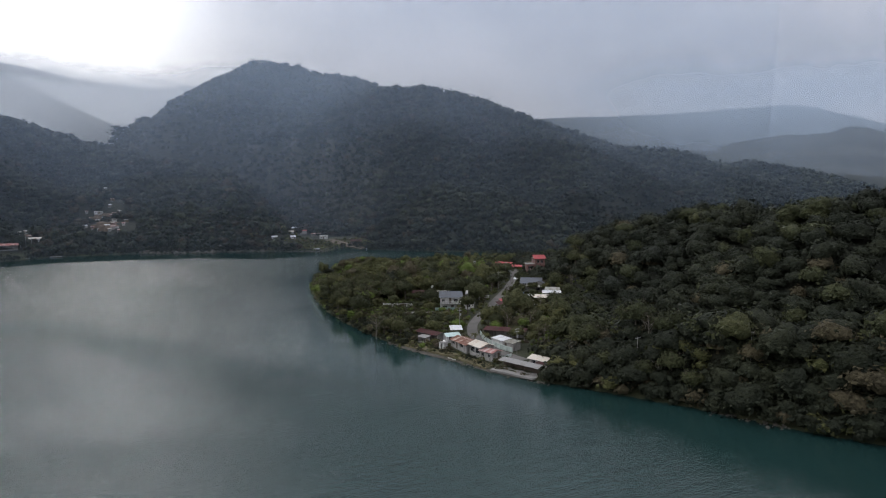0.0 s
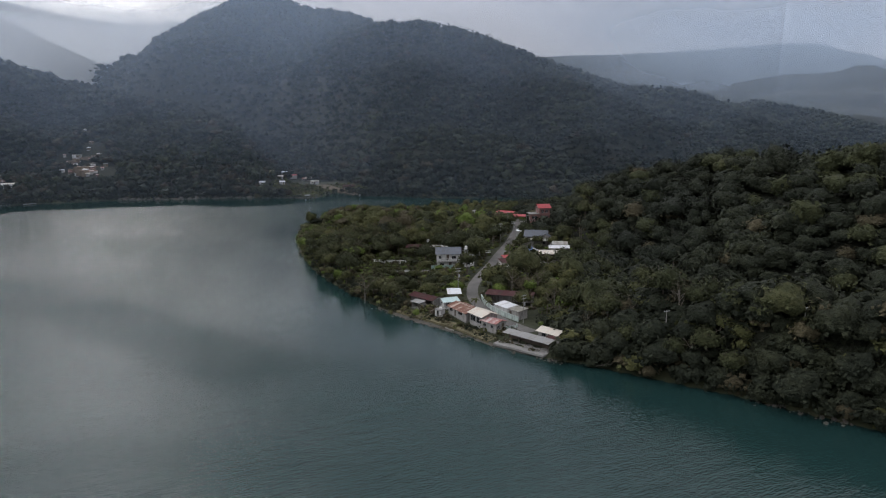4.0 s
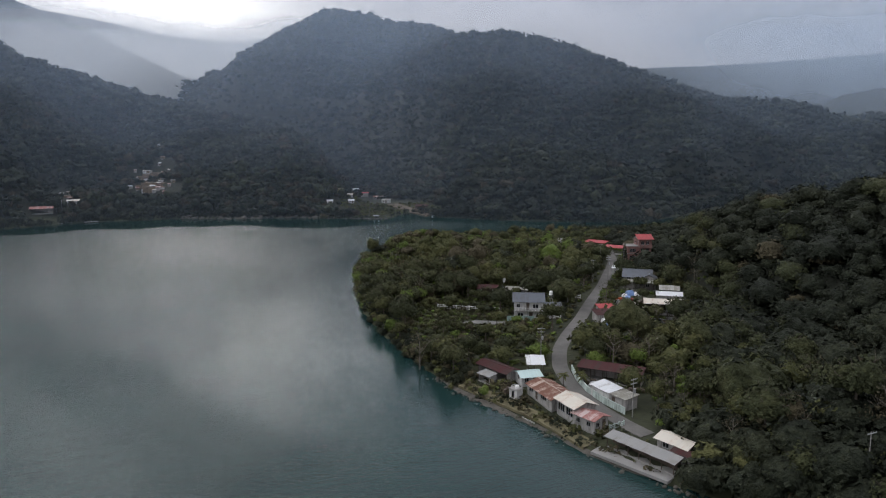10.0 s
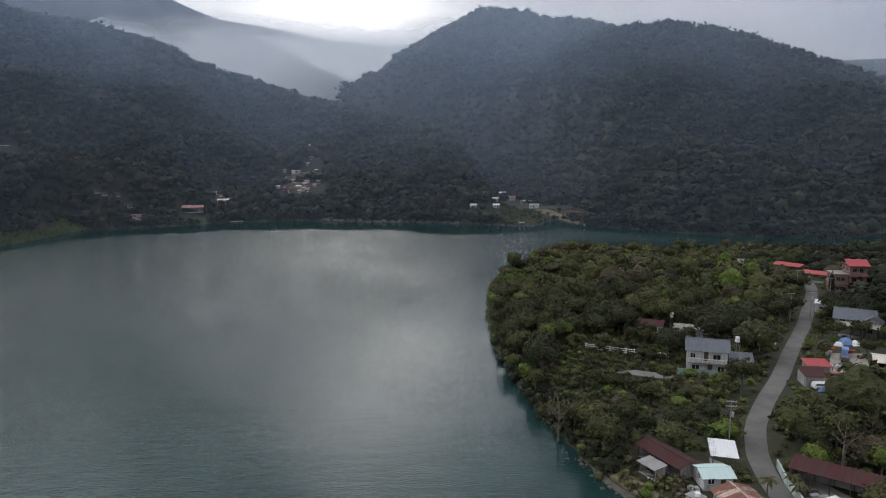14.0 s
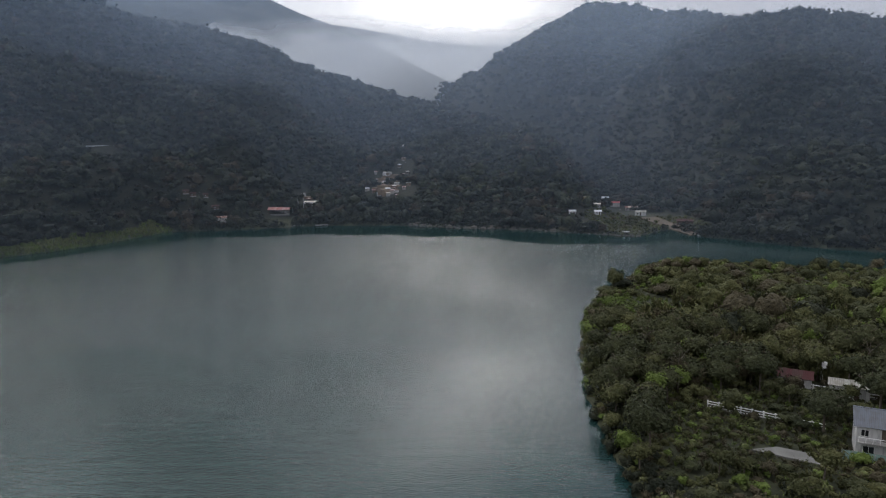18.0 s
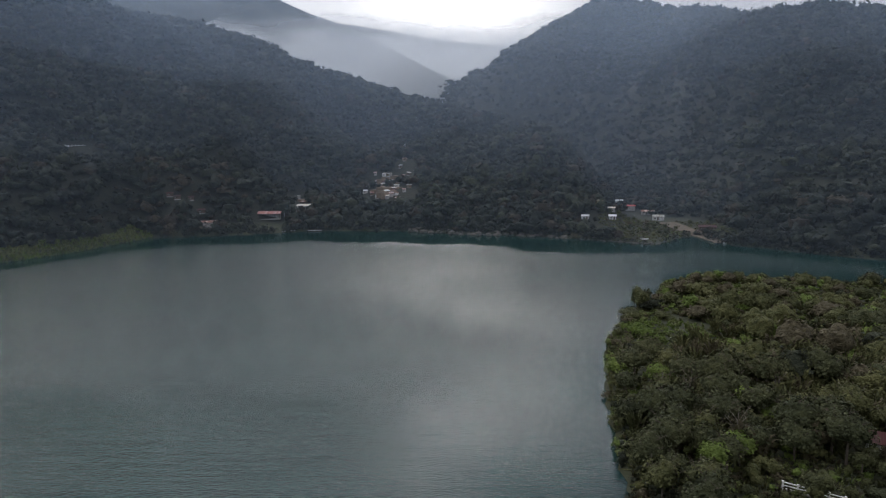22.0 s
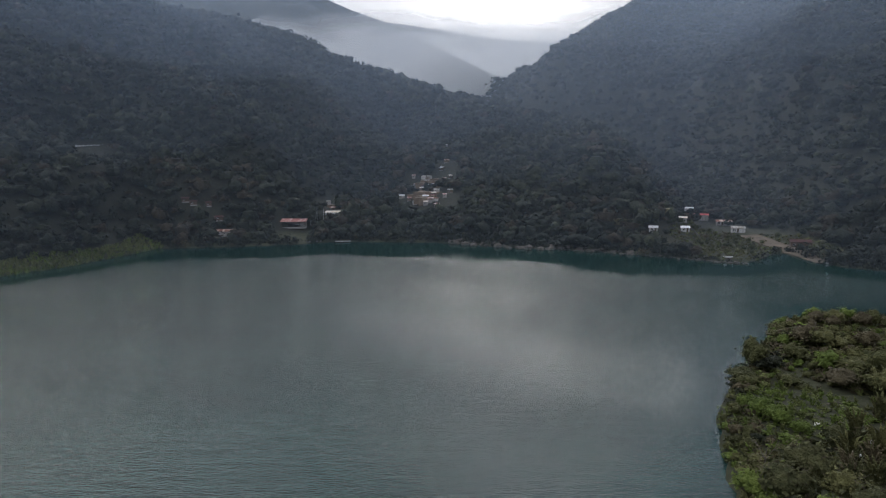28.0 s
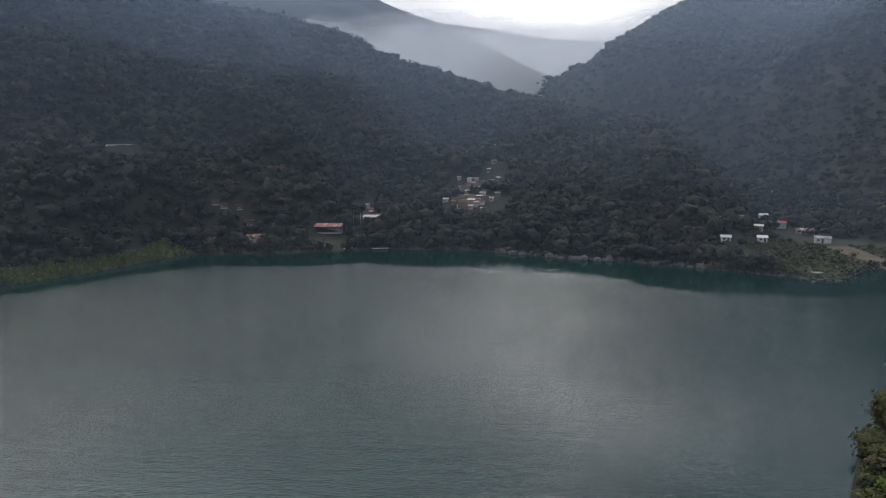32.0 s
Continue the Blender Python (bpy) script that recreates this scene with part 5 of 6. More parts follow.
def tank_stand(x, y, high):
    root = thing("water_tank", x, y, ground_z(x, y), 20, "white water tank on a steel stand above the roofs", "tank", "tanks on stands")
    for sx, sy in ((-0.4, -0.4), (0.4, -0.4), (-0.4, 0.4), (0.4, 0.4)):
        bm = bmesh.new()
        tube(bm, (sx, sy, -0.2), (sx, sy, high), 0.05, 0.05, 6)
        part("leg", bm, STEEL, root)
    bm = bmesh.new()
    box(bm, -0.55, 0.55, -0.55, 0.55, high, high + 0.08)
    part("platform", bm, STEEL, root)
    bm = bmesh.new()
    tube(bm, (0, 0, high + 0.08), (0, 0, high + 1.1), 0.5, 0.5, 14)
    tube(bm, (0, 0, high + 1.1), (0, 0, high + 1.3), 0.5, 0.2, 14)
    part("drum", bm, WHITE_PAINT, root)


tank_stand(9.2, 280.6, 4.9)
tank_stand(-5.2, 305.6, 3.4)
for k_ in range(6):
    for px_, py_, dx_, dy_ in ((-7.0, 220.6, 0.55, -0.42), (1.2, 205.6, 0.40, -0.50)):
        pot_ = thing("flower_pot", px_ + dx_ * k_, py_ + dy_ * k_, ground_z(px_ + dx_ * k_, py_ + dy_ * k_), 0, "pale pot with a seedling on the bank", "pot", "pots on the bank")
        bm = bmesh.new()
        tube(bm, (0, 0, 0), (0, 0, 0.3), 0.13, 0.19, 9)
        part("pot", bm, WHITE_PAINT, pot_)
        bm = bmesh.new()
        for a_ in range(5):
            tube(bm, (0, 0, 0.25), (0.16 * math.cos(a_ * 1.26), 0.16 * math.sin(a_ * 1.26), 0.5), 0.02, 0.05, 4)
        part("seedling", bm, LEAF_OLIVE, pot_)


def palm(x, y, high, n_=11):
    r = random.Random(int(x * 11 + y))
    root = thing("palm", x, y, ground_z(x, y), r.uniform(0, 360), "slender young palm beside the village road", "palm", "palms by the road")
    bm = bmesh.new()
    tube(bm, (0, 0, -0.3), (0.1, 0.05, high), 0.10, 0.06, 8)
    part("trunk", bm, BARK, root)
    for k in range(n_):
        a, up = 2.4 * k, 0.9 - 0.9 * k / n_
        out, side = Vector((math.cos(a), math.sin(a), 0)), Vector((-math.sin(a), math.cos(a), 0))
        bm = bmesh.new()
        rows = []
        for j in range(6):
            f = j / 5
            c = Vector((0.1, 0.05, high)) + out * 1.5 * f + Vector((0, 0, up * 1.5 * f - 1.3 * f * f))
            half = 0.26 * math.sin(0.35 + 2.6 * f)
            rows.append([bm.verts.new(c - side * half - Vector((0, 0, half * 0.6))), bm.verts.new(c), bm.verts.new(c + side * half - Vector((0, 0, half * 0.6)))])
        for p, q in zip(rows[:-1], rows[1:]):
            bm.faces.new((p[0], p[1], q[1], q[0]))
            bm.faces.new((p[1], p[2], q[2], q[1]))
        part("frond", bm, LEAF_OLIVE, root)


palm(9.5, 219.4, 2.6)
palm(13.6, 219.6, 2.2)
palm(13.2, 222.6, 2.0)


def cypress(x, y, high):
    root = thing("cypress", x, y, ground_z(x, y), 0, "tall narrow dark cypress before the brick block", "tree")
    bm = bmesh.new()
    tube(bm, (0, 0, -0.3), (0, 0, high * 0.8), 0.16, 0.05, 7)
    part("trunk", bm, BARK, root)
    v, f = crown_shape(91, 3, 14, 220, 0.12, 0.85)
    v = v * (1.25, 1.25, high * 0.52)
    v[:, :2] *= np.clip(1.25 - (v[:, 2:] / (high * 0.52) + 1) * 0.42, 0.15, 1.2)
    v[:, 2] += high * 0.5
    crown = raw_mesh("crown", v, f, LEAF, smooth=True)
    crown.parent = root


cypress(40.2, 351.0, 10.5)

# ---------------------------------------------------------------- trees
def limb_set(bm, r, high, spread, n_, base=0.16):
    tube(bm, (0, 0, -0.4), (0.05, 0.02, high * 0.55), base, base * 0.6, 7)
    tube(bm, (0.05, 0.02, high * 0.55), (0.12, -0.1, high * 0.95), base * 0.6, base * 0.2, 6)
    for k in range(n_):
        a, z0 = 6.28 * k / n_ + r.uniform(-0.4, 0.4), high * r.uniform(0.3, 0.75)
        tip = (math.cos(a) * spread * r.uniform(0.5, 0.9), math.sin(a) * spread * r.uniform(0.5, 0.9), z0 + high * r.uniform(0.15, 0.35))
        tube(bm, (0.05, 0.0, z0), tip, base * 0.38, base * 0.1, 5)
        for j in range(2):
            mid = Vector((0.05, 0, z0)).lerp(Vector(tip), r.uniform(0.4, 0.8))
            end = mid + Vector((r.uniform(-1, 1), r.uniform(-1, 1), r.uniform(0.2, 0.9))) * spread * 0.35
            tube(bm, mid, end, base * 0.16, base * 0.05, 4)


def tree_model(seed, radius, high, mat, label, clumps=330, size=0.075, flat=0.85, bark=None, full=True):
    r = random.Random(seed)
    root = thing("tree", 0, -900, 0, 0, label, "tree", "trees round the village")
    bm = bmesh.new()
    limb_set(bm, r, high, radius, 6, 0.05 * radius + 0.04)
    part("trunk", bm, bark or BARK, root)
    if full:
        v, f = crown_shape(seed, 2, 12, clumps, size, 0.8)
    else:
        v = leaf_cloud(clumps, seed, flat, size)
        f = np.arange(len(v)).reshape(-1, 4)
    v = v * radius
    v[:, 2] += high * 0.66
    crown = raw_mesh("crown", v, f, mat, smooth=full)
    crown.parent = root
    return root


MODELS = [tree_model(1, 3.5, 6.8, LEAF_MID, "leafy dark green broadleaf tree"), tree_model(2, 3.0, 6.0, LEAF_OLIVE, "rounded olive green broadleaf tree"),
          tree_model(3, 4.2, 7.8, LEAF_MID, "spreading dark green broadleaf tree", 420, 0.066), tree_model(4, 2.5, 4.8, LEAF_BRIGHT, "small bright yellow-green tree", 260, 0.085),
          tree_model(5, 3.0, 6.6, LEAF_DRY, "half-bare greyish brown tree", 170, 0.05, 0.9, PALE_BARK, False), tree_model(6, 2.4, 4.8, LEAF_OLIVE, "small dense olive green tree", 260, 0.085)]


def plant_trees():
    x, y, r = scatter(21, 2600, -66, 62, 150, 330)
    taken = []
    d = inside_distance(EAST_SHORE, x, y)
    clear = free_ground(x, y, 2.5)
    for k in range(len(x)):
        if len(taken) >= 290:
            break
        px, py = x[k], y[k]
        garden = -30 < px < 7 and 238 < py < 292
        lawn = d[k] < 9 and -13 < px < 27 and py < 222
        view = (250 < py < 266 and 13 < px < 46) or (258 < py < 279 and -30 < px < -6) or (262 < py < 279 and 4 < px < 13)
        if d[k] < 2.0 or not clear[k] or lawn or view or (garden and r.rand() < 0.75):
            continue
        if any((px - a) ** 2 + (py - b) ** 2 < 9.5 for a, b in taken):
            continue
        taken.append((px, py))
        kind = r.choice(6, p=[0.26, 0.2, 0.2, 0.1, 0.1, 0.14])
        if px > 40 and kind in (3, 5):
            kind = 0
        if garden:
            kind = 5
        s = r.uniform(0.75, 1.2)
        ob = copy_thing(MODELS[kind], pose(px, py, ground_z(px, py), r.uniform(-4, 4), r.uniform(-4, 4), r.uniform(0, 360)))
        ob.scale = (s, s, s * r.uniform(0.9, 1.15))
    return taken


TREES = plant_trees()
for bx_, by_, s_ in ((-58.6, 326, 1.25), (-56.4, 322, 0.9), (-62, 357, 1.2), (-58.5, 354, 1.1), (-65, 361, 0.9), (-55, 351, 0.8)):
    bush_ = copy_thing(MODELS[3], pose(bx_, by_, ground_z(bx_, by_) - 2.0 * s_, 0, 0, bx_ * 40))
    bush_.scale = (s_, s_, s_)
    tagged(bush_, "low bright green bush at the water's edge", "bush", "bright bushes on the tip")
for bx_, by_, k_, s_ in ((30.4, 270.2, 5, 1.15), (37.4, 292.0, 0, 0.75), (17.2, 228.6, 3, 0.9), (-7.0, 214.8, 3, 0.45), (-23, 233, 4, 1.3), (5.4, 239.4, 4, 0.9), (-5.6, 279.4, 2, 0.95)):
    tree_ = copy_thing(MODELS[k_], pose(bx_, by_, ground_z(bx_, by_), 0, 0, bx_ * 31))
    tree_.scale = (s_, s_, s_)
for m_ in MODELS:
    for o_ in (*m_.children_recursive, m_):
        bpy.data.objects.remove(o_)


def jittered(seed, x0, x1, y0, y1, step, spread=0.6):
    r = np.random.RandomState(seed)
    a, b = np.meshgrid(np.arange(x0, x1, step), np.arange(y0, y1, step))
    return (a.ravel() + r.uniform(-spread, spread, a.size) * step), (b.ravel() + r.uniform(-spread, spread, a.size) * step), r



def facing(x, y, cx, cy, reach=14.0, least=-6.0):
    """Slopes turned towards a place, and the crests."""
    l_ = np.hypot(x - cx, y - cy)
    ux, uy = (x - cx) / l_, (y - cy) / l_
    return lie(x + ux * reach, y + uy * reach) - lie(x - ux * reach, y - uy * reach) > least


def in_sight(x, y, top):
    """Slopes that no nearer slope hides from five points on the camera's path; far round to the south-west counts as
    hidden.
    """
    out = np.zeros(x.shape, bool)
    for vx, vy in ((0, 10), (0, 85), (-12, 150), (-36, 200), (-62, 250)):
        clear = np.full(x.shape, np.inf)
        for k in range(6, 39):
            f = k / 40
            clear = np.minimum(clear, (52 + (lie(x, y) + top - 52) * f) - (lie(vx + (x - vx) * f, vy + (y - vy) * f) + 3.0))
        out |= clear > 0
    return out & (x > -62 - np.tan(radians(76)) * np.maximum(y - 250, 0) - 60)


INLET = [(-70, 394), (-56, 380), (-44, 371), (-30, 372), (-22, 378)]
GROVE = [(-66, 388), (-56, 388), (-44, 381), (-41, 394)]
MEADOW = [(-66, 352), (-60, 347), (-50, 352), (-44, 362), (-50, 374), (-62, 372), (-67, 362)]
POND = [(-38.5, 379), (-33, 376), (-27, 379), (-26, 385), (-32, 388), (-38, 385)]


def near_woods():
    x, y, r = jittered(12, -72, 230, 60, 482, 4.6, 0.5)
    d = inside_distance(EAST_SHORE, x, y)
    rad = 2.6 + 2.9 * r.rand(len(x)) ** 1.5
    garden = (x > -30) & (x < 7) & (y > 238) & (y < 292)
    lawn = (d < 9) & (x > -13) & (x < 27) & (y < 226)
    west = (y > 292) & (x < -34) & (y < 405)
    low_bank = west & (x < -41) & (y < 374)
    grove = near_line(GROVE, x, y) < 8
    rad = np.where(garden, rad * 0.46, np.where(grove, 2.6 + 1.4 * r.rand(len(x)), np.where(low_bank, rad * (0.3 + 0.3 * r.rand(len(x))), np.where(west, rad * 0.62, np.where(x < 10, rad * 0.85, rad)))))
    clump = wavy(x / 17, y / 17, 11)
    rad = np.where((x < 44) & (y > 196), rad * np.clip(0.95 + 0.55 * clump, 0.5, 1.5), rad)
    rad = np.where((y > 392) & (x < 85), rad * np.clip(1.0 - (y - 392) / 70.0, 0.6, 1.0), rad)
    keep = (d > np.where(y < 178, 0.0, 1.2)) & ~lawn & free_ground(x, y, np.minimum(rad * 0.95, 3.6)) & (np.hypot(x - 40, y - 260) < 300)
    view = ((y > 246) & (y < 266) & (x > 13) & (x < 46)) | ((y > 258) & (y < 279) & (x > -30) & (x < -6))
    rad = np.where(view, rad * 0.5, rad)
    shrubby = (x < -24) & (y > 258) & (y < 292)
    rad = np.where(shrubby, rad * 0.72, rad)
    keep &= ~west | grove | (r.rand(len(x)) < np.where(low_bank, 0.10, 0.6))
    keep &= (inside_distance(MEADOW, x, y) < 0)
    keep &= (facing(x, y, 0.0, 130.0, 10.0, -11.0) | (y < 195)) & (near_line(INLET, x, y) > 2.6) & (inside_distance(POND, x, y) < -1.5)
    for a, b in TREES:
        keep &= (x - a) ** 2 + (y - b) ** 2 > 5.0
    x, y, rad = x[keep], y[keep], rad[keep]
    hill = (x > 44) | (y < 196)
    mats = [LEAF, LEAF_MID, LEAF_DRY, LEAF_BRIGHT]
    front = hill & (np.hypot(x, y - 130) < 215)
    back = hill & ~front
    share = mixed(r, x, y, (0.78, 0.12, 0.10, 0.0), 30.0)
    share = np.where((x > 100) & (y > 222) & (y < 305) & (r.rand(len(x)) < 0.3), 1, share)
    canopy("forest", x[front], y[front], rad[front] * 1.2, r, 2, mats, "dense dark broadleaf trees on the hill above the village", 13, 135, 0.078, 0.70, share=share[front], core=0.82)
    canopy("forest", x[back], y[back], rad[back] * 1.08, r, 2, mats, "dark broadleaf trees along the crest of the hill", 9, 40, 0.10, 0.75, share=share[back], core=0.85)
    clump = clump[keep][~hill]
    x, y, rad = x[~hill], y[~hill], rad[~hill]
    share = mixed(r, x, y, (0.26, 0.46, 0.12, 0.16), 38.0, 5)
    mats = [LEAF_MID, LEAF_OLIVE, LEAF_DRY, LEAF_BRIGHT, LEAF]
    share = np.where((clump > 0.3) & (r.rand(len(x)) < 0.75), 0, np.where((clump < -0.35) & (r.rand(len(x)) < 0.4), 3, share))
    lot = r.rand(len(x))
    share = np.where((share == 0) & (x < -14) & (y > 262) & (lot < 0.72), np.where(lot < 0.5, 1, 2), share)
    share = np.where((x < -30) & (share == 1) & (y > 258) & (y < 372) & (lot > 0.62), 3, share)
    share = np.where((share == 0) & (r.rand(len(x)) < 0.15), 4, share)
    canopy("forest", x, y, rad * 1.05, r, 3, mats, "mixed green and olive trees and bushes on the low peninsula", 12, 120, 0.088, 0.75, share=share, core=0.8, uneven=0.9)


def undergrowth():
    x, y, r = jittered(16, -72, 60, 200, 480, 1.95)
    d = inside_distance(EAST_SHORE, x, y)
    lawn = (x > -13) & (x < 27) & (y < 216)
    keep = (d > 0.6) & ~lawn & free_ground(x, y, 0.7) & (near_line(INLET, x, y) > 1.4) & (inside_distance(POND, x, y) < -0.5)
    garden = (x > -32) & (x < 8) & (y > 236) & (y < 294)
    keep &= ((x < -20) & (y > 288)) | (r.rand(len(x)) < np.where(garden, 0.85, 0.62))
    x, y = x[keep], y[keep]
    rad = (0.65 + 0.65 * r.rand(len(x))) * np.where((x < -34) & (y > 288), 1.35, 1.0)
    share = mixed(r, x, y, (0.50, 0.12, 0.18, 0.20), 13.0, 6)
    share = np.where(inside_distance(MEADOW, x, y) > -1, np.where(r.rand(len(x)) < 0.6, 1, 3), share)
    bank = (x < -40) & (y > 294) & (y < 378)
    mats = [LEAF_OLIVE, LEAF_BRIGHT, LEAF_DRY, REED]
    canopy("undergrowth", x[~bank], y[~bank], rad[~bank] * 1.1, r, 1, mats, "low tangled grass and bushes on the peninsula", 5, 15, 0.17, 0.35, 0.85, share[~bank], 0.8)
    canopy("undergrowth", x[bank], y[bank], rad[bank] * (0.75 + 0.5 * (wavy(x[bank] / 9, y[bank] / 9, 41) > 0.3)), r, 1, mats, "flat weedy growth on the low bank of the tip", 5, 15, 0.2, 0.15, 0.5, share[bank], 0.75)
    x, y = x[bank], y[bank]
    blades("grass", x, y, 0.9 + 0.8 * r.rand(len(x)), 0.8, r, 12, [LEAF_OLIVE, LEAF_BRIGHT, LEAF_DRY, REED], "rank grass and reeds on the low bank of the tip", share[bank], 0.07)


def rough_garden():
    """Rank grass and weeds round the white balustrade."""
    x, y, r = jittered(41, -48, 6, 256, 302, 1.15)
    keep = (inside_distance(EAST_SHORE, x, y) > 0.8) & free_ground(x, y, 0.3) & (r.rand(len(x)) < 0.9)
    x, y = x[keep], y[keep]
    blades("grass", x, y, 0.55 + 0.75 * r.rand(len(x)) ** 1.5, 0.75, r, 13, [LEAF_OLIVE, LEAF_DRY, LEAF_BRIGHT, REED], "rank uncut grass and weeds in the garden",
           mixed(r, x, y, (0.46, 0.24, 0.14, 0.16), 7.0, 15), 0.09)


def bamboo():
    """Tall feathery thickets inland of the low bank."""
    x, y, r = jittered(31, -47, 2, 292, 380, 2.5)
    thick = wavy(x / 26, y / 26, 21)
    keep = (thick > -0.15) & free_ground(x, y, 1.6) & (inside_distance(POND, x, y) < -2) & (near_line(INLET, x, y) > 3) & (inside_distance(MEADOW, x, y) < -1) & ((x < -14) | (y > 304))
    x, y = x[keep], y[keep]
    blades("bamboo", x, y, 3.6 + 2.4 * r.rand(len(x)), 1.9, r, 30, [LEAF_OLIVE, LEAF_DRY, LEAF_MID], "tall feathery bamboo stems on the peninsula", mixed(r, x, y, (0.62, 0.18, 0.20), 14.0, 12), 0.05)
    canopy("bamboo", x, y, 1.1 + 0.7 * r.rand(len(x)), r, 1, [LEAF_OLIVE, LEAF_DRY, LEAF_MID], "dense olive bamboo and scrub thicket on the peninsula", 6, 24, 0.15, 1.2, 1.5,
           mixed(r, x, y, (0.6, 0.16, 0.24), 14.0, 12), 0.75, 0.8)


def shore_bushes():
    x, y, r = jittered(13, -80, 140, 90, 480, 1.9)
    d = inside_distance(EAST_SHORE, x, y)
    lawn = (x > -13) & (x < 25) & (y < 222)
    keep = (d > -0.5) & (d < np.where(x > 27, 17, 6)) & ~lawn & (r.rand(len(x)) < 0.8) & free_ground(x, y, 0.6) & ((x > -38) | (y < 290) | (d > 0.9))
    x, y = x[keep], y[keep]
    rad = (0.7 + 1.0 * r.rand(len(x))) * np.where(x > 27, 2.2, 1.0)
    west = (x < -38) & (y > 300)
    share = np.where(west, mixed(r, x, y, (0.22, 0.42, 0.16, 0.20), 14.0, 2), mixed(r, x, y, (0.74, 0.14, 0.12, 0.0), 14.0, 2))
    canopy("bushes", x, y, rad * 1.15, r, 1, [LEAF, LEAF_OLIVE, LEAF_DRY, LEAF_BRIGHT], "dense bushes hanging over the shore", 6, 34, 0.15, 0.5, 0.95, share, 0.82)


def lawn_tufts():
    x, y, r = jittered(17, -16, 28, 178, 224, 0.9)
    d = inside_distance(EAST_SHORE, x, y)
    keep = (d > 1.0) & (d < 8) & free_ground(x, y, 0.3) & (r.rand(len(x)) < 0.7)
    x, y = x[keep], y[keep]
    woods("grass", x, y, 0.4 + 1.3 * r.rand(len(x)) ** 4, r, 22, [LEAF_OLIVE, LEAF_DRY, LEAF], "rough grass and weeds on the village bank", 0.26, 0.35,
          share=mixed(r, x, y, (0.42, 0.2, 0.38), 8.0, 3))


def reed_bed():
    x, y, r = jittered(18, -385, -330, 120, 450, 1.7)
    d = inside_distance(WEST_SHORE, x, y)
    keep = (d > -0.8) & (d < 15 + 4 * np.sin(y / 14.0)) & (y < 447)
    x, y = x[keep], y[keep]
    share = mixed(r, x, y, (0.62, 0.24, 0.14), 11.0, 19)
    blades("reeds", x, y, 1.3 + 1.2 * r.rand(len(x)), 1.5, r, 8, [REED, LEAF_BRIGHT, LEAF_OLIVE], "pale green reed bed on the low shore", share, 0.11)


def far_shore_bushes():
    x, y, r = jittered(23, -400, 130, 120, 600, 3.4)
    d = inside_distance(WEST_SHORE, x, y)
    keep = (d > -0.6) & (d < 12) & ((x > -325) | (d > 15) | (y > 447)) & (inside_distance(SPIT, x, y) < 0) & free_ground(x, y, 0.8)
    x, y = x[keep], y[keep]
    woods("bushes", x, y, 1.4 + 1.6 * r.rand(len(x)), r, 34, [LEAF_FAR, LEAF_FAR_PALE, LEAF_DRY], "dark bushes crowding the far shore", 0.2, 0.6,
          share=mixed(r, x, y, (0.6, 0.32, 0.08), 30.0, 7))


SPIT = [(-134, 578), (-118, 542), (-94, 536), (-87, 548), (-84, 565), (-77, 590), (-62, 566), (-54, 556), (-50, 572), (-66, 602), (-92, 632), (-126, 636)]


def spit_grass():
    x, y, r = jittered(19, -136, -48, 535, 615, 2.0)
    d = inside_distance(WEST_SHORE, x, y)
    keep = (inside_distance(SPIT, x, y) > 0) & (d > 0.5) & free_ground(x, y, 0.6) & (r.rand(len(x)) < 0.85) & (near_line(CREEK_BANK, x, y) > 5.2)
    x, y = x[keep], y[keep]
    share = mixed(r, x, y, (0.30, 0.45, 0.25), 16.0, 4)
    blades("grass", x, y, 0.7 + 0.7 * r.rand(len(x)), 1.3, r, 12, [REED, LEAF_OLIVE, LEAF_DRY], "rough meadow grass on the spit across the lake", share, 0.10)
    tall_ = r.rand(len(x)) < 0.10
    canopy("bushes", x[tall_], y[tall_], 1.0 + 1.4 * r.rand(int(tall_.sum())), r, 1, [LEAF_OLIVE, LEAF_MID, LEAF_DRY], "scattered bushes in the meadow on the spit", 6, 20, 0.16, 0.5, 0.95, share[tall_], 0.8)


def mid_woods():
    x, y, r = jittered(14, -720, 330, 150, 1010, 4.85)
    d = inside_distance(WEST_SHORE, x, y)
    far = np.hypot(x + 60, y - 300)
    reeds = (x < -325) & (d < 13) & (y < 447)
    keep = (d > 2) & ~reeds & (inside_distance(SPIT, x, y) < 0) & (far < 640) & facing(x, y, -60.0, 300.0, 14.0, -20.0) & free_ground(x, y, 2.0)
    x, y, d = x[keep], y[keep], d[keep]
    rad = 2.4 + 4.0 * r.rand(len(x)) ** 3.2
    share = mixed(r, x, y, (0.70, 0.30), 90.0, 8)
    tame = np.minimum.reduce([np.hypot(x - a, y - b) - c for a, b, c in SETTLED[:5]])
    share = np.where(r.rand(len(x)) < np.where(tame < 0, 0.22, np.where(wavy(x / 70, y / 70, 33) > 0.45, 0.12, 0.03)), 2, share)
    mats = [LEAF_FAR, LEAF_FAR_PALE, LEAF_FAR_DRY]
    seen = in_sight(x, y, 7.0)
    canopy("forest", x[seen], y[seen], rad[seen] * 1.1, r, 1, mats, "dense dark broadleaf forest on the hillsides across the lake", 9, 13, 0.24, 0.60, 0.95, share[seen], 0.86, 0.6)
    # plainer crowns where the camera does not see the slope
    canopy("forest", x[~seen], y[~seen], rad[~seen] * 1.1, r, 1, mats, "coarse dark forest on slopes out of camera sight", 7, 0, 0.16, 0.60, share=share[~seen])


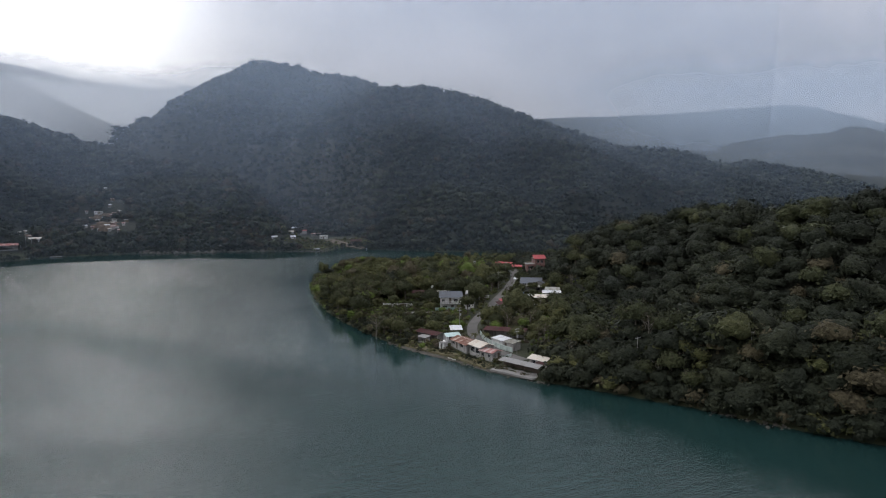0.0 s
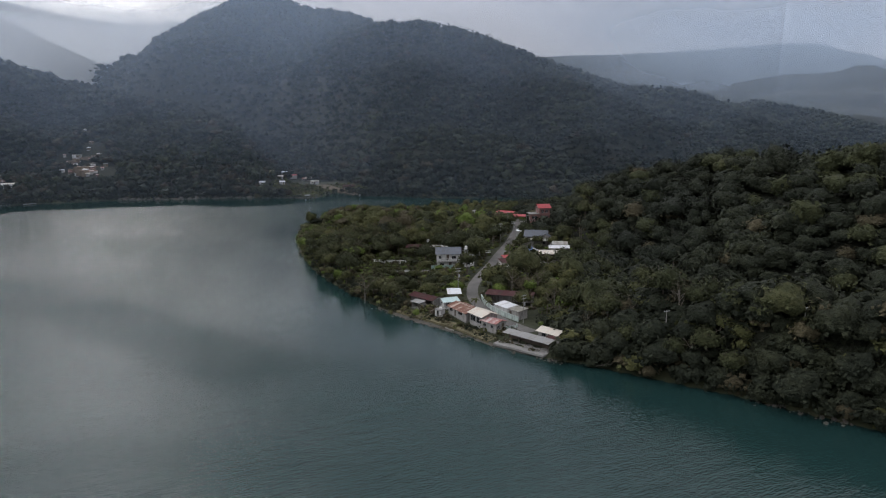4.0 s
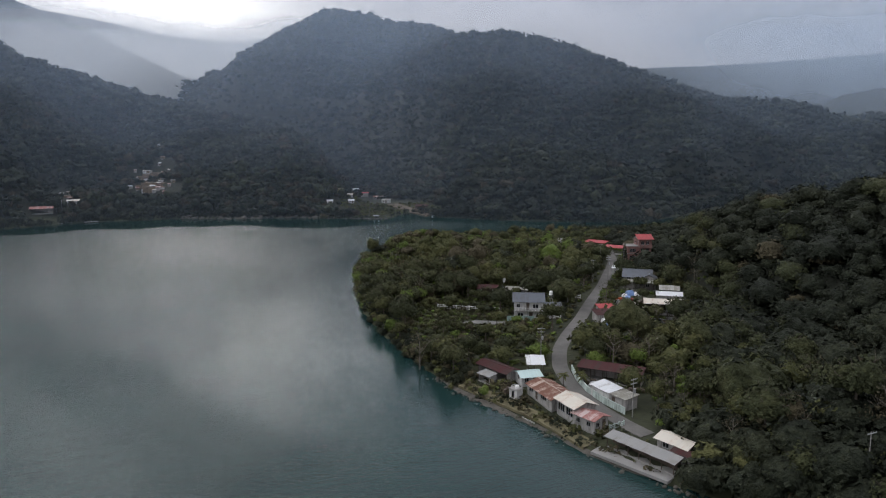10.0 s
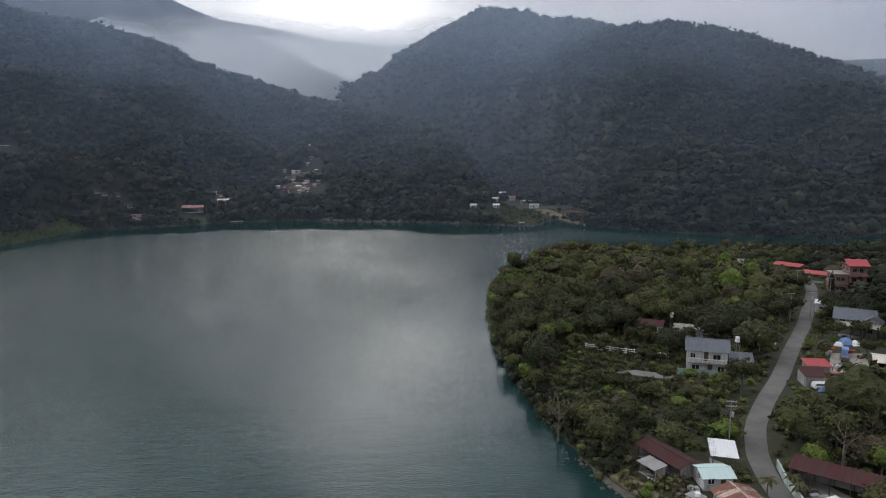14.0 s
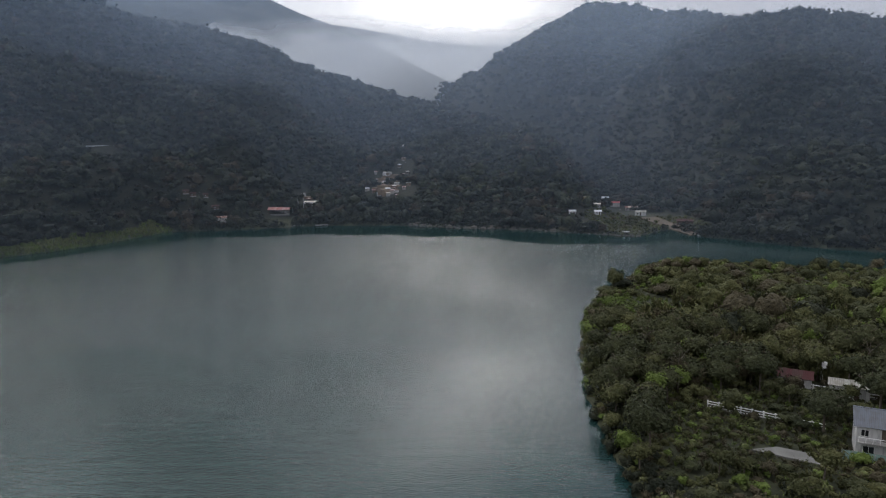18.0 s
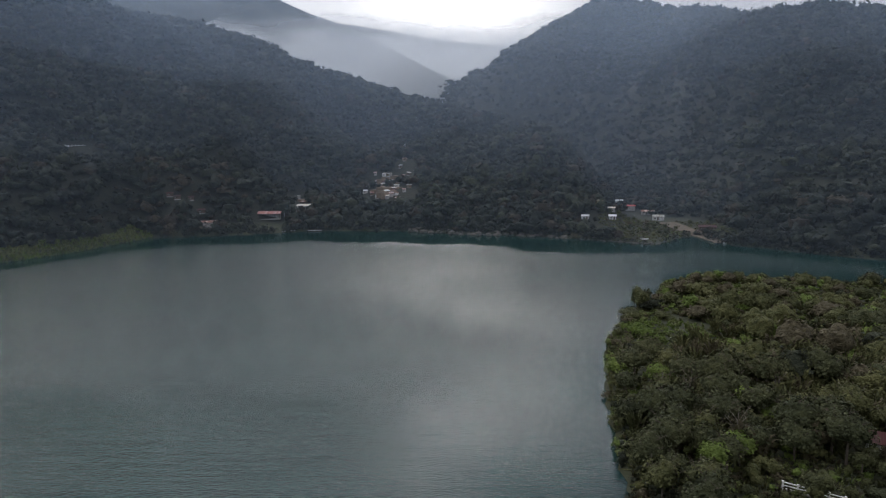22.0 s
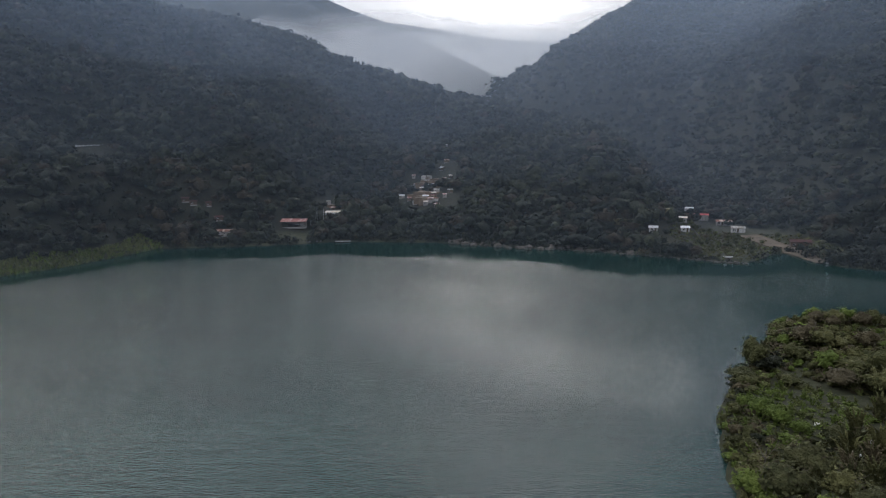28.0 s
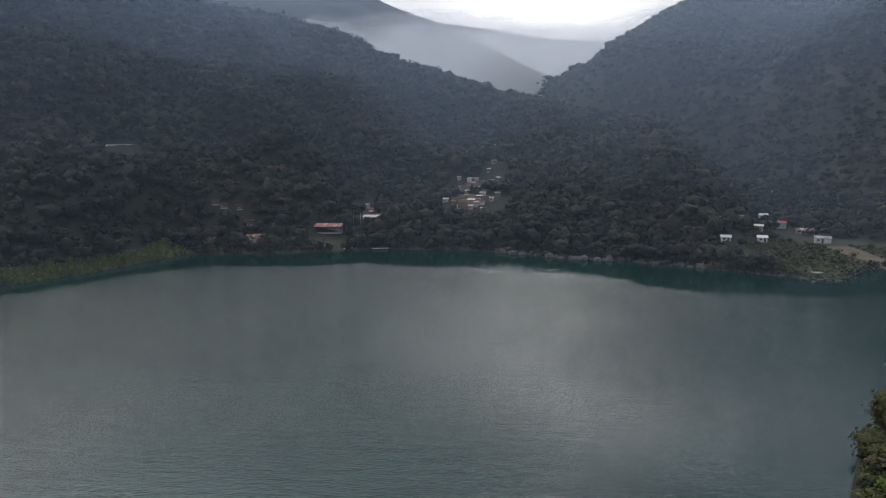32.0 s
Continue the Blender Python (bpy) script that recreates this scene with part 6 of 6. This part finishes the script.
def far_woods():
    x, y, r = jittered(15, -1000, 800, 560, 1620, 7.3)
    d = inside_distance(WEST_SHORE, x, y)
    far = np.hypot(x + 60, y - 300)
    keep = (d > 3) & (far >= 640) & facing(x, y, -60.0, 300.0, 14.0, -18.0) & (lie(x, y) > 4)
    x, y = x[keep], y[keep]
    rad, share, near = 4.0 + 3.8 * r.rand(len(x)) ** 2.0, mixed(r, x, y, (0.7, 0.3), 140.0, 8), far[keep] < 860
    for these, tufts in ((near, 8), (~near, 2)):
        canopy("forest", x[these], y[these], rad[these] * 1.1, r, 1, [LEAF_FAR, LEAF_FAR_PALE], "distant dark forest on the mountain", 7, tufts, 0.26, 0.55, share=share[these], core=0.9, uneven=0.6)


# ---------------------------------------------------------------- across the lake
CREEK_BANK = [(-100, 610), (-86, 592), (-72, 574), (-60, 553)]
tagged(ribbon("bank", CREEK_BANK, 5.6, 0.15, BANK_SOIL), "bare brown earth bank at the creek mouth", "bank", kind="structure")
HILL_HUTS = [(-344, 718, 4.2, 18), (-310, 659, 5.3, 42), (-308, 649, 4.0, 16), (-323, 636, 3.6, 30), (-312, 638, 5.5, 15), (-296, 641, 4.1, 46), (-316, 628, 4.5, 23), (-303, 627, 5.6, 28), (-293, 627, 4.1, 13), (-280, 597, 5.6, 28), (-307, 622, 5.5, 24), (-291, 596, 4.0, 30), (-301, 589, 5.1, 35), (-294, 587, 3.8, 33), (-285, 581, 5.2, 44), (-274, 575, 4.2, 27), (-274, 583, 4.7, 17), (-281, 586, 5.9, 31), (-268, 587, 3.6, 30), (-270, 597, 5.0, 31), (-278, 590, 5.6, 44), (-285, 593, 4.1, 39), (-309, 631.5, 5.0, 39), (-299, 632, 4.7, 26), (-343, 567, 4.3, 14), (-346, 580, 3.8, 41), (-326, 551, 5.1, 29)]
for k_, (hx, hy, hw, ht) in enumerate(HILL_HUTS):
    roof_ = (ROOF_CREAM, ROOF_RUST, ROOF_WHITE, ROOF_PINK, ROOF_SAGE)[k_ % 5]
    away = math.hypot(hx + 47, hy - 223)
    claim(hx - (hx + 47) / away * 8, hy - (hy - 223) / away * 8, 9, 16, math.degrees(math.atan2(-(hx + 47), hy - 223)))
    building("hillside_hut", "tiny terraced hut among the trees on the far hillside", "hut", hx, hy, hw * 0.62, 2.4, ht * 2 - 30, 1.7, 0.4, "mono", (PLASTER, SOIL, TIMBER)[k_ % 3], roof_,
             [("s", 0.5, 0.7, 0.8, 0.7, "window")], 0.25, group="huts on the far hillside")
more = random.Random(8)
for k_ in range(18):
    cx_, cy_ = ((-283, 586), (-304, 629), (-276, 580))[k_ % 3]
    hx, hy = cx_ + more.uniform(-13, 13), cy_ + more.uniform(-9, 9)
    building("hillside_hut", "small ramshackle hut among the hillside terraces", "hut", hx, hy, more.uniform(2.0, 3.6), 2.0, more.uniform(0, 60), more.uniform(1.4, 2.1), 0.35, "mono", (SOIL, PLASTER, TIMBER, WHITE_WALL)[k_ % 4],
             (ROOF_RUST, ROOF_SAGE, ROOF_CREAM, ROOF_MAROON, ROOF_PINK)[k_ % 5], [("s", 0.4, 0.6, 0.7, 0.6, "window")], 0.2, group="huts on the far hillside")
for tx, ty, tw in ((-283, 590, 15), (-305, 631, 14), (-277, 579, 12), (-310, 627, 7), (-297, 622, 6), (-283, 584, 7), (-275, 577, 6), (-292, 590, 6), (-303, 634, 6), (-336, 562, 7)):
    patch("terrace", [(tx - tw / 2, ty - 3), (tx + tw / 2, ty + 1), (tx + tw / 2, ty + 6), (tx - tw / 2, ty + 4)], 0.1, SOIL, "bare earth terrace between the hillside huts", "terrace", 0.8, depth=4.0)
for tx, ty in ((-153, 578), (-148, 590), (-144, 600)):
    patch("terrace", [(tx - 7, ty - 3), (tx + 7, ty - 2), (tx + 8, ty + 3), (tx - 6, ty + 3)], 0.15, DRY_SOIL, "dry olive field terrace on the slope", "terrace", 0.8, depth=3.0)
building("hillside_hut", "small dark hut in a clearing on the wooded slope", "hut", -367, 477, 3.8, 2.4, 55, 1.8, 0.4, "mono", TIMBER, ROOF_MAROON, [("s", 0.7, 0.7, 0.8, 0.7, "window")], 0.3)
building("hillside_hut", "small dark hut in a clearing on the wooded slope", "hut", -363, 479, 3.8, 2.4, 55, 1.8, 0.4, "mono", TIMBER, ROOF_MAROON, [("s", 0.7, 0.7, 0.8, 0.7, "window")], 0.3)
building("hillside_hut", "small dark hut in a clearing on the wooded slope", "hut", -358, 485, 3.0, 2.4, 55, 1.8, 0.4, "mono", TIMBER, ROOF_MAROON, [("s", 0.7, 0.7, 0.8, 0.7, "window")], 0.3)
building("hillside_hut", "small dark hut in a clearing on the wooded slope", "hut", -347, 482, 4.5, 2.4, 55, 1.8, 0.4, "mono", TIMBER, ROOF_MAROON, [("s", 1.0, 0.9, 1.0, 0.9, "window")], 0.3)
claim(-309, 499, 15, 13, 32)
building("pavilion", "open lakeside pavilion with a long pinkish roof", "pavilion", -317, 508, 13, 5.5, 32, 3.2, 0.9, "mono", PLASTER, ROOF_PINK, [], 0.6, 5, "sew")
building("cabin", "low brown cabin by the far shore", "cabin", -335, 475, 9, 4, 40, 2.4, 0.6, "mono", PLASTER, ROOF_RUST, [("s", 1.0, 0.9, 1.2, 0.9, "window")], 0.3)
building("cabin", "pale cabin in a clearing above the far shore", "cabin", -313, 536, 8, 4, 30, 2.4, 0.6, "mono", WHITE_WALL, ROOF_CREAM, [("s", 1.0, 0.9, 1.2, 0.9, "window"), ("s", 4.0, 0.9, 1.2, 0.9, "window")], 0.3)
building("cottage", "pale green hut on the grassy spit", "cottage", -106, 618, 6.6, 4, 15, 2.3, 0.6, "mono", WHITE_WALL, ROOF_SAGE, [("s", 0.8, 0.9, 1.2, 0.9, "window"), ("s", 2.6, 0.1, 0.9, 2.0, "door")], 0.35)
claim(-131, 637, 16, 20, 12)
building("cottage", "long low house with a red roof by the creek", "cottage", -134, 649, 13.5, 5, 15, 2.6, 0.6, "gable", PLASTER, ROOF_RED, [("s", 0.8, 0.9, 1.2, 0.9, "window"), ("s", 2.6, 0.1, 0.9, 2.0, "door")], 0.35)
building("cottage", "low hut with a rusty roof by the creek", "cottage", -117, 641, 8, 3.4, 15, 2.0, 0.6, "mono", PLASTER, ROOF_RUST, [("s", 0.8, 0.9, 1.2, 0.9, "window"), ("s", 2.6, 0.1, 0.9, 2.0, "door")], 0.35)
building("cottage", "white hut above the creek mouth", "cottage", -126, 586, 4, 3, 15, 2.0, 0.6, "mono", WHITE_WALL, ROOF_WHITE, [("s", 0.8, 0.9, 1.2, 0.9, "window"), ("s", 2.6, 0.1, 0.9, 2.0, "door")], 0.35)
building("cottage", "white house on the slope above the creek", "cottage", -163, 792, 6, 5, 15, 2.6, 0.6, "mono", WHITE_WALL, ROOF_WHITE, [("s", 0.8, 0.9, 1.2, 0.9, "window"), ("s", 2.6, 0.1, 0.9, 2.0, "door")], 0.35)
building("cottage", "pale shed on the slope above the creek", "cottage", -164, 735, 9, 4, 15, 2.6, 0.6, "mono", PLASTER, ROOF_WHITE, [("s", 0.8, 0.9, 1.2, 0.9, "window"), ("s", 2.6, 0.1, 0.9, 2.0, "door")], 0.35)
building("cottage", "small white hut among trees by the creek", "cottage", -138, 571, 4, 3, 15, 2.0, 0.6, "mono", WHITE_WALL, ROOF_WHITE, [("s", 0.8, 0.9, 1.2, 0.9, "window"), ("s", 2.6, 0.1, 0.9, 2.0, "door")], 0.35)
building("cottage", "cream lean-to among trees above the creek", "cottage", -133, 607, 6, 3, 15, 2.0, 0.5, "mono", PLASTER, ROOF_CREAM, [("s", 0.8, 0.9, 1.2, 0.9, "window")], 0.3)
building("cottage", "small white house behind the red roof", "cottage", -142, 667, 5, 4, 15, 2.4, 0.5, "mono", WHITE_WALL, ROOF_WHITE, [("s", 0.8, 0.9, 1.2, 0.9, "window"), ("s", 2.8, 0.1, 0.9, 2.0, "door")], 0.3)
building("cottage", "dark low boathouse on the brown bank", "cottage", -74, 590, 9, 4, 15, 2.6, 0.6, "mono", TIMBER, ROOF_MAROON, [("s", 0.8, 0.9, 1.2, 0.9, "window"), ("s", 2.6, 0.1, 0.9, 2.0, "door")], 0.35)
claim(-430, 464, 20, 20, 58)
rail_fence("guard_rail", "pale roadside guard rail high on the wooded slope", (-440, 462), (-436, 476), 8, 1.1, WHITE_PAINT, 2)
rail_fence("guard_rail", "pale guard rail of a track on the hill", (71, 316), (81, 311), 6, 1.0, CONCRETE, 2)


def jetty(x, y, turn, l_, label):
    root = thing("jetty", x, y, 0, turn, label, "jetty")
    for k in range(int(l_ / 1.0)):
        bm = bmesh.new()
        box(bm, k * 1.0, k * 1.0 + 0.94, -1.6, 1.6, 0.55, 0.67)
        part("plank", bm, CONCRETE, root)
    for k in range(4):
        for sy in (-1.3, 1.3):
            bm = bmesh.new()
            tube(bm, (l_ * (k + 0.3) / 4, sy, -2.5), (l_ * (k + 0.3) / 4, sy, 1.3), 0.13, 0.12, 7)
            part("pile", bm, TIMBER, root)


jetty(-296, 494, 62, 8, "small pale landing stage on the far shore")
jetty(-284, 503, 40, 8, "low concrete landing stage on the far shore")


def rowing_boat(x, y, z, turn, label):
    root = thing("rowing_boat", x, y, z, turn, label, "boat", "boats on the far shore")
    bm = bmesh.new()
    rings = []
    for u, half, keel, rim in ((-1.9, 0.45, 0.05, 0.5), (-0.9, 0.68, 0.0, 0.46), (0.3, 0.68, 0.0, 0.46), (1.4, 0.42, 0.06, 0.54), (2.1, 0.05, 0.2, 0.66)):
        rings.append([bm.verts.new(p) for p in ((u, -half, rim), (u, -half * 0.7, keel + 0.08), (u, 0, keel), (u, half * 0.7, keel + 0.08), (u, half, rim))])
    for a, b in zip(rings[:-1], rings[1:]):
        for k in range(4):
            bm.faces.new((a[k], b[k], b[k + 1], a[k + 1]))
    bm.faces.new(rings[0])
    bmesh.ops.solidify(bm, geom=bm.faces[:], thickness=0.05)
    part("hull", bm, WHITE_PAINT, root)
    for u, half in ((-0.9, 0.62), (0.4, 0.62)):
        bm = bmesh.new()
        box(bm, u - 0.14, u + 0.14, -half, half, 0.3, 0.34)
        part("thwart", bm, TIMBER, root)


rowing_boat(-69, 558, ground_z(-69, 558) + 0.2, 60, "pale rowing boat drawn up on the brown bank")
rowing_boat(-60.5, 552, ground_z(-60.5, 552) + 0.2, 75, "pale rowing boat drawn up on the brown bank")
rowing_boat(-98, 541, ground_z(-98, 541) + 0.4, 15, "white rowing boat lying on the rocky spit")


def flag_mast(x, y, high):
    root = thing("mast", x, y, ground_z(x, y), 0, "tall thin pale mast beside the pavilion", "mast", "masts by the pavilion")
    bm = bmesh.new()
    tube(bm, (0, 0, -0.3), (0, 0, high), 0.09, 0.05, 7)
    part("shaft", bm, STEEL, root)
    bm = bmesh.new()
    box(bm, -0.35, 0.35, -0.35, 0.35, -0.3, 0.2)
    part("footing", bm, CONCRETE, root)


for mx, my in ((-313, 517), (-310, 519), (-307, 521)):
    flag_mast(mx, my, 10.5)


def rocks(line, n_, spread, low, high, seed):
    """Boulders along a shore, one mesh of many."""
    r = np.random.RandomState(seed)
    pts_ = np.array(line, float)
    bm = bmesh.new()
    bmesh.ops.create_icosphere(bm, subdivisions=1, radius=1.0)
    ball = ([np.array(v.co) for v in bm.verts], [[v.index for v in f.verts] for f in bm.faces])
    bm.clear()
    for _ in range(n_):
        k = r.randint(0, len(pts_) - 1)
        p = pts_[k] + (pts_[k + 1] - pts_[k]) * r.rand() + r.normal(size=2) * spread
        size_ = low + (high - low) * r.rand() ** 2
        z_ = max(0.0, ground_z(*p)) + size_ * 0.2
        stretch_ = size_ * np.array((r.uniform(0.8, 1.3), r.uniform(0.8, 1.2), r.uniform(0.5, 0.9)))
        made = [bm.verts.new(v * stretch_ * r.uniform(0.8, 1.15) + (p[0], p[1], z_)) for v in ball[0]]
        for f in ball[1]:
            bm.faces.new([made[i] for i in f])
    return tagged(part("boulders", bm, STONE), "grey boulders and rubble along the waterline", "boulders", kind="stuff")


rocks(BANK, 150, 0.8, 0.15, 0.5, 1)
rocks([(73, 145), (66, 151), (59, 157.5)], 60, 0.8, 0.15, 0.6, 2)
rocks([(-118, 537), (-100, 535), (-90, 537)], 70, 1.2, 0.3, 1.0, 3)
rocks([(-230, 530.5), (-197, 531), (-160, 538.5)], 90, 1.4, 0.6, 2.3, 4)
rocks([(-160, 538.5), (-140, 538), (-118, 537.5)], 50, 1.2, 0.5, 1.8, 5)
patch("pond", POND, -0.4, WATER, "small dark pond on the peninsula", "pond", 0.6)


def dead_branch(x, y, z, l_, turn, label):
    r = random.Random(int(x * 3 + y))
    root = thing("dead_branch", x, y, z, turn, label, "branch")
    bm = bmesh.new()
    p = Vector((0, 0, 0.1))
    for k in range(5):
        q = p + Vector((l_ / 5, r.uniform(-0.4, 0.4), r.uniform(-0.1, 0.35)))
        tube(bm, p, q, 0.10 * (1 - k / 6), 0.10 * (1 - (k + 1) / 6), 6)
        for _ in range(2):
            tube(bm, q, q + Vector((r.uniform(0.2, 1.2), r.uniform(-1, 1), r.uniform(0.2, 1.0))), 0.04, 0.012, 5)
        p = q
    part("limb", bm, PALE_BARK, root)


dead_branch(32.8, 176.2, 0.2, 5.0, -35, "bleached dead branch lying in the shallows")
dead_branch(-56, 362, 1.9, 5.5, -50, "bleached fallen branch on the peninsula")
dead_branch(-52, 368, 1.9, 4.0, 20, "bare grey branch among the grass")


def spiky_plant(x, y, s_):
    r = random.Random(int(x * 5 + y))
    root = thing("agave", x, y, ground_z(x, y), r.uniform(0, 360), "spiky grey-green rosette plant on the bank", "plant", "rosette plants")
    for k in range(26):
        a, up = 2.4 * k, 0.35 + 1.0 * (k / 26)
        bm = bmesh.new()
        d = Vector((math.cos(a) * math.cos(up), math.sin(a) * math.cos(up), math.sin(up)))
        side = Vector((-math.sin(a), math.cos(a), 0)) * 0.09 * s_
        l_ = s_ * r.uniform(1.2, 1.7)
        pts_ = [bm.verts.new(d * l_ * f + side * g + Vector((0, 0, 0.25 - 0.5 * l_ * f * f * 0.35))) for f, g in ((0.05, -0.7), (0.05, 0.7), (0.55, 1.0), (1.0, 0.0), (0.55, -1.0))]
        bm.faces.new(pts_)
        part("leaf", bm, LEAF_OLIVE, root)


for ax_, ay_, s_ in ((-44.5, 282, 2.5), (-42.5, 284, 1.8), (-16, 258.6, 2.2), (-13, 260, 1.7), (-30, 269, 1.6), (-8, 258.8, 1.5)):
    spiky_plant(ax_, ay_, s_)


def litter(x, y, w_, turn):
    root = thing("plastic_drum", x, y, ground_z(x, y), turn, "white plastic drum lying in the grass", "drum", "drums on the peninsula")
    bm = bmesh.new()
    tube(bm, (0, 0, 0.3), (w_, 0, 0.3), 0.3, 0.3, 10)
    part("body", bm, WHITE_PAINT, root)
    bm = bmesh.new()
    tube(bm, (w_, 0, 0.42), (w_ + 0.07, 0, 0.42), 0.08, 0.08, 8)
    part("cap", bm, RUBBER, root)


for lx, ly, lw_ in ((-53, 356, 0.9), (-50, 352, 0.7), (-46, 345, 1.2), (-57, 335, 0.6), (-34, 381.5, 1.2), (-31, 383, 0.8), (-44, 352, 0.7)):
    litter(lx, ly, lw_, (lx * 37) % 180)

far_shore_bushes()
mid_woods()
far_woods()
near_woods()
undergrowth()
bamboo()
shore_bushes()
lawn_tufts()
rough_garden()
reed_bed()
spit_grass()
